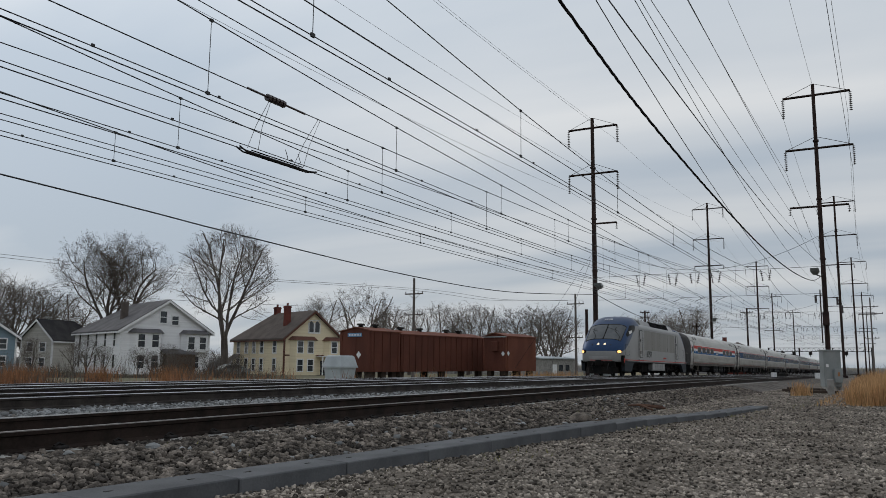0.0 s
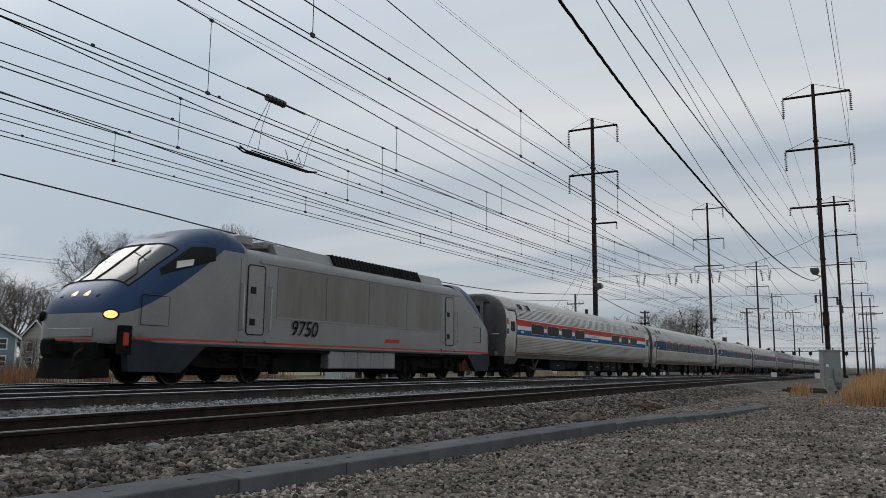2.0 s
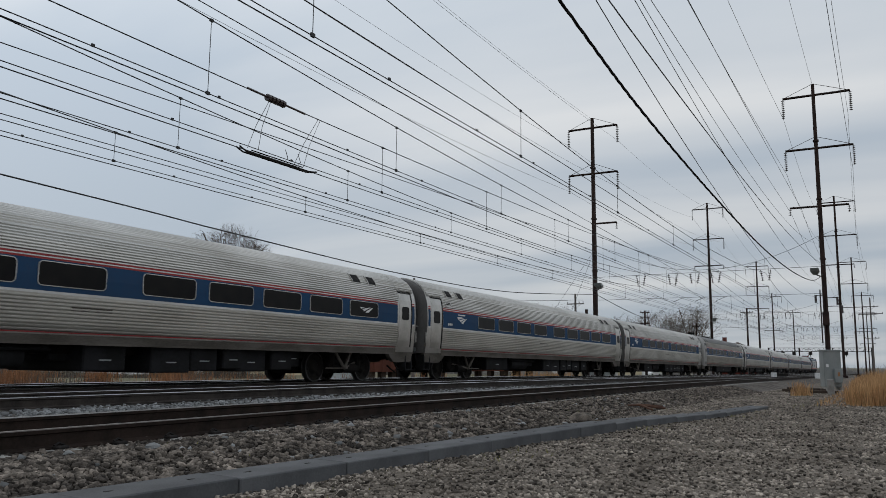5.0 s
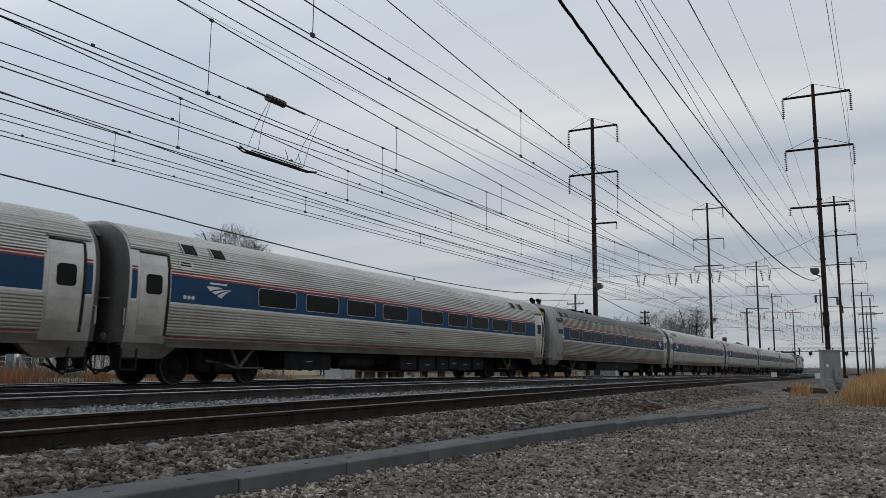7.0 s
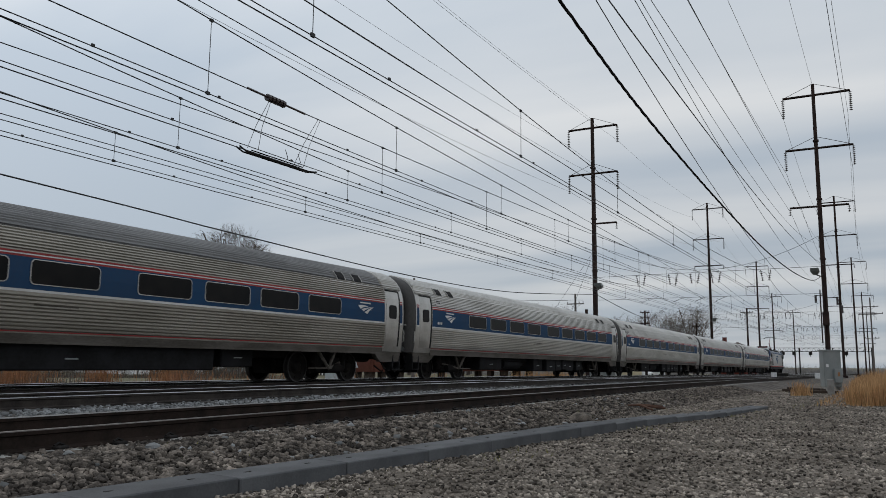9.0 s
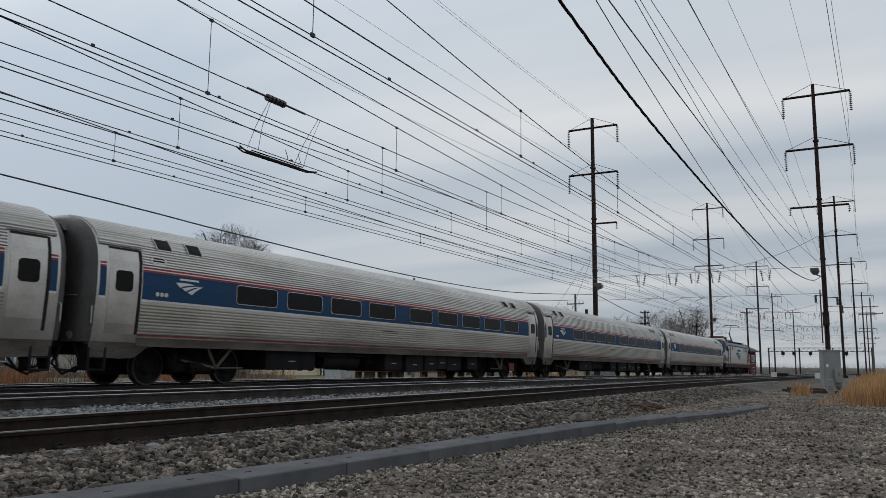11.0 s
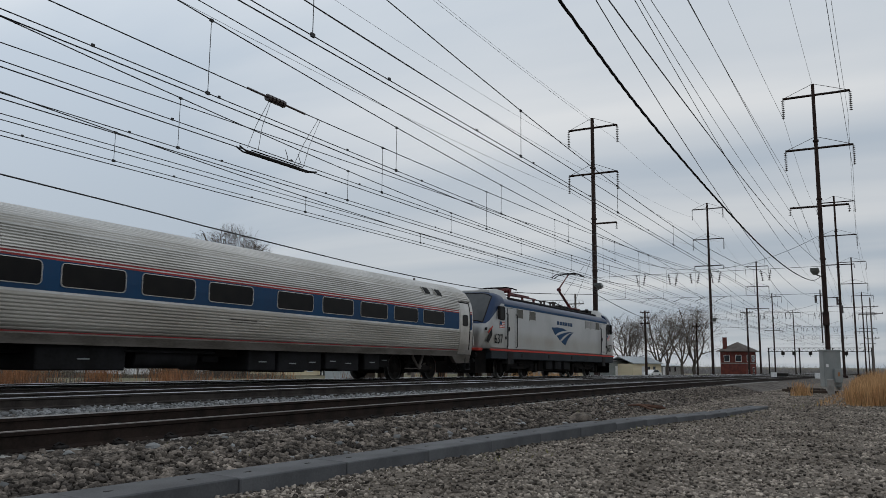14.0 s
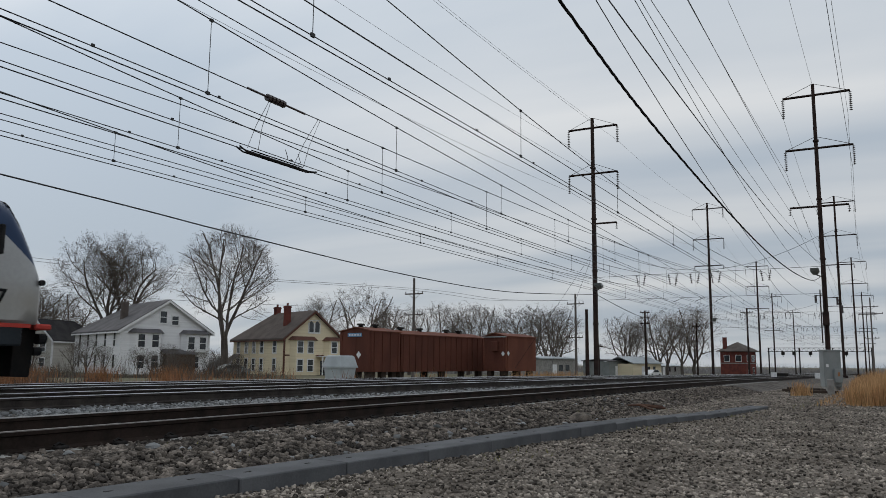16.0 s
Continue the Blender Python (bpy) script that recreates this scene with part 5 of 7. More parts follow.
SEC = ((0.95, 1.49), (1.3, 1.545), (1.95, 1.59), (2.3, 1.60), (2.75, 1.575), (3.0, 1.52), (3.25, 1.41), (3.45, 1.25), (3.62, 1.0), (3.74, 0.7), (3.80, 0.35), (3.82, 0.0))


def sec(z):
    """Half width of the coach shell at a height."""
    for (a, ya), (b, yb) in zip(SEC, SEC[1:]):
        if z <= b:
            return ya + (yb - ya) * (max(z, a) - a) / (b - a)
    return 0.0


def flat(z):
    return 1.5


def strip(g, x0, x1, z0, z1, off=0.004, shape=sec, side=-1, rows=4, depth=0.02, slot=0):
    """A band that follows the curve of the side, standing a little proud."""
    zs = [z0 + (z1 - z0) * i / rows for i in range(rows + 1)]
    ring = [(side * (shape(z) + off), z) for z in zs] + [(side * (shape(z) + off - depth), z) for z in zs[::-1]]
    return g.loft([[(x, y, z) for y, z in ring] for x in (x0, x1)], slot)


def patch(g, poly, off=0.004, shape=sec, side=-1, depth=0.02, slot=0):
    return g.loft([[(x, side * (shape(z) + off), z) for x, z in poly], [(x, side * (shape(z) + off - depth), z) for x, z in poly]], slot)


def round_rect(x0, x1, z0, z1, r=0.08, n=4):
    out = []
    for cx, cz, a in ((x1 - r, z0 + r, -90), (x1 - r, z1 - r, 0), (x0 + r, z1 - r, 90), (x0 + r, z0 + r, 180)):
        out += [(cx + r * math.cos(radians(a + 90 * i / n)), cz + r * math.sin(radians(a + 90 * i / n))) for i in range(n + 1)]
    return out


def ring_frame(g, x0, x1, z0, z1, w=0.045, r=0.1, off=0.012, shape=sec, side=-1, slot=0):
    """A frame round an opening: outer and inner outline joined."""
    a, b = round_rect(x0 - w, x1 + w, z0 - w, z1 + w, r + w), round_rect(x0, x1, z0, z1, r)
    rings = [[(x, side * (shape(z) + o), z) for x, z in p] for p, o in ((a, -0.01), (a, off), (b, off), (b, -0.01))]
    return g.loft(rings, slot, True, False)


def lettering(name, text, size, material, parent, x, y, z, shear=0.0, stretch=1.0):
    """Raised lettering on a side that faces the camera's side of the line."""
    c = bpy.data.curves.new(name, "FONT")
    c.body, c.size, c.extrude, c.shear = text, size, 0.003, shear
    tmp = bpy.data.objects.new(name, c)
    me = bpy.data.meshes.new_from_object(tmp)
    bpy.data.objects.remove(tmp)
    me.materials.append(material)
    return part(name, me, None, parent, m=pose(x, y, z, 90, 0, 0) @ Matrix.Diagonal((stretch, 1, 1, 1)))


SWOOSH = (((0, .03), (.25, -.02), (.5, 0), (.68, .1), (.45, .18), (.27, .3), (.15, .45)),
          ((1, .13), (.7, .2), (.45, .32), (.22, .48), (.36, .72), (.5, .5), (.7, .3)),
          ((1, .16), (.8, .3), (.6, .55), (.43, .8), (.6, 1), (.72, .65), (.85, .4)))


def emblem(material, parent, x, z, w, h, shape=sec, off=0.015):
    """Three plain sweeping bands."""
    for s in SWOOSH:
        part("emblem_band", patch(G(), [(x + u * w, z + h - v * h) for u, v in s], off, shape), material, parent)


CACHE = {}


def shared(key, build, materials, smooth=False):
    if key not in CACHE:
        CACHE[key] = mesh_of(key, build(), materials, smooth)
    return CACHE[key]


WHEELSETS = []


def wheelset_mesh():
    g = G()
    g.tube([(0, -0.8, 0), (0, 0.8, 0)], 0.08, 10, 1)
    for s in (-1, 1):
        prof = [(0.07, 0.42), (0.07, 0.457), (-0.06, 0.457), (-0.068, 0.485), (-0.085, 0.485), (-0.085, 0.40)]
        rings = []
        for dy, r in prof + [(prof[0][0], prof[0][1])]:
            rings.append([(r * math.cos(2 * math.pi * k / 28), s * (0.755 + dy), r * math.sin(2 * math.pi * k / 28)) for k in range(28)])
        g.loft(rings, 0, True, False)
        rings = []
        for dy, r in ((0.07, 0.42), (0.03, 0.39), (0.0, 0.22), (0.06, 0.17), (0.09, 0.13), (0.09, 0.03)):
            rings.append([(r * math.cos(2 * math.pi * k / 28), s * (0.755 + dy), r * math.sin(2 * math.pi * k / 28)) for k in range(28)])
        g.loft(rings, 1, True, False)
        for k in range(6):
            a = k * math.pi / 3
            g.tube([(0.30 * math.cos(a), s * 0.77, 0.30 * math.sin(a)), (0.30 * math.cos(a), s * 0.80, 0.30 * math.sin(a))], 0.03, 6, 1)
    return g


def add_wheels(bogie, xs, r=0.457, bright=False):
    me = shared("bright_wheelset" if bright else "wheelset", wheelset_mesh, [M_BRIGHT if bright else M_TYRE, M_DISC], True)
    for x in xs:
        ob = part("wheelset", me, None, bogie, "steel wheelset with worn bright tread")
        WHEELSETS.append((ob, x, r))


def coach_bogie_mesh():
    g = G()
    for s in (-1, 1):
        g.box(-1.75, 1.75, s * 0.5 - 0.09, s * 0.5 + 0.09, 0.42, 0.72, 0.03)
        g.box(-0.35, 0.35, s * 0.86 - 0.12, s * 0.86 + 0.12, 0.35, 0.95, 0.05)
        for e in (-1.295, 1.295):
            g.box(e - 0.22, e + 0.22, s * 0.52 - 0.13, s * 0.52 + 0.13, 0.28, 0.62, 0.03)
            g.box(e - 0.6 * (1 if e > 0 else -1) - 0.1, e - 0.6 * (1 if e > 0 else -1) + 0.1, s * 0.8 - 0.07, s * 0.8 + 0.07, 0.25, 0.68, 0.02)
        g.tube([(-0.9, s * 1.0, 0.62), (0.3, s * 1.0, 0.62)], 0.05, 7)
        g.tube([(0, s * 0.95, 0.45), (0, s * 0.95, 0.95)], 0.16, 10)
    g.box(-0.3, 0.3, -0.95, 0.95, 0.5, 0.85, 0.05)
    g.box(-1.9, 1.9, -0.42, 0.42, 0.25, 0.95, 0.04)
    for s in (-1, 1):
        g.box(-0.72, 0.72, s * 1.0 - 0.1, s * 1.0 + 0.1, 0.30, 0.52, 0.04)
        g.tube([(-0.35, s * 1.12, 0.42), (0.35, s * 1.12, 0.42)], 0.15, 12)
        for e in (-0.7, 0.7):
            g.tube([(e, s * 0.97, 0.40), (e, s * 0.97, 0.92)], 0.13, 10)
        g.box(-2.2, 2.2, s * 0.62 - 0.05, s * 0.62 + 0.05, 0.70, 0.95, 0.02)
    g.box(-0.75, 0.75, -1.0, 1.0, 0.28, 0.75, 0.06)
    for e in (-1.75, 1.75):
        g.box(e - 0.08, e + 0.08, -0.6, 0.6, 0.45, 0.65, 0.02)
    return g


def coach_shell(x0, x1, low=0.0):
    """Rolled side and roof panels: fluted above and below the window band."""
    def outline():
        pts, z = [], 0.98
        zs = [(0.98, 0)]
        zz = 1.15
        while zz < 1.87:
            zs += [(zz, 0), (zz + 0.030, 1), (zz + 0.056, 1), (zz + 0.062, 0)]
            zz += 0.074
        zs += [(1.92, 0), (2.3, 0), (2.70, 0)]
        zz = 2.74
        while zz < 3.25:
            zs += [(zz, 0), (zz + 0.026, 1), (zz + 0.048, 1), (zz + 0.054, 0)]
            zz += 0.064
        half = [(sec(z) + 0.034 * o, z) for z, o in zs]
        # the roof, by angle round to the ridge
        for i in range(14):
            z0, z1 = 3.27 + 0.53 * math.sin(math.pi / 2 * i / 14), 3.27 + 0.53 * math.sin(math.pi / 2 * (i + 1) / 14)
            ty, tz = sec(z1) - sec(z0), z1 - z0
            ln = math.hypot(ty, tz)
            half += [(sec(z0) + ty * f + 0.028 * o * tz / ln, z0 + tz * f - 0.028 * o * ty / ln) for f, o in ((0, 0), (0.42, 1), (0.78, 1), (0.88, 0))]
        half.append((0, 3.82))
        return [(y * (1.003 if low else 1), z + (0.004 if low else 0)) for y, z in half if z > low]
    h = outline()
    ring = [(-y, z) for y, z in h] + [(y, z) for y, z in h[::-1][1:]]
    return G().loft([[(x, y, z) for y, z in ring] for x in (x0, x1)], 0, True, True)


def coach_end(s, wall=False):
    """Smooth vestibule section that rounds in to the end wall; s = 0 for the leading end, 1 for the trailing."""
    g = G()
    rings = []
    for x, k, top in (((1.62, 1.0, 0), (0.44, 1.0, 0)) if not wall else ((0.44, 0.995, 0), (0.30, 0.965, -0.03), (0.18, 0.88, -0.07), (0.12, 0.72, -0.12))):
        half = [(sec(z) * k, 0.98 + (z - 0.98) * (3.82 + top - 0.98) / (3.82 - 0.98)) for z in (0.98, 1.3, 1.95, 2.3, 2.75, 3.0, 3.25, 3.45, 3.62, 3.74, 3.8)]
        ring = [(-y, z) for y, z in half] + [(0, 3.815 + top)] + [(y, z) for y, z in half[::-1]]
        xx = x if s == 0 else 25.91 - x
        rings.append([(xx, y, z) for y, z in ring])
    g.loft(rings, 0, True, True)
    return g


WIN_STD = [4.65, 6.68, 8.72, 10.78, 13.36, 15.40, 17.40, 19.42, 21.42]
WIN_CAFE = [3.30, 5.38, 7.42, 9.46, 16.26, 18.34, 20.40]
WIN_CAB = [3.20, 5.27, 7.33, 9.39, 11.45, 14.05, 16.10, 18.12, 20.18]
BOXES = ((6.3, 8.5, 0.42, 0.06), (11.6, 12.2, 0.62, 0.5), (12.4, 13.5, 0.40, 0.04), (13.7, 14.9, 0.36, 0.02), (15.0, 15.9, 0.40, 0.02), (16.0, 16.7, 0.44, 0.0), (16.9, 18.1, 0.38, 0.1), (18.3, 19.2, 0.42, 0.05), (19.3, 19.9, 0.5, 0.3))


def make_coach(scheme, windows, emblem_at, label, seed, cab=False, dark_roof=False):
    random.seed(seed)
    xa = 2.30 if cab else 1.62
    shell = M_STAINLESS_TAN if cab else M_STAINLESS
    th = thing("passenger_car", label, "railway car", group="passenger cars of the train")
    part("body", shared("coach_shell_tan" if cab else "coach_shell", lambda: coach_shell(xa - 0.02, 24.31), shell), None, th, "fluted steel body shell")
    for s in (0, 1):
        if cab and s == 0:
            continue
        part("end_section", shared("coach_end_%d" % s, lambda: coach_end(s), M_SMOOTH, True), None, th)
        x0 = 0.02 if s == 0 else 25.91 - 0.16
        part("end_roof", shared("end_roof_%d" % s, lambda: coach_shell(0.50 if s == 0 else 24.30, 1.61 if s == 0 else 25.41, 3.10), M_STAINLESS), None, th, "fluted roof panel over the vestibule")
        part("end_wall", shared("coach_wall_%d" % s, lambda: coach_end(s, True), M_GREYEND, True), None, th, "dark grey rounded car end")
        def X(a, s=s):
            return a if s == 0 else 25.91 - a

        def bx(g, a, b, *rest, s=s):
            return g.box(min(X(a, s), X(b, s)), max(X(a, s), X(b, s)), *rest)
        gw = part("gangway", shared("gangway_%d" % s, lambda: bx(bx(bx(G(), 0.09, 0.15, -0.60, 0.60, 1.05, 3.40, 0.03), 0.16, 0.22, -0.63, 0.63, 1.04, 3.43, 0.03), 0.22, 0.34, -0.58, 0.58, 1.05, 3.38, 0.02), M_RUBBER), None, th, "black folded rubber gangway")
        part("face_plate", shared("face_plate_%d" % s, lambda: bx(bx(bx(bx(G(), 0.01, 0.09, -0.62, -0.46, 1.02, 3.42, 0.02), 0.01, 0.09, 0.46, 0.62, 1.02, 3.42, 0.02), 0.012, 0.088, -0.46, 0.46, 3.22, 3.42, 0.02), 0.012, 0.088, -0.46, 0.46, 1.02, 1.12, 0.02), M_PLATE), None, gw, "worn grey steel face plate")
        part("end_door", shared("end_door_%d" % s, lambda: bx(bx(G(), 0.070, 0.086, -0.45, 0.45, 1.12, 3.22), 0.062, 0.069, -0.22, 0.22, 2.1, 2.8), M_BOX), None, gw, "dark end door")
        part("hood", shared("hood_%d" % s, lambda: G().loft([[(X(a), -y, z) for y, z in ((0.92, 3.36), (0.80, 3.52), (0.4, 3.62), (-0.4, 3.62), (-0.80, 3.52), (-0.92, 3.36), (-0.78, 3.40), (0.78, 3.40))] for a in (0.02, 0.42)]), M_GREYEND), None, th, "dark hood over the gangway")
        part("end_lamp", shared("end_lamp_%d" % s, lambda: G().tube([(X(0.36), -1.22, 2.86), (X(0.22), -1.27, 2.86)], 0.065, 10), M_STEEL), None, th)
        part("grab_iron", shared("grab_iron_%d" % s, lambda: G().tube([(X(0.42), -1.46, 1.3), (X(0.36), -1.58, 1.36), (X(0.36), -1.58, 1.72), (X(0.42), -1.50, 1.78)], 0.018, 5).tube([(X(0.16), -0.8, 1.95), (X(0.10), -1.2, 1.95), (X(0.2), -1.38, 1.95)], 0.018, 5), M_SMOOTH), None, th)
        part("jumper_cable", shared("jumper_%d" % s, lambda: G().tube([(X(0.25), -0.85, 1.0), (X(0.1), -0.9, 0.62), (X(0.12), -0.95, 0.38), (X(0.5), -1.0, 0.34), (X(0.8), -1.0, 0.62)], 0.035, 6).tube([(X(0.3), -0.7, 1.0), (X(0.15), -0.7, 0.5), (X(0.4), -0.72, 0.28), (X(0.9), -0.72, 0.5)], 0.03, 6).tube([(X(0.3), -1.15, 0.95), (X(0.5), -1.18, 0.45), (X(0.95), -1.18, 0.4), (X(1.2), -1.15, 0.7)], 0.03, 6), M_RUBBER), None, th, "black hanging jumper cables")
        if s == 0:
            part("tag", shared("tag", lambda: G().box(0.22, 0.24, -1.12, -1.0, 1.42, 1.52).box(0.40, 0.42, -1.52, -1.44, 1.24, 1.44), M_YELLOW), None, th, "yellow warning tag")
            part("socket", shared("socket", lambda: G().tube([(0.30, -1.18, 1.12), (0.14, -1.2, 1.10)], 0.09, 8), M_STEEL), None, th)
        part("coupler", shared("coupler_%d" % s, lambda: G().box(x0 - 0.05 - (0 if s else 0.02), x0 + 0.5 - s * 0.3, -0.14, 0.14, 0.72, 1.0, 0.03).box(x0 - 0.06, x0 + 0.2, -0.9, -0.72, 0.85, 1.1, 0.02), M_UNDER), None, th)
    # corner skirts below the vestibules
    for s in (0, 1):
        p = [(0.42, 0.985), (0.44, 0.66), (1.30, 0.62), (1.62, 0.64), (1.82, 0.76), (1.98, 0.90), (2.25, 0.985)]
        p = p if s == 0 else [(25.91 - x, z) for x, z in p]
        for side in (-1, 1):
            part("skirt", shared("skirt_%d_%d" % (s, side), lambda: G().loft([[(x, side * (sec(max(z, 0.98)) - 0.01 - max(0.0, 0.98 - z) * 0.12), z) for x, z in p], [(x, side * 1.30, z) for x, z in p]]), M_SILL), None, th)
    part("side_sill", shared("sill_%d" % cab, lambda: strip(strip(G(), xa, 24.29, 0.90, 1.10, 0.006), xa, 24.29, 0.90, 1.10, 0.006, side=1), M_SILL), None, th, "rust-stained side sill")
    # painted bands
    if scheme == "wide":
        bands = (("red_band", 2.40, 2.68, M_RED), ("white_band", 2.21, 2.40, M_WHITE), ("blue_band", 1.97, 2.21, M_SKYBLUE), ("white_line", 1.92, 1.965, M_WHITE), ("red_line", 1.13, 1.18, M_REDDULL))
    else:
        bands = (("red_line", 2.67, 2.71, M_REDDULL), ("white_line", 2.642, 2.668, M_WHITE), ("red_line", 2.60, 2.64, M_REDDULL), ("blue_band", 1.965, 2.598, M_BLUE), ("white_line", 1.915, 1.963, M_WHITE), ("red_line", 1.13, 1.17, M_REDDULL))
    for nm, z0, z1, m in bands:
        part(nm, shared("%s_%s_%d_%d" % (scheme, nm, z0 * 1000, cab), lambda: strip(strip(G(), xa + 0.02, 24.27, z0, z1, 0.005), xa + 0.02, 24.27, z0, z1, 0.005, side=1), m), None, th)
        if z0 > 1.9:
            for a in ((0.50, 0.66), (25.25, 25.41)):
                if not (cab and a[0] < 1):
                    part(nm, shared("%s_%s_%d_at_%d" % (scheme, nm, z0 * 1000, a[0]), lambda: strip(G(), a[0], a[1], z0, z1, 0.005), m), None, th)
    # windows
    for x in windows:
        for side in (-1, 1):
            w = part("window", shared("coach_pane_%d" % side, lambda: patch(G(), round_rect(0, 1.58, 2.08, 2.555, 0.09), 0.020, sec, side), M_GLASS), None, th, m=pose(x, 0, 0))
            part("window_frame", shared("coach_frame_%d" % side, lambda: ring_frame(G(), 0, 1.58, 2.08, 2.555, 0.016, 0.09, 0.024, sec, side), M_SMOOTH), None, w)
    # vestibule doors, in black-sealed openings
    for x0 in ([0.74] if not cab else []) + [25.91 - 1.58]:
        lead = x0 < 5
        for side in (-1, 1):
            d = part("door", shared("door_%d" % side, lambda: strip(G(), 0, 0.78, 1.16, 3.02, 0.006, sec, side, 8), M_SMOOTH), None, th, "brushed steel vestibule door", m=pose(x0 + (0 if lead else 0.06), 0, 0))
            part("door_seal", shared("door_seal_%d" % side, lambda: strip(strip(G(), 0.79, 0.86, 1.16, 3.06, 0.012, sec, side, 8), 0.0, 0.80, 3.03, 3.075, 0.012, sec, side, 2), M_RUBBER), None, d)
            part("door_window", shared("door_window_%d" % side, lambda: patch(G(), round_rect(0.17, 0.62, 2.10, 2.56, 0.09), 0.022, sec, side), M_GLASS), None, d)
        sx = 0.42 if lead else 25.02
        part("step_box", shared("step_%d" % lead, lambda: G().box(sx, sx + 0.05, -1.47, -1.15, 0.38, 0.92).box(sx + 0.42, sx + 0.47, -1.47, -1.15, 0.38, 0.92).box(sx, sx + 0.47, -1.47, -1.15, 0.36, 0.40).box(sx, sx + 0.47, -1.47, -1.15, 0.62, 0.65), M_BOX), None, th, "open steel step")
    # roof hatches, vents, small oval vents
    for x in (2.08, 3.05, 21.7, 22.6):
        h = part("roof_hatch", shared("roof_hatch", lambda: strip(G(), 0, 0.42, 3.20, 3.43, 0.055, sec, -1, 3, 0.06), M_RUBBER), None, th, "dark louvred roof hatch", m=pose(x, 0, 0))
        for ra in (-0.03, 0.42):
            part("hatch_rim", shared("hatch_rim_%d" % (ra > 0), lambda: strip(G(), ra, ra + 0.03, 3.17, 3.46, 0.062, sec, -1, 3, 0.06), M_SMOOTH), None, h)
    for x in (1.90,) if not cab else ():
        v = part("side_vent", shared("side_vent", lambda: patch(G(), round_rect(0, 0.36, 2.83, 2.95, 0.055), 0.03), M_RUBBER), None, th, m=pose(x, 0, 0))
        part("vent_rim", shared("vent_rim", lambda: ring_frame(G(), 0, 0.36, 2.83, 2.95, 0.05, 0.055, 0.028), M_SMOOTH), None, v)
    for rx in (1.3, 21.3):
        part("roof_rail", shared("roof_rail", lambda: strip(G(), 0, 3.3, 3.10, 3.125, 0.03, sec), M_SMOOTH), None, th, m=pose(rx, 0, 0))
    if dark_roof:
        part("roof_cover", shared("roof_cover", lambda: coach_shell(2.4, 24.2, 3.16), M_ROOF_DARK), None, th, "sooty dark fluted roof")
    # emblem, small unreadable lettering as bars, round lamps
    if emblem_at is not None and scheme != "wide":
        emblem(M_WHITE, th, emblem_at, 2.17, 0.86, 0.27)
        part("small_print", patch(G(), [(emblem_at + 0.12, 2.50), (emblem_at + 0.72, 2.50), (emblem_at + 0.72, 2.545), (emblem_at + 0.12, 2.545)], 0.009), M_WHITE, th)
    elif scheme == "wide":
        part("script_bar", patch(G(), [(12.2, 2.06), (13.5, 2.06), (13.5, 2.13), (12.2, 2.13)], 0.009), M_WHITE, th)
        part("script_bar", patch(G(), [(12.2, 2.25), (13.6, 2.25), (13.6, 2.34), (12.2, 2.34)], 0.009), M_SMOOTH, th)
    for k in range(3):
        part("marker_plate", patch(G(), round_rect(2.02 + 0.13 * k, 2.12 + 0.13 * k, 2.06, 2.16, 0.045), 0.012), M_WHITE, th)
    part("small_print", patch(G(), [(11.6, 1.60), (12.6, 1.60), (12.6, 1.68), (11.6, 1.68)], 0.018), M_SILL, th)
    # under the floor
    random.seed(seed + 50)
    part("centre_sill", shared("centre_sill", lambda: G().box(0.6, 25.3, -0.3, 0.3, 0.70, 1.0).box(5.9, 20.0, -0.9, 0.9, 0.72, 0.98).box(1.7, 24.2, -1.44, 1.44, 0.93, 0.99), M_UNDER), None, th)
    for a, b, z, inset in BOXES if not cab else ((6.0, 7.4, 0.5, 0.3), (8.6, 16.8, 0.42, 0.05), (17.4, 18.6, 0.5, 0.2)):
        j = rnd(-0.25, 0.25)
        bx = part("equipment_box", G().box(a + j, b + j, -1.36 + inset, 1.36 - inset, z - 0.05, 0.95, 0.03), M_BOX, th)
        part("latch", G().box((a + b) / 2 + j - 0.15, (a + b) / 2 + j + 0.15, -1.375 + inset, -1.355 + inset, z + 0.18, z + 0.21), M_STEEL, bx)
    part("air_tank", shared("air_tank", lambda: G().tube([(9.0, -0.95, 0.66), (9.15, -0.95, 0.66), (10.75, -0.95, 0.66), (10.9, -0.95, 0.66)], 0.26, 14).tube([(8.6, -1.2, 0.86), (11.4, -1.2, 0.84)], 0.035, 6).tube([(8.6, -1.3, 0.80), (11.4, -1.28, 0.80)], 0.025, 6), M_BOX, True), None, th)
    for e in (0, 1):
        c = 3.89 if e == 0 else 25.91 - 3.89
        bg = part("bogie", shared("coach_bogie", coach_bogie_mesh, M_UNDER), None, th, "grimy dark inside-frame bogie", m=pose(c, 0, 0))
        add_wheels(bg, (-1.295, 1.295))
        sgn = 1 if e == 0 else -1

        for side in (-1, 1):
            def anchor():
                y = side * 1.32
                return (G().tube([(c + sgn * 0.1, y, 0.93), (c + sgn * 0.42, y, 0.42), (c + sgn * 0.95, y, 0.93)], 0.055, 6)
                        .tube([(c + sgn * 0.42, y, 0.42), (c - sgn * 0.5, side * 1.05, 0.6)], 0.035, 6).tube([(c + sgn * 0.25, y, 0.42), (c + sgn * 1.4, y, 0.42)], 0.02, 5))
            part("anchor_bracket", shared("anchor_%d_%d" % (e, side), anchor, M_SILL), None, th)
    return th


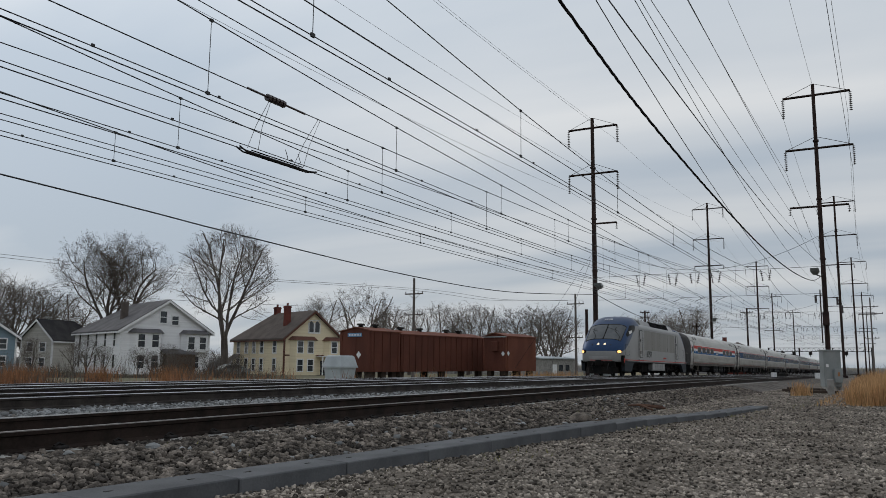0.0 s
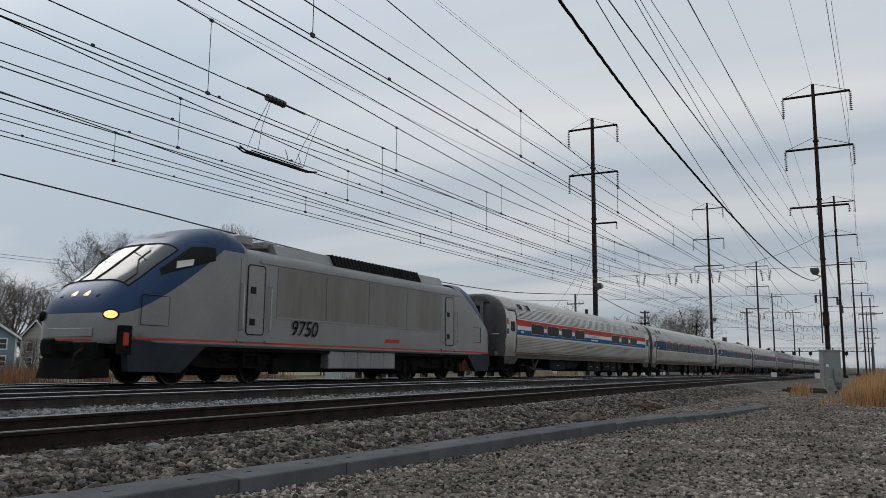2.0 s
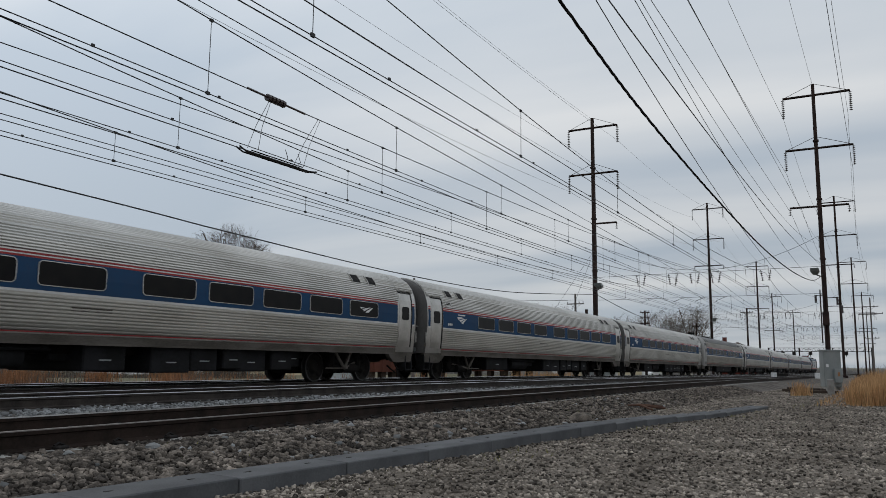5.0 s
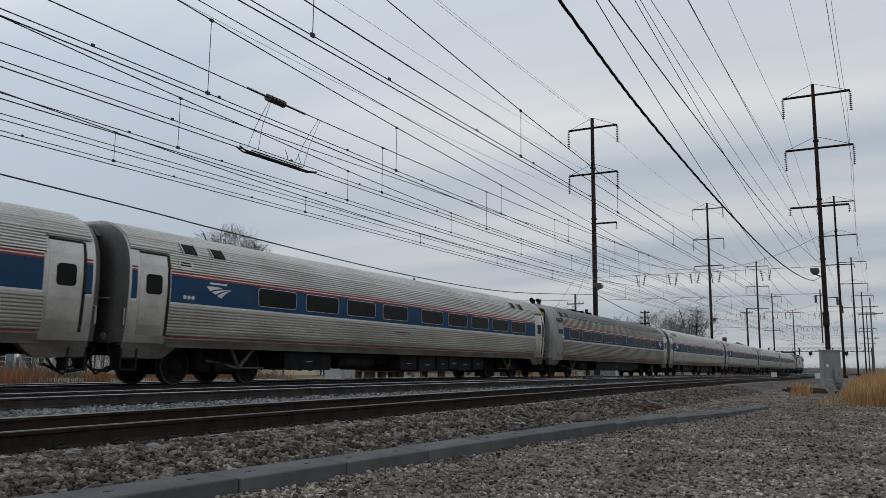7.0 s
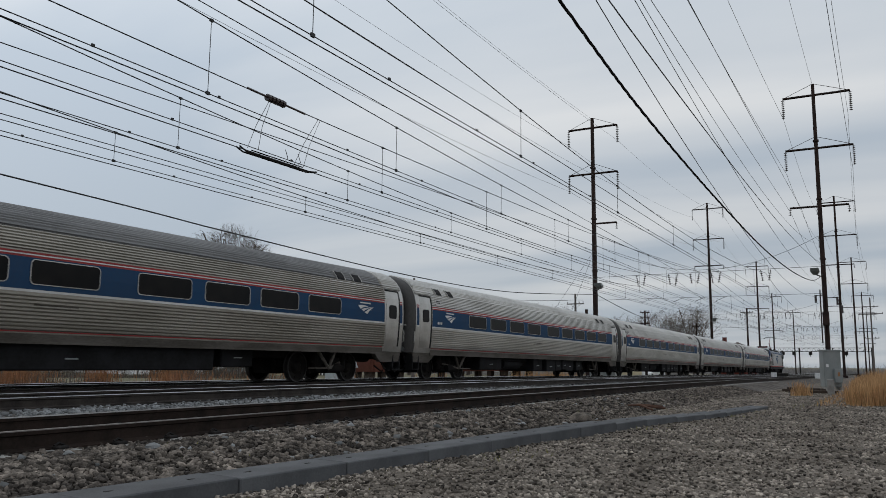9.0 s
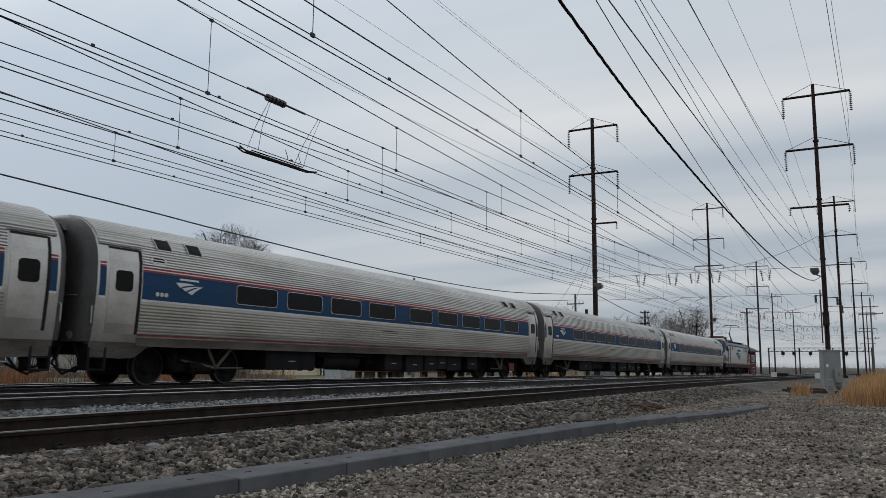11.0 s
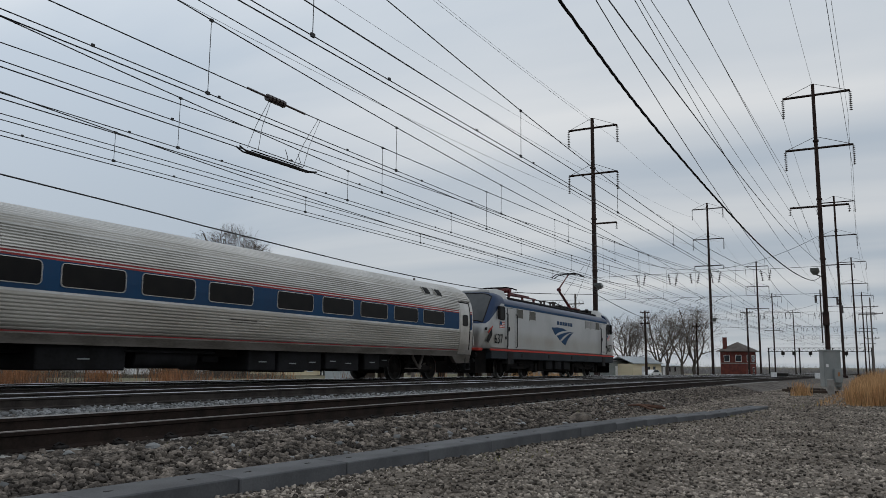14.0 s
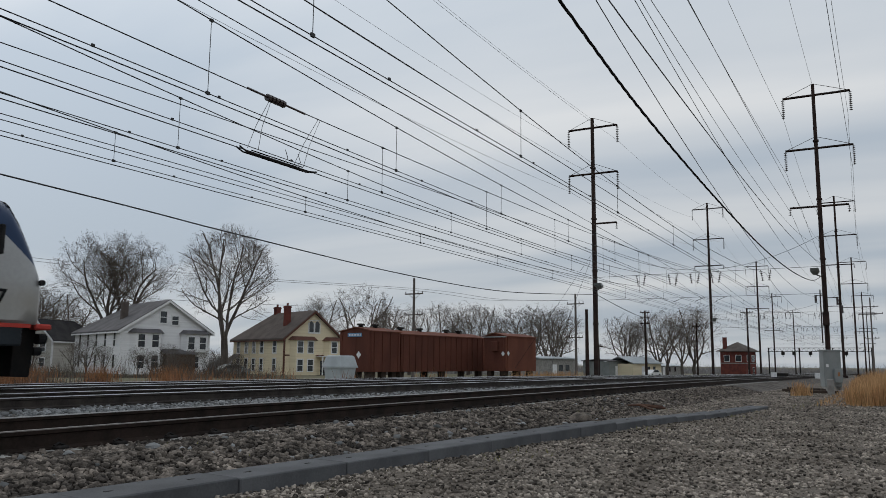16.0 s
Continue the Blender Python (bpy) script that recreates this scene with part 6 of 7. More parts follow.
def cab_end(th):
    """Blunt driving end of the cab car: grey nose, black door panel with yellow chevrons, roof horns."""
    rings = []
    for x, k, top in ((2.31, 1.0, 0.02), (1.0, 1.0, 0.02), (0.75, 0.975, -0.01), (0.62, 0.93, -0.05), (0.58, 0.86, -0.12)):
        half = [(sec(z) * k, 0.90 + (z - 0.98) * (3.82 + top - 0.9) / 2.84) for z in (0.98, 1.3, 1.95, 2.3, 2.75, 3.0, 3.25, 3.45, 3.62, 3.74, 3.8)]
        rings.append([(x, -y, z) for y, z in half] + [(x, 0, 3.84 + top)] + [(x, y, z) for y, z in half[::-1]])
    part("cab_nose", G().loft(rings), M_CABGREY, th, "weathered grey cab nose", True)
    part("front_panel", G().prism(round_rect(-1.24, 1.1, 1.02, 3.5, 0.2), "x", 0.53, 0.578), M_RUBBER, th, "black end door panel")
    for k in range(4):
        z = 1.1 + k * 0.62
        part("chevron", G().prism([(-1.2, z), (-1.2, z + 0.3), (-0.1, z + 0.82), (1.0, z + 0.32), (1.0, z + 0.02), (-0.1, z + 0.5)], "x", 0.518, 0.529), M_YELLOW, th, "yellow chevron stripe")
    m = lettering("number", "9632", 0.34, M_WHITE, th, 0, 0, 0)
    m.matrix_basis = pose(0.51, -0.45, 2.45, 90, 0, -90)
    part("headlight", G().tube([(0.48, -1.0, 1.5), (0.56, -1.0, 1.5)], 0.09, 10), M_WHITE, th)
    part("side_door", strip(G(), 1.45, 2.2, 1.16, 3.06, 0.010, sec, -1, 8), M_CABGREY, th)
    part("side_window", patch(G(), round_rect(1.54, 2.12, 2.25, 3.0, 0.05), 0.024), M_GLASS, th)
    part("door_seal", ring_frame(G(), 1.45, 2.2, 1.16, 3.04, 0.03, 0.1, 0.02), M_RUBBER, th)
    part("handrail", G().tube([(0.9, -1.60, 1.3), (0.9, -1.66, 1.4), (0.9, -1.66, 1.9), (0.9, -1.60, 2.0)], 0.02, 6), M_SMOOTH, th)
    hz = 3.80
    for x, y in ((0.75, -0.5), (1.1, -0.35), (1.35, -0.6)):
        part("horn", G().tube([(x, y, hz - 0.1), (x, y, hz + 0.1)], 0.05, 8).tube([(x - 0.25, y, hz + 0.17), (x + 0.2, y, hz + 0.15)], 0.10, 10, r2=0.05), M_UNDER, th)
    part("beacon", G().tube([(2.05, -0.3, hz - 0.05), (2.05, -0.3, hz + 0.32)], 0.12, 10), M_STEEL, th)
    part("beacon", G().tube([(1.7, -0.1, hz - 0.05), (1.7, -0.1, hz + 0.26)], 0.13, 10), M_UNDER, th)
    for x in (6.2, 7.5, 8.9):
        part("roof_vent", G().box(x, x + 0.5, -0.8, -0.3, 3.66, 3.86, 0.03), M_UNDER, th)
    part("pilot", G().box(0.3, 0.9, -1.1, 1.1, 0.35, 0.95, 0.08), M_UNDER, th)


# ---- the streamlined electric locomotive that leads ----
def paint_two(name, low, high, tests):
    """Two coats parted by lines on the shell: high colour above any line z = base + sum of b * clamp((x - c) * d) ** e."""
    m = mat(name, low, tuple(c * 0.84 for c in low), 0.36, 0.45, scale=0.6, fine=12, bump=0.02)
    n, l = m.node_tree.nodes, m.node_tree.links
    b = n["Principled BSDF"]
    src = b.inputs["Base Color"].links[0].from_socket
    co = n.new("ShaderNodeTexCoord")
    sp = n.new("ShaderNodeSeparateXYZ")
    l.new(co.outputs["Object"], sp.inputs[0])

    def op(kind, a, b2, clamp=False):
        q = n.new("ShaderNodeMath")
        q.operation, q.use_clamp = kind, clamp
        for i, v in enumerate((a, b2)):
            if isinstance(v, (int, float)):
                q.inputs[i].default_value = v
            else:
                l.new(v, q.inputs[i])
        return q.outputs[0]
    mask = None
    for base, terms in tests:
        line = base
        for bb, c, d, e in terms:
            t = op("POWER", op("MULTIPLY", op("SUBTRACT", sp.outputs[0], c), d, True), e)
            line = op("ADD", op("MULTIPLY", t, bb), line)
        k = op("GREATER_THAN", sp.outputs[2], line)
        mask = k if mask is None else op("MAXIMUM", mask, k)
    mx = n.new("ShaderNodeMix")
    mx.data_type = "RGBA"
    l.new(mask, mx.inputs[0])
    l.new(src, mx.inputs[6])
    mx.inputs[7].default_value = (*high, 1)
    l.new(mx.outputs[2], b.inputs["Base Color"])
    return m


def road_dirt(m, colour, z0, z1, z2):
    """A patchy tan band of dried road dirt along the side, strongest at z1."""
    n, l = m.node_tree.nodes, m.node_tree.links
    b = n["Principled BSDF"]
    src = b.inputs["Base Color"].links[0].from_socket
    co, sp, mp, ns, mx = (n.new("ShaderNode" + k) for k in ("TexCoord", "SeparateXYZ", "Mapping", "TexNoise", "Mix"))
    l.new(co.outputs["Object"], sp.inputs[0])
    l.new(co.outputs["Object"], mp.inputs[0])
    mp.inputs["Scale"].default_value = (0.5, 1, 0.35)
    ns.inputs["Scale"].default_value, ns.inputs["Detail"].default_value = 1.6, 6
    l.new(mp.outputs[0], ns.inputs[0])
    up, down, both, mul = (n.new("ShaderNodeMapRange"), n.new("ShaderNodeMapRange"), n.new("ShaderNodeMath"), n.new("ShaderNodeMath"))
    for r, a, c in ((up, z0 - 0.4, z1), (down, z2, z1)):
        r.interpolation_type = "SMOOTHSTEP"
        r.inputs["From Min"].default_value, r.inputs["From Max"].default_value = a, c
        l.new(sp.outputs[2], r.inputs[0])
    both.operation = mul.operation = "MULTIPLY"
    l.new(up.outputs[0], both.inputs[0])
    l.new(down.outputs[0], both.inputs[1])
    l.new(both.outputs[0], mul.inputs[0])
    l.new(ns.outputs[0], mul.inputs[1])
    mx.data_type = "RGBA"
    l.new(mul.outputs[0], mx.inputs[0])
    l.new(src, mx.inputs[6])
    mx.inputs[7].default_value = (*colour, 1)
    l.new(mx.outputs[2], b.inputs["Base Color"])


def hull_ring(x, w, b, s, t, flatness=0.55):
    """Closed cross-section: upright side to s, then a rounded shoulder to the top t."""
    half = [(w * 0.97, b), (w, b + 0.06)] + [(w, b + 0.06 + (s - b - 0.06) * i / 4) for i in range(1, 5)]
    for i in range(1, 9):
        a = math.pi / 2 * i / 8
        half.append((w * max(0.0, math.cos(a)) ** flatness, s + (t - s) * math.sin(a) ** 0.9))
    return [(x, -y, z) for y, z in half] + [(x, y, z) for y, z in half[::-1][1:]]


def hull(stations, glass):
    """Loft of hull rings; glass(i, k) picks the cells that are panes."""
    g = G()
    rings = [hull_ring(*s) for s in stations]
    n = len(rings[0])
    g.v = [p for r in rings for p in r]
    for i in range(len(rings) - 1):
        for k in range(n):
            a, b = i * n + k, i * n + (k + 1) % n
            g.f.append((a, b, b + n, a + n))
            g.m.append(int(glass(i, k)))
    g.f += [tuple(range(n))[::-1], tuple((len(rings) - 1) * n + k for k in range(n))]
    g.m += [0, 0]
    return g


def loco_bogie_mesh(half=1.42):
    g = G()
    for s in (-1, 1):
        y = s * 1.08
        g.loft([[(x, y + o * 0.09, z) for x, z in ((-half - 0.35, 0.58), (-half - 0.3, 0.78), (-0.7, 0.86), (0.7, 0.86), (half + 0.3, 0.78), (half + 0.35, 0.58), (0.7, 0.42), (-0.7, 0.42))] for o in (-1, 1)])
        for e in (-half, half):
            g.box(e - 0.22, e + 0.22, y - 0.14, y + 0.14, 0.30, 0.62, 0.05)
            g.tube([(e - 0.32, y, 0.5), (e - 0.32, y, 0.9)], 0.09, 8)
            g.tube([(e + 0.32, y, 0.5), (e + 0.32, y, 0.9)], 0.09, 8)
        g.box(-0.25, 0.25, y - 0.15, y + 0.15, 0.55, 1.0, 0.04)
        g.tube([(-0.6, s * 1.22, 0.75), (0.6, s * 1.22, 0.62)], 0.045, 7)
        g.box(-half - 0.75, -half - 0.5, y - 0.1, y + 0.1, 0.25, 0.7, 0.02)
        g.box(half + 0.5, half + 0.75, y - 0.1, y + 0.1, 0.25, 0.7, 0.02)
    g.box(-half - 0.5, half + 0.5, -0.6, 0.6, 0.22, 0.9, 0.04)
    return g


def make_lead_loco():
    th = thing("locomotive", "silver and blue streamlined electric locomotive with lit headlights leading the train", "locomotive")
    paint = paint_two("silver_and_blue_paint", (0.235, 0.234, 0.23), (0.009, 0.034, 0.095),
                      [(1.64, [(1.80, -20.16, 0.345, 1.30), (3.0, -16.50, 20.0, 1.0)]), (6.0, [(-2.4, -4.4, 20.0, 1.0), (-1.55, -4.2, 0.36, 1.0)])])
    st = [(-20.46, 0.70, 0.98, 1.25, 1.62), (-20.42, 1.02, 0.96, 1.3, 1.80), (-20.28, 1.26, 0.95, 1.45, 2.03), (-20.05, 1.37, 0.95, 1.62, 2.25),
          (-19.80, 1.43, 0.95, 1.80, 2.46), (-19.4, 1.46, 0.95, 2.05, 2.70), (-18.9, 1.48, 0.95, 2.38, 3.02), (-18.5, 1.49, 0.95, 2.56, 3.28), (-18.15, 1.495, 0.95, 2.72, 3.50),
          (-17.7, 1.5, 0.95, 2.92, 3.72), (-17.2, 1.5, 0.95, 3.10, 3.92), (-16.75, 1.5, 0.95, 3.26, 4.05), (-16.3, 1.5, 0.95, 3.36, 4.12), (-15.8, 1.5, 0.95, 3.38, 4.08), (-15.5, 1.5, 0.95, 3.38, 3.86)]
    def cx(x):
        return -20.46 + (x + 20.46) * 0.82
    st = [(cx(q[0]), *q[1:]) for q in st]
    n = 27
    part("cab", hull(st, lambda i, k: 4 <= i <= 7 and 9 <= k <= 16), [paint, M_SCREEN], th, "blue-topped streamlined cab", True)
    rings = [hull_ring(*q) for q in st]
    seal = G().tube([rings[i][9] for i in range(4, 9)], 0.022, 5).tube([rings[i][17] for i in range(4, 9)], 0.022, 5)
    part("windscreen_seal", seal.tube([rings[4][k] for k in range(9, 18)], 0.022, 5).tube([rings[8][k] for k in range(9, 18)], 0.022, 5), M_RUBBER, th)
    part("windscreen_pillar", G().tube([rings[i][13] for i in range(4, 9)], 0.03, 6), M_UNDER, th)
    for k0, k1 in ((10, 12), (14, 15)):
        part("wiper", G().tube([rings[4][k0], rings[5][k0], rings[6][k1], rings[7][k1]], 0.024, 5).tube([rings[6][k1 - 1], rings[7][k1 + 1]], 0.02, 5), M_RUBBER, th)

    def skin(x, z, off):
        """The half width of the cab shell at a place on its side."""
        for p0, p1 in zip(st, st[1:]):
            if p0[0] <= x <= p1[0]:
                f = (x - p0[0]) / (p1[0] - p0[0])
                w, b, s, t = (p0[i] + (p1[i] - p0[i]) * f for i in (1, 2, 3, 4))
                q = min(1.0, max(0.0, (z - s) / (t - s))) ** (1 / 0.9)
                return w * max(0.0, 1 - q * q) ** 0.275 + off
        return 1.5 + off
    for side in (-1, 1):
        rings_w = []
        for off in (0.012, -0.03):
            low_e = [(-19.2 + 0.165 * i, 2.60 + 0.052 * i) for i in range(11)]
            top_e = [(-19.2 + 0.165 * i, min(2.74 + 0.115 * i, 3.34 + 0.012 * i)) for i in range(11)]
            rings_w.append([(x, side * skin(x, z, off), z) for x, z in low_e + top_e[::-1]])
        sw = G()
        for i in range(10):
            for j in range(4):
                quad = []
                for a, c in ((i, j), (i + 1, j), (i + 1, j + 1), (i, j + 1)):
                    x, z0, z1 = low_e[a][0], low_e[a][1], top_e[a][1]
                    z = z0 + (z1 - z0) * c / 4
                    quad.append((x, side * skin(x, z, 0.012), z))
                sw.add(quad, [(0, 1, 2, 3)])
        sw.loft(rings_w, 0, True, False)
        part("side_window", sw, M_GLASS, th, "dark cab side window")
    part("sun_shade", G().loft([[(x, -skin(x, z, off), z) for x, z in ((-18.80, 2.80), (-18.32, 2.92), (-18.28, 3.08), (-18.74, 2.98))] for off in (0.035, 0.005)]), M_WHITE, th, "white card in the cab side window")
    # body
    mid = [(-16.39, 1.5, 0.95, 3.34, 3.72), (-4.35, 1.5, 0.95, 3.34, 3.72)]
    part("body", hull(mid, lambda i, k: False), [paint, M_GLASS], th, "silver-grey body side", True)
    tail = [(-4.35, 1.5, 0.95, 3.34, 3.80), (-3.6, 1.5, 0.95, 3.22, 3.86), (-3.0, 1.5, 0.95, 2.98, 3.72), (-2.4, 1.48, 0.95, 2.62, 3.36), (-1.8, 1.46, 0.95, 2.22, 2.82), (-1.35, 1.42, 0.95, 1.9, 2.3), (-1.05, 1.3, 0.95, 1.7, 1.95), (-0.95, 1.0, 0.95, 1.4, 1.6)]
    part("rear_cab", hull(tail, lambda i, k: i in (2, 3) and (9 <= k <= 16 or k in (7, 8, n - 9, n - 10))), [paint, M_GLASS], th, "sloping rear cab end", True)
    part("roof_edge", strip(G(), -15.9, -4.2, 3.26, 3.33, 0.035, flat, -1, 2), M_SILVER, th)
    # ribbed stained side panel between the doors
    part("side_panel", strip(G(), -15.15, -5.65, 1.83, 3.22, 0.008, flat, -1, 2), M_TAN, th, "stained grey-brown side panel")
    for px_ in (-12.9, -10.6, -8.2):
        part("panel_seam", strip(G(), px_, px_ + 0.02, 1.84, 3.21, 0.012, flat, -1, 1), M_GRILLE, th)
    part("panel_rail", strip(G(), -15.15, -5.65, 1.79, 1.83, 0.02, flat, -1, 1), M_SILVER, th)
    # doors with grab rails and hinges
    for x in (-16.33, -5.30):
        d = part("door", strip(G(), x, x + 0.64, 1.32, 3.16, 0.014, flat, -1, 1), M_SILVER, th)
        part("door_seal", ring_frame(G(), x, x + 0.64, 1.32, 3.16, 0.03, 0.08, 0.02, flat), M_RUBBER, d)
        for z in (1.55, 2.4):
            part("door_latch", strip(G(), x + 0.1, x + 0.3, z, z + 0.18, 0.026, flat, -1, 1), M_RUBBER, d)
        for dx in (-0.22, 0.86):
            part("grab_rail", G().tube([(x + dx, -1.50, 1.4), (x + dx, -1.58, 1.45), (x + dx, -1.58, 2.6), (x + dx, -1.50, 2.65)], 0.022, 6), M_SMOOTH, th)
            part("step_bracket", G().box(x + dx - 0.14, x + dx + 0.14, -1.56, -1.49, 1.1, 1.16, 0.01), M_SILVER, th)
        st_ = part("steps", G().box(x + 0.05, x + 0.6, -1.45, -1.2, 0.75, 0.80).box(x + 0.05, x + 0.6, -1.45, -1.2, 0.42, 0.46).box(x + 0.03, x + 0.07, -1.45, -1.3, 0.42, 1.0).box(x + 0.58, x + 0.62, -1.45, -1.3, 0.42, 1.0), M_UNDER, th)
    part("side_hatch", ring_frame(G(), -19.75, -18.95, 1.40, 2.08, 0.012, 0.03, 0.006, lambda z: 1.485), M_UNDER, th)
    part("side_hatch", ring_frame(G(), -2.9, -2.2, 1.5, 2.1, 0.012, 0.03, 0.006, lambda z: 1.49), M_UNDER, th)
    part("corner_post", strip(G(), -16.62, -16.58, 1.0, 3.3, 0.012, flat, -1, 1), M_SILVER, th)
    # red line, skirts
    part("red_line", strip(G(), -19.9, -1.4, 1.06, 1.11, 0.012, lambda z: 1.49, -1, 1), M_RED, th)
    part("red_line", G().box(-20.475, -20.44, -0.75, 0.75, 1.02, 1.06), M_RED, th)
    for p in ([(-20.1, 1.04), (-20.0, 0.34), (-18.5, 0.30), (-17.6, 1.04)], [(-1.3, 1.04), (-1.4, 0.34), (-2.6, 0.30), (-3.4, 1.04)]):
        for ya, yb in ((-1.47, -1.25), (1.25, 1.47)):
            part("skirt", G().loft([[(x, ya, z) for x, z in p], [(x, yb, z) for x, z in p]]), M_SKIRT, th, "slate blue-grey skirt")
    part("body_under", G().box(-20.2, -1.2, -1.4, 1.4, 0.86, 1.0), M_UNDER, th)
    # nose: lamps, coupler pocket, pilot
    for e in (-1, 1):
        turn = pose(-20.34, e * 1.20, 1.60, 0, 0, -40 * e)
        part("headlight", G().loft([[(x, 0.18 * math.cos(a) * r, 0.115 * math.sin(a) * r) for a in [k * math.pi / 8 for k in range(16)]] for x, r in ((0.12, 1.0), (-0.05, 1.0), (-0.06, 0.86), (-0.03, 0.82))]), M_UNDER, th, m=turn)
        part("lamp", G().loft([[(x, 0.145 * math.cos(a), 0.088 * math.sin(a)) for a in [k * math.pi / 8 for k in range(16)]] for x in (0.1, -0.055)]), M_HEAD, th, "lit warm headlight", m=turn)
    for k, y in enumerate((-0.62, -0.22, 0.22, 0.62)):
        part("lamp", G().tube([(-20.27, y, 2.03 - 0.14 * y * y), (-20.08, y, 2.16 - 0.14 * y * y)], 0.085, 12), M_MARK if k in (1, 2) else M_SKIRT, th)
    part("coupler_pocket", G().box(-20.48, -20.2, -0.95, 0.95, 0.55, 1.0, 0.05), M_UNDER, th)
    part("coupler", G().box(-20.95, -20.3, -0.16, 0.16, 0.72, 1.0, 0.05).box(-21.05, -20.9, -0.2, 0.2, 0.66, 1.05, 0.04), M_UNDER, th)
    part("nose_panel", G().box(-20.485, -20.44, -0.78, 0.78, 1.10, 1.30, 0.01), M_SILVER, th)
    part("open_hatch", G().box(-20.25, -19.95, -1.48, -1.3, 0.7, 1.36, 0.02), M_UNDER, th)
    part("hose_gear", G().box(-20.2, -20.05, -1.5, -1.42, 0.9, 1.2, 0.02), M_RED, th, "red hose coupling gear")
    part("pilot", G().loft([[(-20.2, -1.1, 0.20), (-20.2, 1.1, 0.20), (-20.2, 1.1, 0.62), (-20.2, -1.1, 0.62)], [(-20.75, -0.7, 0.16), (-20.75, 0.7, 0.16), (-20.6, 0.75, 0.6), (-20.6, -0.75, 0.6)]]), M_UNDER, th)
    for y in (-0.55, 0.55):
        part("air_hose", G().tube([(-20.5, y, 0.85), (-20.7, y, 0.7), (-20.72, y * 0.9, 0.42), (-20.5, y * 0.7, 0.35)], 0.03, 6), M_RUBBER, th)
    # roof gear: louvred hood
    part("roof_hood", G().loft([[(-14.9, -y, z) for y, z in ((1.32, 3.42), (1.05, 3.94), (-1.05, 3.94), (-1.32, 3.42))], [(-5.0, -y, z) for y, z in ((1.32, 3.42), (1.05, 3.94), (-1.05, 3.94), (-1.32, 3.42))]]), M_SILVER, th)
    lv = part("roof_louvre", G().loft([[(x, -y, z) for y, z in ((1.345, 3.46), (1.09, 3.97), (0.9, 4.0), (0.9, 3.5))] for x in (-12.2, -6.8)]), M_UNDER, th, "dark ribbed roof louvre")
    g = G()
    for k in range(26):
        x = -12.15 + k * 0.21
        g.loft([[(xx, -y, z) for y, z in ((1.37, 3.46), (1.11, 3.99), (1.0, 3.97))] for xx in (x, x + 0.06)])
    tagged(part("louvre_rib", g, M_BOX, lv), kind="stuff")
    for x in (-16.1, -15.1, -14.2, -13.5):
        part("roof_box", G().box(x, x + 0.55, -0.9, 0.9, 3.8, 4.08 - 0.05 * (x + 16), 0.04), M_SILVER, th)
    # under the floor
    part("battery_box", G().box(-12.55, -8.75, -1.40, 1.40, 0.40, 0.96, 0.02), M_SILVER, th, "pale equipment box under the floor")
    for k in range(5):
        part("box_door", strip(G(), -12.5 + k * 0.75, -11.8 + k * 0.75, 0.44, 0.93, 0.008, lambda z: 1.40, -1, 1), M_SILVER, th)
    part("centre_tank", G().box(-14.6, -7.2, -1.1, 1.1, 0.30, 0.9, 0.05), M_UNDER, th)
    for c in (-16.75, -5.65):
        bg = part("bogie", shared("loco_bogie", loco_bogie_mesh, M_UNDER), None, th, "dark outside-frame bogie", m=pose(c, 0, 0))
        add_wheels(bg, (-1.4, 1.4))
    lettering("number", "9750", 0.62, M_INK, th, -14.55, -1.535, 1.34, 0.2, 1.0)
    lettering("number", "9750", 0.30, M_WHITE, th, 0, 0, 0).matrix_basis = pose(cx(-17.62), 0.45, 3.80, 28, 0, -90) @ pose(0, 0, 0.02)
    part("small_print", patch(G(), [(-9.6, 1.28), (-8.7, 1.28), (-8.64, 1.40), (-9.5, 1.40)], 0.012, flat), M_RED, th)
    return th


# ---- the boxy electric locomotive that pushes ----
def lowered_pantograph(g):
    g.box(3.9, 7.3, -0.55, -0.45, 3.98, 4.04)
    g.box(3.9, 7.3, 0.45, 0.55, 3.98, 4.04)
    g.tube([(3.7, -0.7, 4.16), (3.7, 0.7, 4.16)], 0.12, 6)
    g.tube([(3.8, -0.4, 4.1), (7.2, -0.2, 4.14)], 0.035, 6)
    g.tube([(3.8, 0.4, 4.1), (7.2, 0.2, 4.14)], 0.035, 6)
    for x in (3.95, 5.6, 7.1):
        for y in (-0.5, 0.5):
            g.tube([(x, y, 3.62), (x, y, 4.0)], 0.07, 8)
    return g


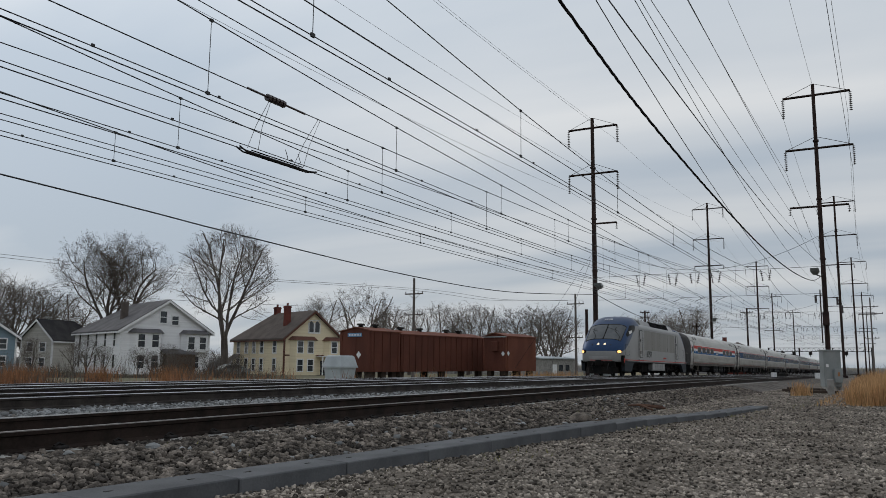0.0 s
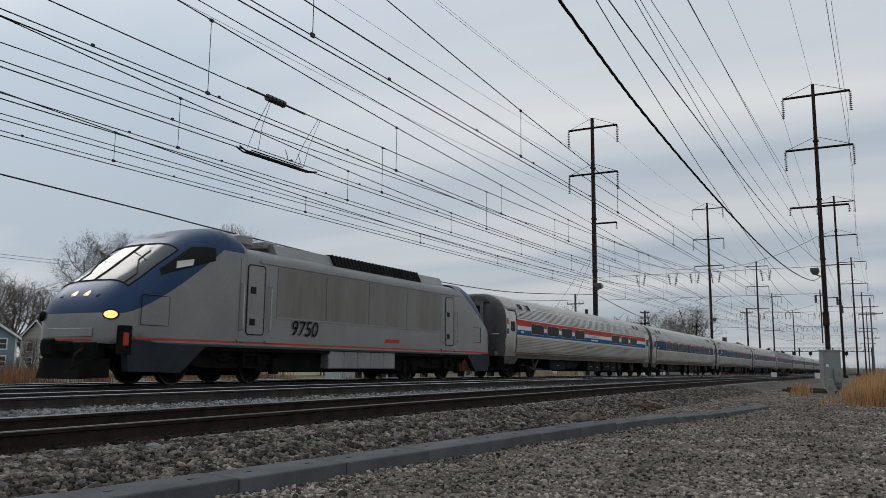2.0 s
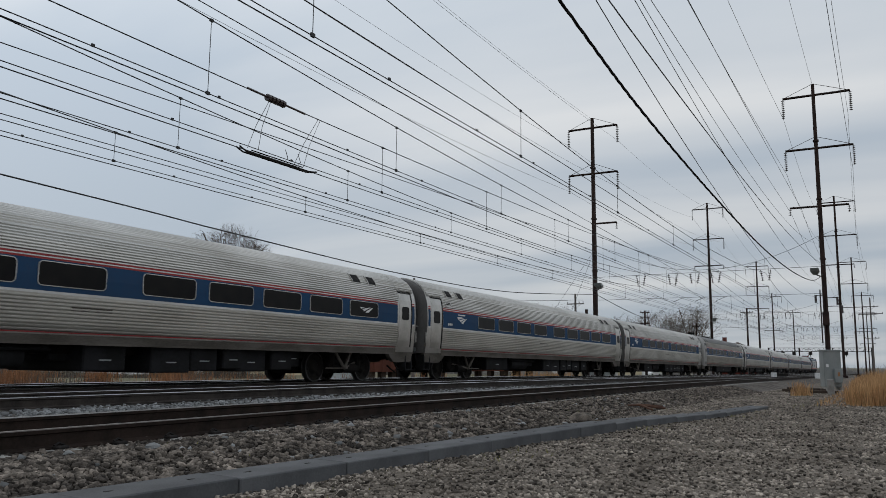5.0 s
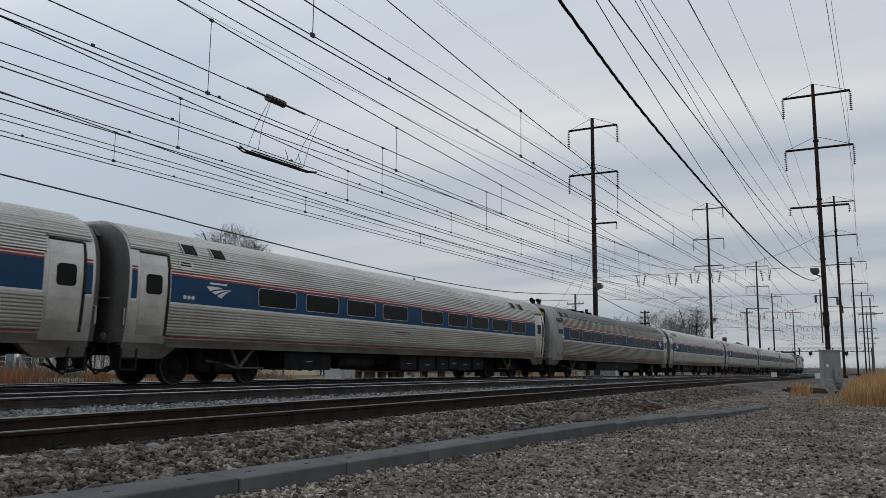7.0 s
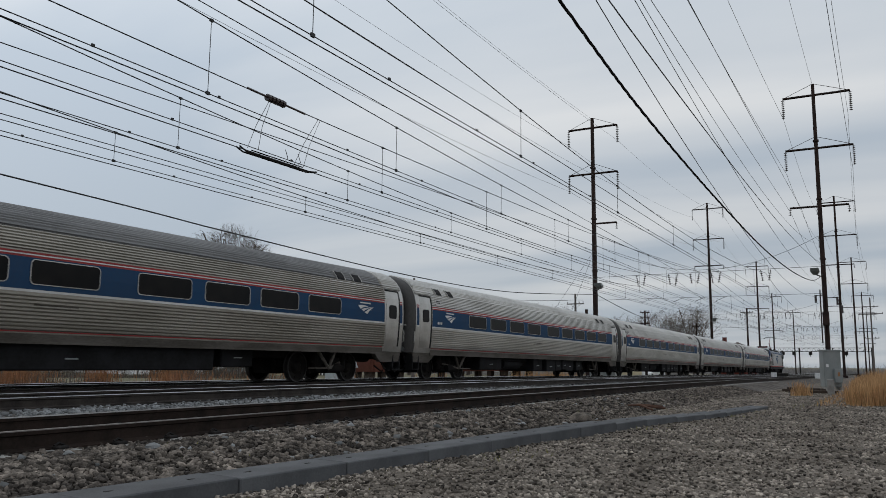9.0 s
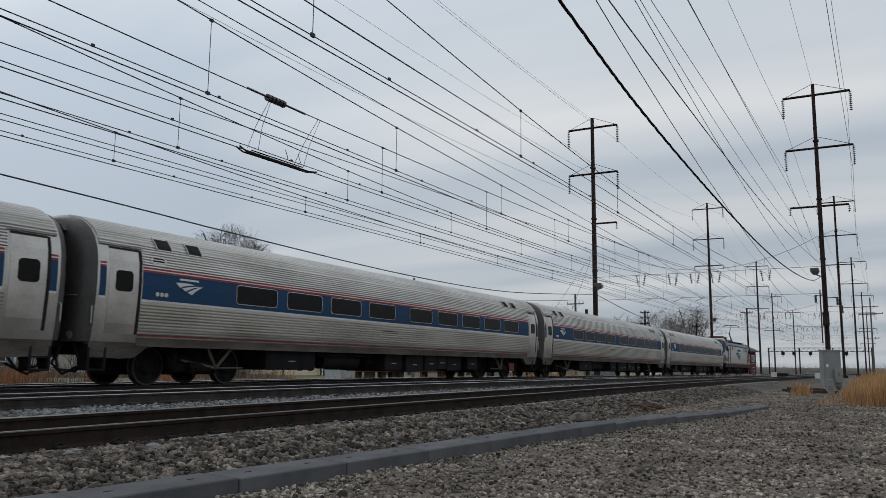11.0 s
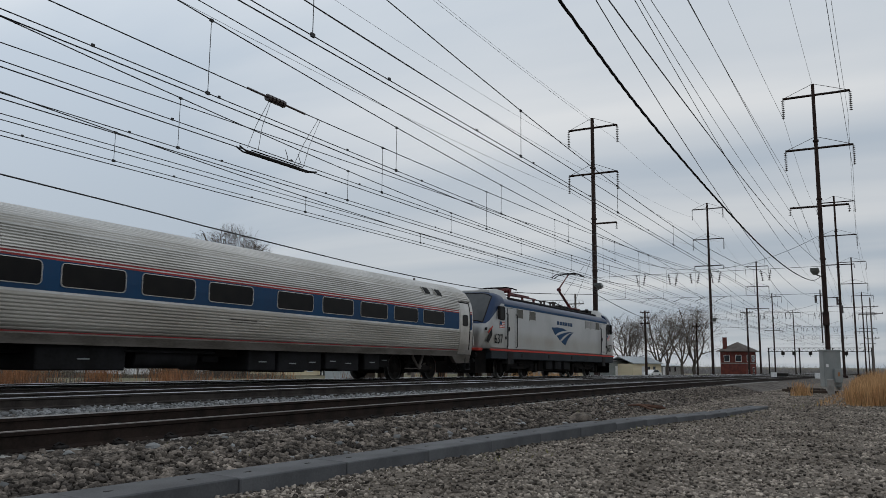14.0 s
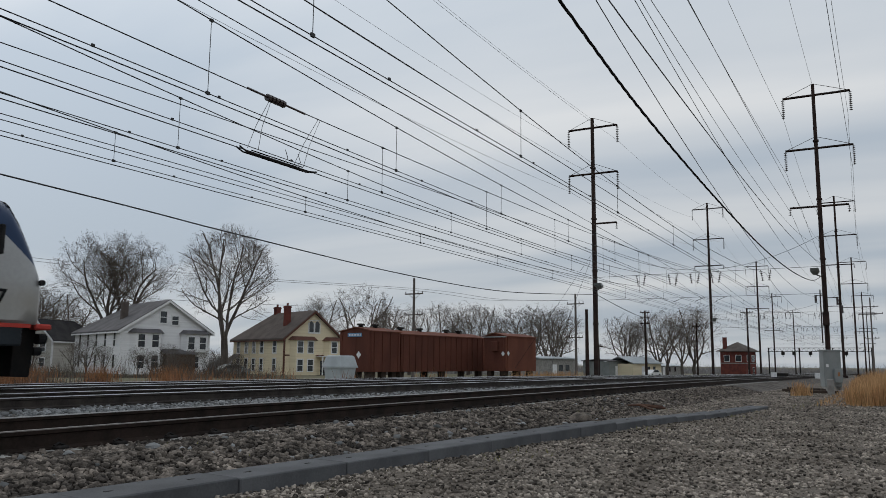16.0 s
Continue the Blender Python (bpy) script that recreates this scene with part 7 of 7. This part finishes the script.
def make_rear_loco():
    th = thing("locomotive", "pale grey electric locomotive with blue roof edge and raised red pantograph", "locomotive")
    paint = paint_two("grey_and_blue_paint", (0.40, 0.405, 0.405), (0.014, 0.034, 0.085), [(2.35, [(0.95, 0.6, 0.8, 1.0)]), (2.35, [(0.95, 19.0, -0.8, 1.0)])])
    road_dirt(paint, (0.24, 0.215, 0.165), 1.25, 1.75, 2.25)
    B = 1.28
    mid = [(2.2, 1.49, B, 3.30, 3.66, 0.45), (17.4, 1.49, B, 3.30, 3.66, 0.45)]
    part("body", hull(mid, lambda i, k: False), [paint, M_GLASS], th, "flat pale grey body sides", True)
    # raked cabs at both ends
    prof = ((2.2, 1.49, 3.30, 3.82), (1.7, 1.49, 3.26, 3.86), (1.3, 1.485, 3.10, 3.74), (1.05, 1.47, 2.80, 3.40), (0.8, 1.44, 2.45, 2.95), (0.58, 1.38, 2.12, 2.50), (0.45, 1.25, 1.95, 2.25), (0.36, 1.05, 1.75, 2.05), (0.33, 0.8, 1.6, 1.9))
    for e in (0, 1):
        st = [((x if e == 0 else 19.6 - x), w, B, s, t, 0.42) for x, w, s, t in prof]
        part("cab", hull(st, lambda i, k: 2 <= i <= 4 and 9 <= k <= 16), [paint, M_SCREEN], th, "raked grey cab with dark windscreen", True)
        rr = [hull_ring(*v) for v in st]
        seal = G().tube([rr[i][9] for i in range(2, 6)], 0.025, 5).tube([rr[i][17] for i in range(2, 6)], 0.025, 5).tube([rr[i][13] for i in range(2, 6)], 0.028, 5)
        part("windscreen_seal", seal.tube([rr[2][k] for k in range(9, 18)], 0.025, 5).tube([rr[5][k] for k in range(9, 18)], 0.025, 5), M_RUBBER, th)
        q = (lambda x: x) if e == 0 else (lambda x: 19.6 - x)
        if e == 0:
            part("black_flash", patch(G(), [(0.42, 1.62), (0.98, 2.16), (0.98, 1.85), (0.60, 1.52)], 0.004, lambda z: 1.47), M_RUBBER, th)
            part("red_flash", patch(G(), [(0.55, 1.98), (1.02, 2.27), (1.02, 2.21), (0.58, 1.92)], 0.006, lambda z: 1.48), M_RED, th)
        for y in (-0.6, 0.35):
            part("wiper", G().tube([(q(0.56), y, 2.42), (q(0.84), y + 0.25, 2.95), (q(1.05), y + 0.35, 3.36)], 0.025, 5), M_RUBBER, th)
        part("headlight", G().tube([(q(0.30), -0.75, 1.55), (q(0.42), -0.75, 1.55)], 0.12, 10), M_STEEL, th)
        part("headlight", G().tube([(q(0.30), 0.75, 1.55), (q(0.42), 0.75, 1.55)], 0.12, 10), M_STEEL, th)
        part("camera_dome", G().tube([(q(0.52), -1.36, 2.12), (q(0.52), -1.43, 2.12)], 0.06, 10), M_RUBBER, th)
        # cab side window, door, rails, number, flag
        wx0, wx1 = sorted((q(1.68), q(2.22)))
        w = part("side_window", patch(G(), round_rect(wx0, wx1, 2.60, 3.14, 0.1), 0.004, flat), M_GLASS, th)
        part("window_frame", ring_frame(G(), wx0, wx1, 2.60, 3.14, 0.04, 0.1, 0.014, flat), M_RUBBER, w)
        part("mirror", G().box(min(q(1.5), q(1.6)), max(q(1.5), q(1.6)), -1.62, -1.5, 2.58, 3.16, 0.02), M_RUBBER, th)
        dx0, dx1 = sorted((q(2.55), q(3.35)))
        d = part("door", strip(G(), dx0, dx1, 1.32, 3.14, 0.004, flat, -1, 1), M_LOCOGREY, th)
        part("door_gap", ring_frame(G(), dx0, dx1, 1.32, 3.14, 0.012, 0.03, 0.004, flat), M_SKIRT, d)
        part("door_handle", G().box(dx0 + 0.1, dx0 + 0.18, -1.54, -1.5, 2.1, 2.3, 0.01), M_RUBBER, d)
        for gx in (q(2.45), q(3.5)):
            part("grab_rail", G().tube([(gx, -1.49, 1.38), (gx, -1.56, 1.42), (gx, -1.56, 2.85), (gx, -1.49, 2.9)], 0.024, 6), M_RUBBER, th)
        fx = wx0 + 0.02
        fl = part("flag", strip(G(), fx, fx + 0.5, 2.20, 2.50, 0.004, flat, -1, 1), M_WHITE, th, "small flag decal with red stripes")
        for k in range(4):
            part("stripe", strip(G(), fx, fx + 0.5, 2.21 + k * 0.08, 2.25 + k * 0.08, 0.006, flat, -1, 1), M_RED, fl)
        part("canton", strip(G(), fx, fx + 0.22, 2.35, 2.50, 0.008, flat, -1, 1), M_BLUE, fl)
        lettering("number", "637", 0.60, M_INK, th, 1.12 if e == 0 else 19.6 - 2.2, -1.512, 1.52)
        part("round_plate", patch(G(), round_rect(*sorted((q(2.30), q(2.44))), 1.72, 1.86, 0.05), 0.006, flat), M_RUBBER, th)
        part("step_well", G().box(min(q(2.6), q(3.2)), max(q(2.6), q(3.2)), -1.50, -1.2, 0.62, 1.18, 0.01), M_RUBBER, th)
        part("pilot", G().loft([[(q(0.9), -1.2, 0.25), (q(0.9), 1.2, 0.25), (q(0.9), 1.2, 1.25), (q(0.9), -1.2, 1.25)], [(q(0.35), -0.95, 0.22), (q(0.35), 0.95, 0.22), (q(0.30), 1.0, 1.2), (q(0.30), -1.0, 1.2)]]), M_UNDER, th)
        part("bumper", G().box(min(q(0.12), q(0.5)), max(q(0.12), q(0.5)), -1.25, 1.25, 1.18, 1.30, 0.03), M_RED, th, "red buffer beam")
        part("coupler", G().box(min(q(-0.25), q(0.4)), max(q(-0.25), q(0.4)), -0.16, 0.16, 0.7, 1.0, 0.04), M_UNDER, th)
        part("tail_lamp", G().tube([(q(0.28), -1.0, 1.0), (q(0.10), -1.0, 1.0)], 0.11, 10).tube([(q(0.28), -0.9, 0.75), (q(0.12), -0.9, 0.75)], 0.09, 8), M_BOX, th)
        part("roof_hood", G().loft([[(q(x), -y, z) for y, z in ((1.25, 3.5), (1.0, t), (-1.0, t), (-1.25, 3.5))] for x, t in ((1.6, 3.90), (2.4, 4.02), (3.2, 3.98), (3.55, 3.66))]), M_LOCOGREY, th, "pale roof hood")
    # belts
    part("roof_stripe", strip(G(), 2.2, 17.4, 3.20, 3.30, 0.006, flat, -1, 1), M_BLUE, th, "blue line below the roof")
    part("red_line", strip(G(), 0.75, 18.85, 1.20, 1.28, 0.012, lambda z: 1.48, -1, 1), M_RED, th)
    part("lower_skirt", G().box(0.9, 18.7, -1.475, 1.475, 0.84, 1.24, 0.03), M_SKIRT, th, "slate grey lower skirt")
    for x in (4.1, 7.6, 11.0, 13.6, 16.4):
        part("skirt_hatch", G().box(x, x + 0.2, -1.49, -1.47, 0.95, 1.12), M_RUBBER, th)
    # filters
    for x0 in (3.58, 5.14, 13.42, 14.30, 15.20):
        z0, z1 = 2.76, 3.16
        p = part("grille", strip(G(), x0, x0 + 0.72, z0, z1, 0.004, flat, -1, 1), M_GRILLE if x0 not in (13.42, 14.30) else M_SILVER, th)
        part("grille_frame", ring_frame(G(), x0, x0 + 0.72, z0, z1, 0.035, 0.02, 0.010, flat), M_LOCOGREY, p)
    emblem(M_BLUE, th, 8.06, 1.68, 3.25, 0.88, flat, 0.006)
    for k in range(6):
        x = 8.85 + k * 0.40
        part("lettering_block", patch(G(), [(x, 2.72), (x + 0.29, 2.72), (x + 0.26, 2.90), (x + 0.03, 2.90)], 0.006, flat), M_BLUE, th)
    part("small_print", patch(G(), [(16.0, 1.42), (16.9, 1.42), (16.9, 1.50), (16.0, 1.50)], 0.005, flat), M_SILVER, th)
    # roof gear, set along the middle of the roof
    mid_roof = pose(0.95, 0, 0)
    part("roof_deck", G().box(3.4, 16.4, -1.15, 1.15, 3.55, 3.72, 0.03), M_BOX, th)
    part("lowered_pantograph", lowered_pantograph(G()), M_PANTO, th, "folded red pantograph", m=mid_roof)
    part("pantograph_head", G().tube([(3.4, -0.9, 4.2), (3.55, -0.6, 4.3), (3.55, 0.6, 4.3), (3.4, 0.9, 4.2)], 0.03, 5).tube([(4.0, -0.9, 4.2), (4.0, -0.6, 4.3), (4.0, 0.6, 4.3), (4.0, 0.9, 4.2)], 0.03, 5), M_UNDER, th, m=mid_roof)
    for x, h in ((8.1, 0.25), (8.6, 0.3), (9.5, 0.28), (9.9, 0.35), (10.1, 0.35), (10.5, 0.2)):
        part("roof_insulator", G().tube([(x, -0.5, 3.68), (x, -0.5, 3.72 + h)], 0.06, 8).tube([(x, -0.5, 3.78), (x, -0.5, 3.84)], 0.11, 10).tube([(x, -0.5, 3.68 + h), (x, -0.5, 3.74 + h)], 0.10, 10), M_CERAMIC, th, m=mid_roof)
    part("busbar", G().tube([(7.3, -0.5, 4.0), (8.1, -0.5, 3.98), (10.1, -0.5, 4.05), (12.9, -0.5, 3.86), (13.8, -0.4, 3.9)], 0.025, 6), M_UNDER, th, m=mid_roof)
    for x in (10.6, 11.1, 11.7):
        part("roof_drum", G().tube([(x, -0.55, 3.82), (x + 0.45, -0.55, 3.82)], 0.15, 10), M_BOX, th, m=mid_roof)
    part("roof_louvre", G().box(15.6, 16.9, -0.9, 0.9, 3.72, 3.95, 0.04), M_BOX, th)
    pan = part("pantograph", G().box(13.2, 14.6, -0.45, 0.45, 3.92, 4.02, 0.02).tube([(13.3, -0.4, 3.65), (13.3, -0.4, 3.95)], 0.07, 8).tube([(14.4, -0.4, 3.65), (14.4, -0.4, 3.95)], 0.07, 8).tube([(13.3, 0.4, 3.65), (13.3, 0.4, 3.95)], 0.07, 8), M_PANTO, th, "raised red pantograph arm", m=mid_roof)
    part("lower_arm", G().tube([(14.1, 0, 4.05), (12.1, 0, 4.98)], 0.075, 8, r2=0.06).tube([(14.1, 0.1, 4.05), (12.3, 0.05, 4.86)], 0.02, 5), M_PANTO, pan)
    part("upper_arm", G().tube([(12.1, 0, 4.98), (13.75, 0, 6.0)], 0.05, 8, r2=0.035).tube([(12.1, 0, 4.98), (12.3, 0, 4.98)], 0.1, 8), M_PANTO, pan)
    hd = G()
    for x in (13.5, 13.95):
        hd.tube([(x, -0.95, 5.86), (x, -0.7, 6.02), (x, -0.45, 6.07), (x, 0.45, 6.07), (x, 0.7, 6.02), (x, 0.95, 5.86)], 0.028, 6)
    for y in (-0.4, 0, 0.4):
        hd.tube([(13.5, y, 6.03), (13.95, y, 6.03)], 0.02, 5)
    part("collector_head", hd, M_UNDER, pan)
    # running gear
    part("centre_tank", G().box(7.0, 11.6, -1.2, 1.2, 0.32, 0.9, 0.05), M_UNDER, th)
    for x in (7.6, 8.9, 10.2):
        part("under_box", G().box(x, x + 0.9, -1.35, -1.0, 0.42, 0.86, 0.03), M_BOX, th)
    for c in (4.65, 14.15):
        bg = part("bogie", shared("loco_bogie", loco_bogie_mesh, M_UNDER), None, th, "dark outside-frame bogie", m=pose(c, 0, 0))
        add_wheels(bg, (-1.4, 1.4), bright=True)
    return th


GAP0, SPEED, PITCH, TRACK_Y = 71.42, 19.64, 25.91, 16.24
random.seed(7)
TRAIN = [(make_lead_loco(), 0.12)]
plain = "stainless fluted passenger car with blue window band and thin red lines"
COACHES = (("wide", WIN_CAFE, None, "stainless fluted cafe car with wide red, white and blue bands", False, False),
           ("narrow", WIN_STD, 21.9, plain, False, False), ("narrow", WIN_STD, 2.75, plain, False, False), ("narrow", WIN_STD, 2.75, plain, False, False),
           ("narrow", WIN_CAB, 22.7, "grimy stainless cab car with black and yellow chevron end", True, True),
           ("narrow", WIN_STD, 2.6, plain, False, False), ("narrow", WIN_STD, 2.6, plain, False, False), ("narrow", WIN_STD, 2.6, plain, False, False), ("narrow", WIN_STD, 2.6, plain, False, False))
for ci, (sch, win, em, lab, is_cab, dark) in enumerate(COACHES):
    car = make_coach(sch, win, em, lab, 20 + ci, is_cab, dark)
    if is_cab:
        cab_end(car)
    TRAIN.append((car, ci * PITCH - 0.08))
TRAIN.append((make_rear_loco(), 9 * PITCH + 0.62))


def motions():
    """The train runs through at a steady pace; every wheelset rolls with it."""
    for ob, off in TRAIN:
        rows = []
        for k in range(33):
            x = GAP0 - SPEED * k * 0.5 + off
            a, b = (x - 17, x - 5.5) if ob is TRAIN[0][0] else (x + 3.9, x + 15 if ob is TRAIN[-1][0] else x + 22)
            slope = (grade(b) - grade(a)) / (b - a)
            rows.append((k * 0.5, pose(x, TRACK_Y, grade(a) - (a - x) * slope, 0, -math.degrees(math.atan(slope)), 0)))
        walk(ob, rows)
    for ob, x, r in WHEELSETS:
        walk(ob, [(k / 30, pose(x, 0, r, 0, -math.degrees(SPEED * k / 30 / r) % 360, 0)) for k in range(481)])


motions()
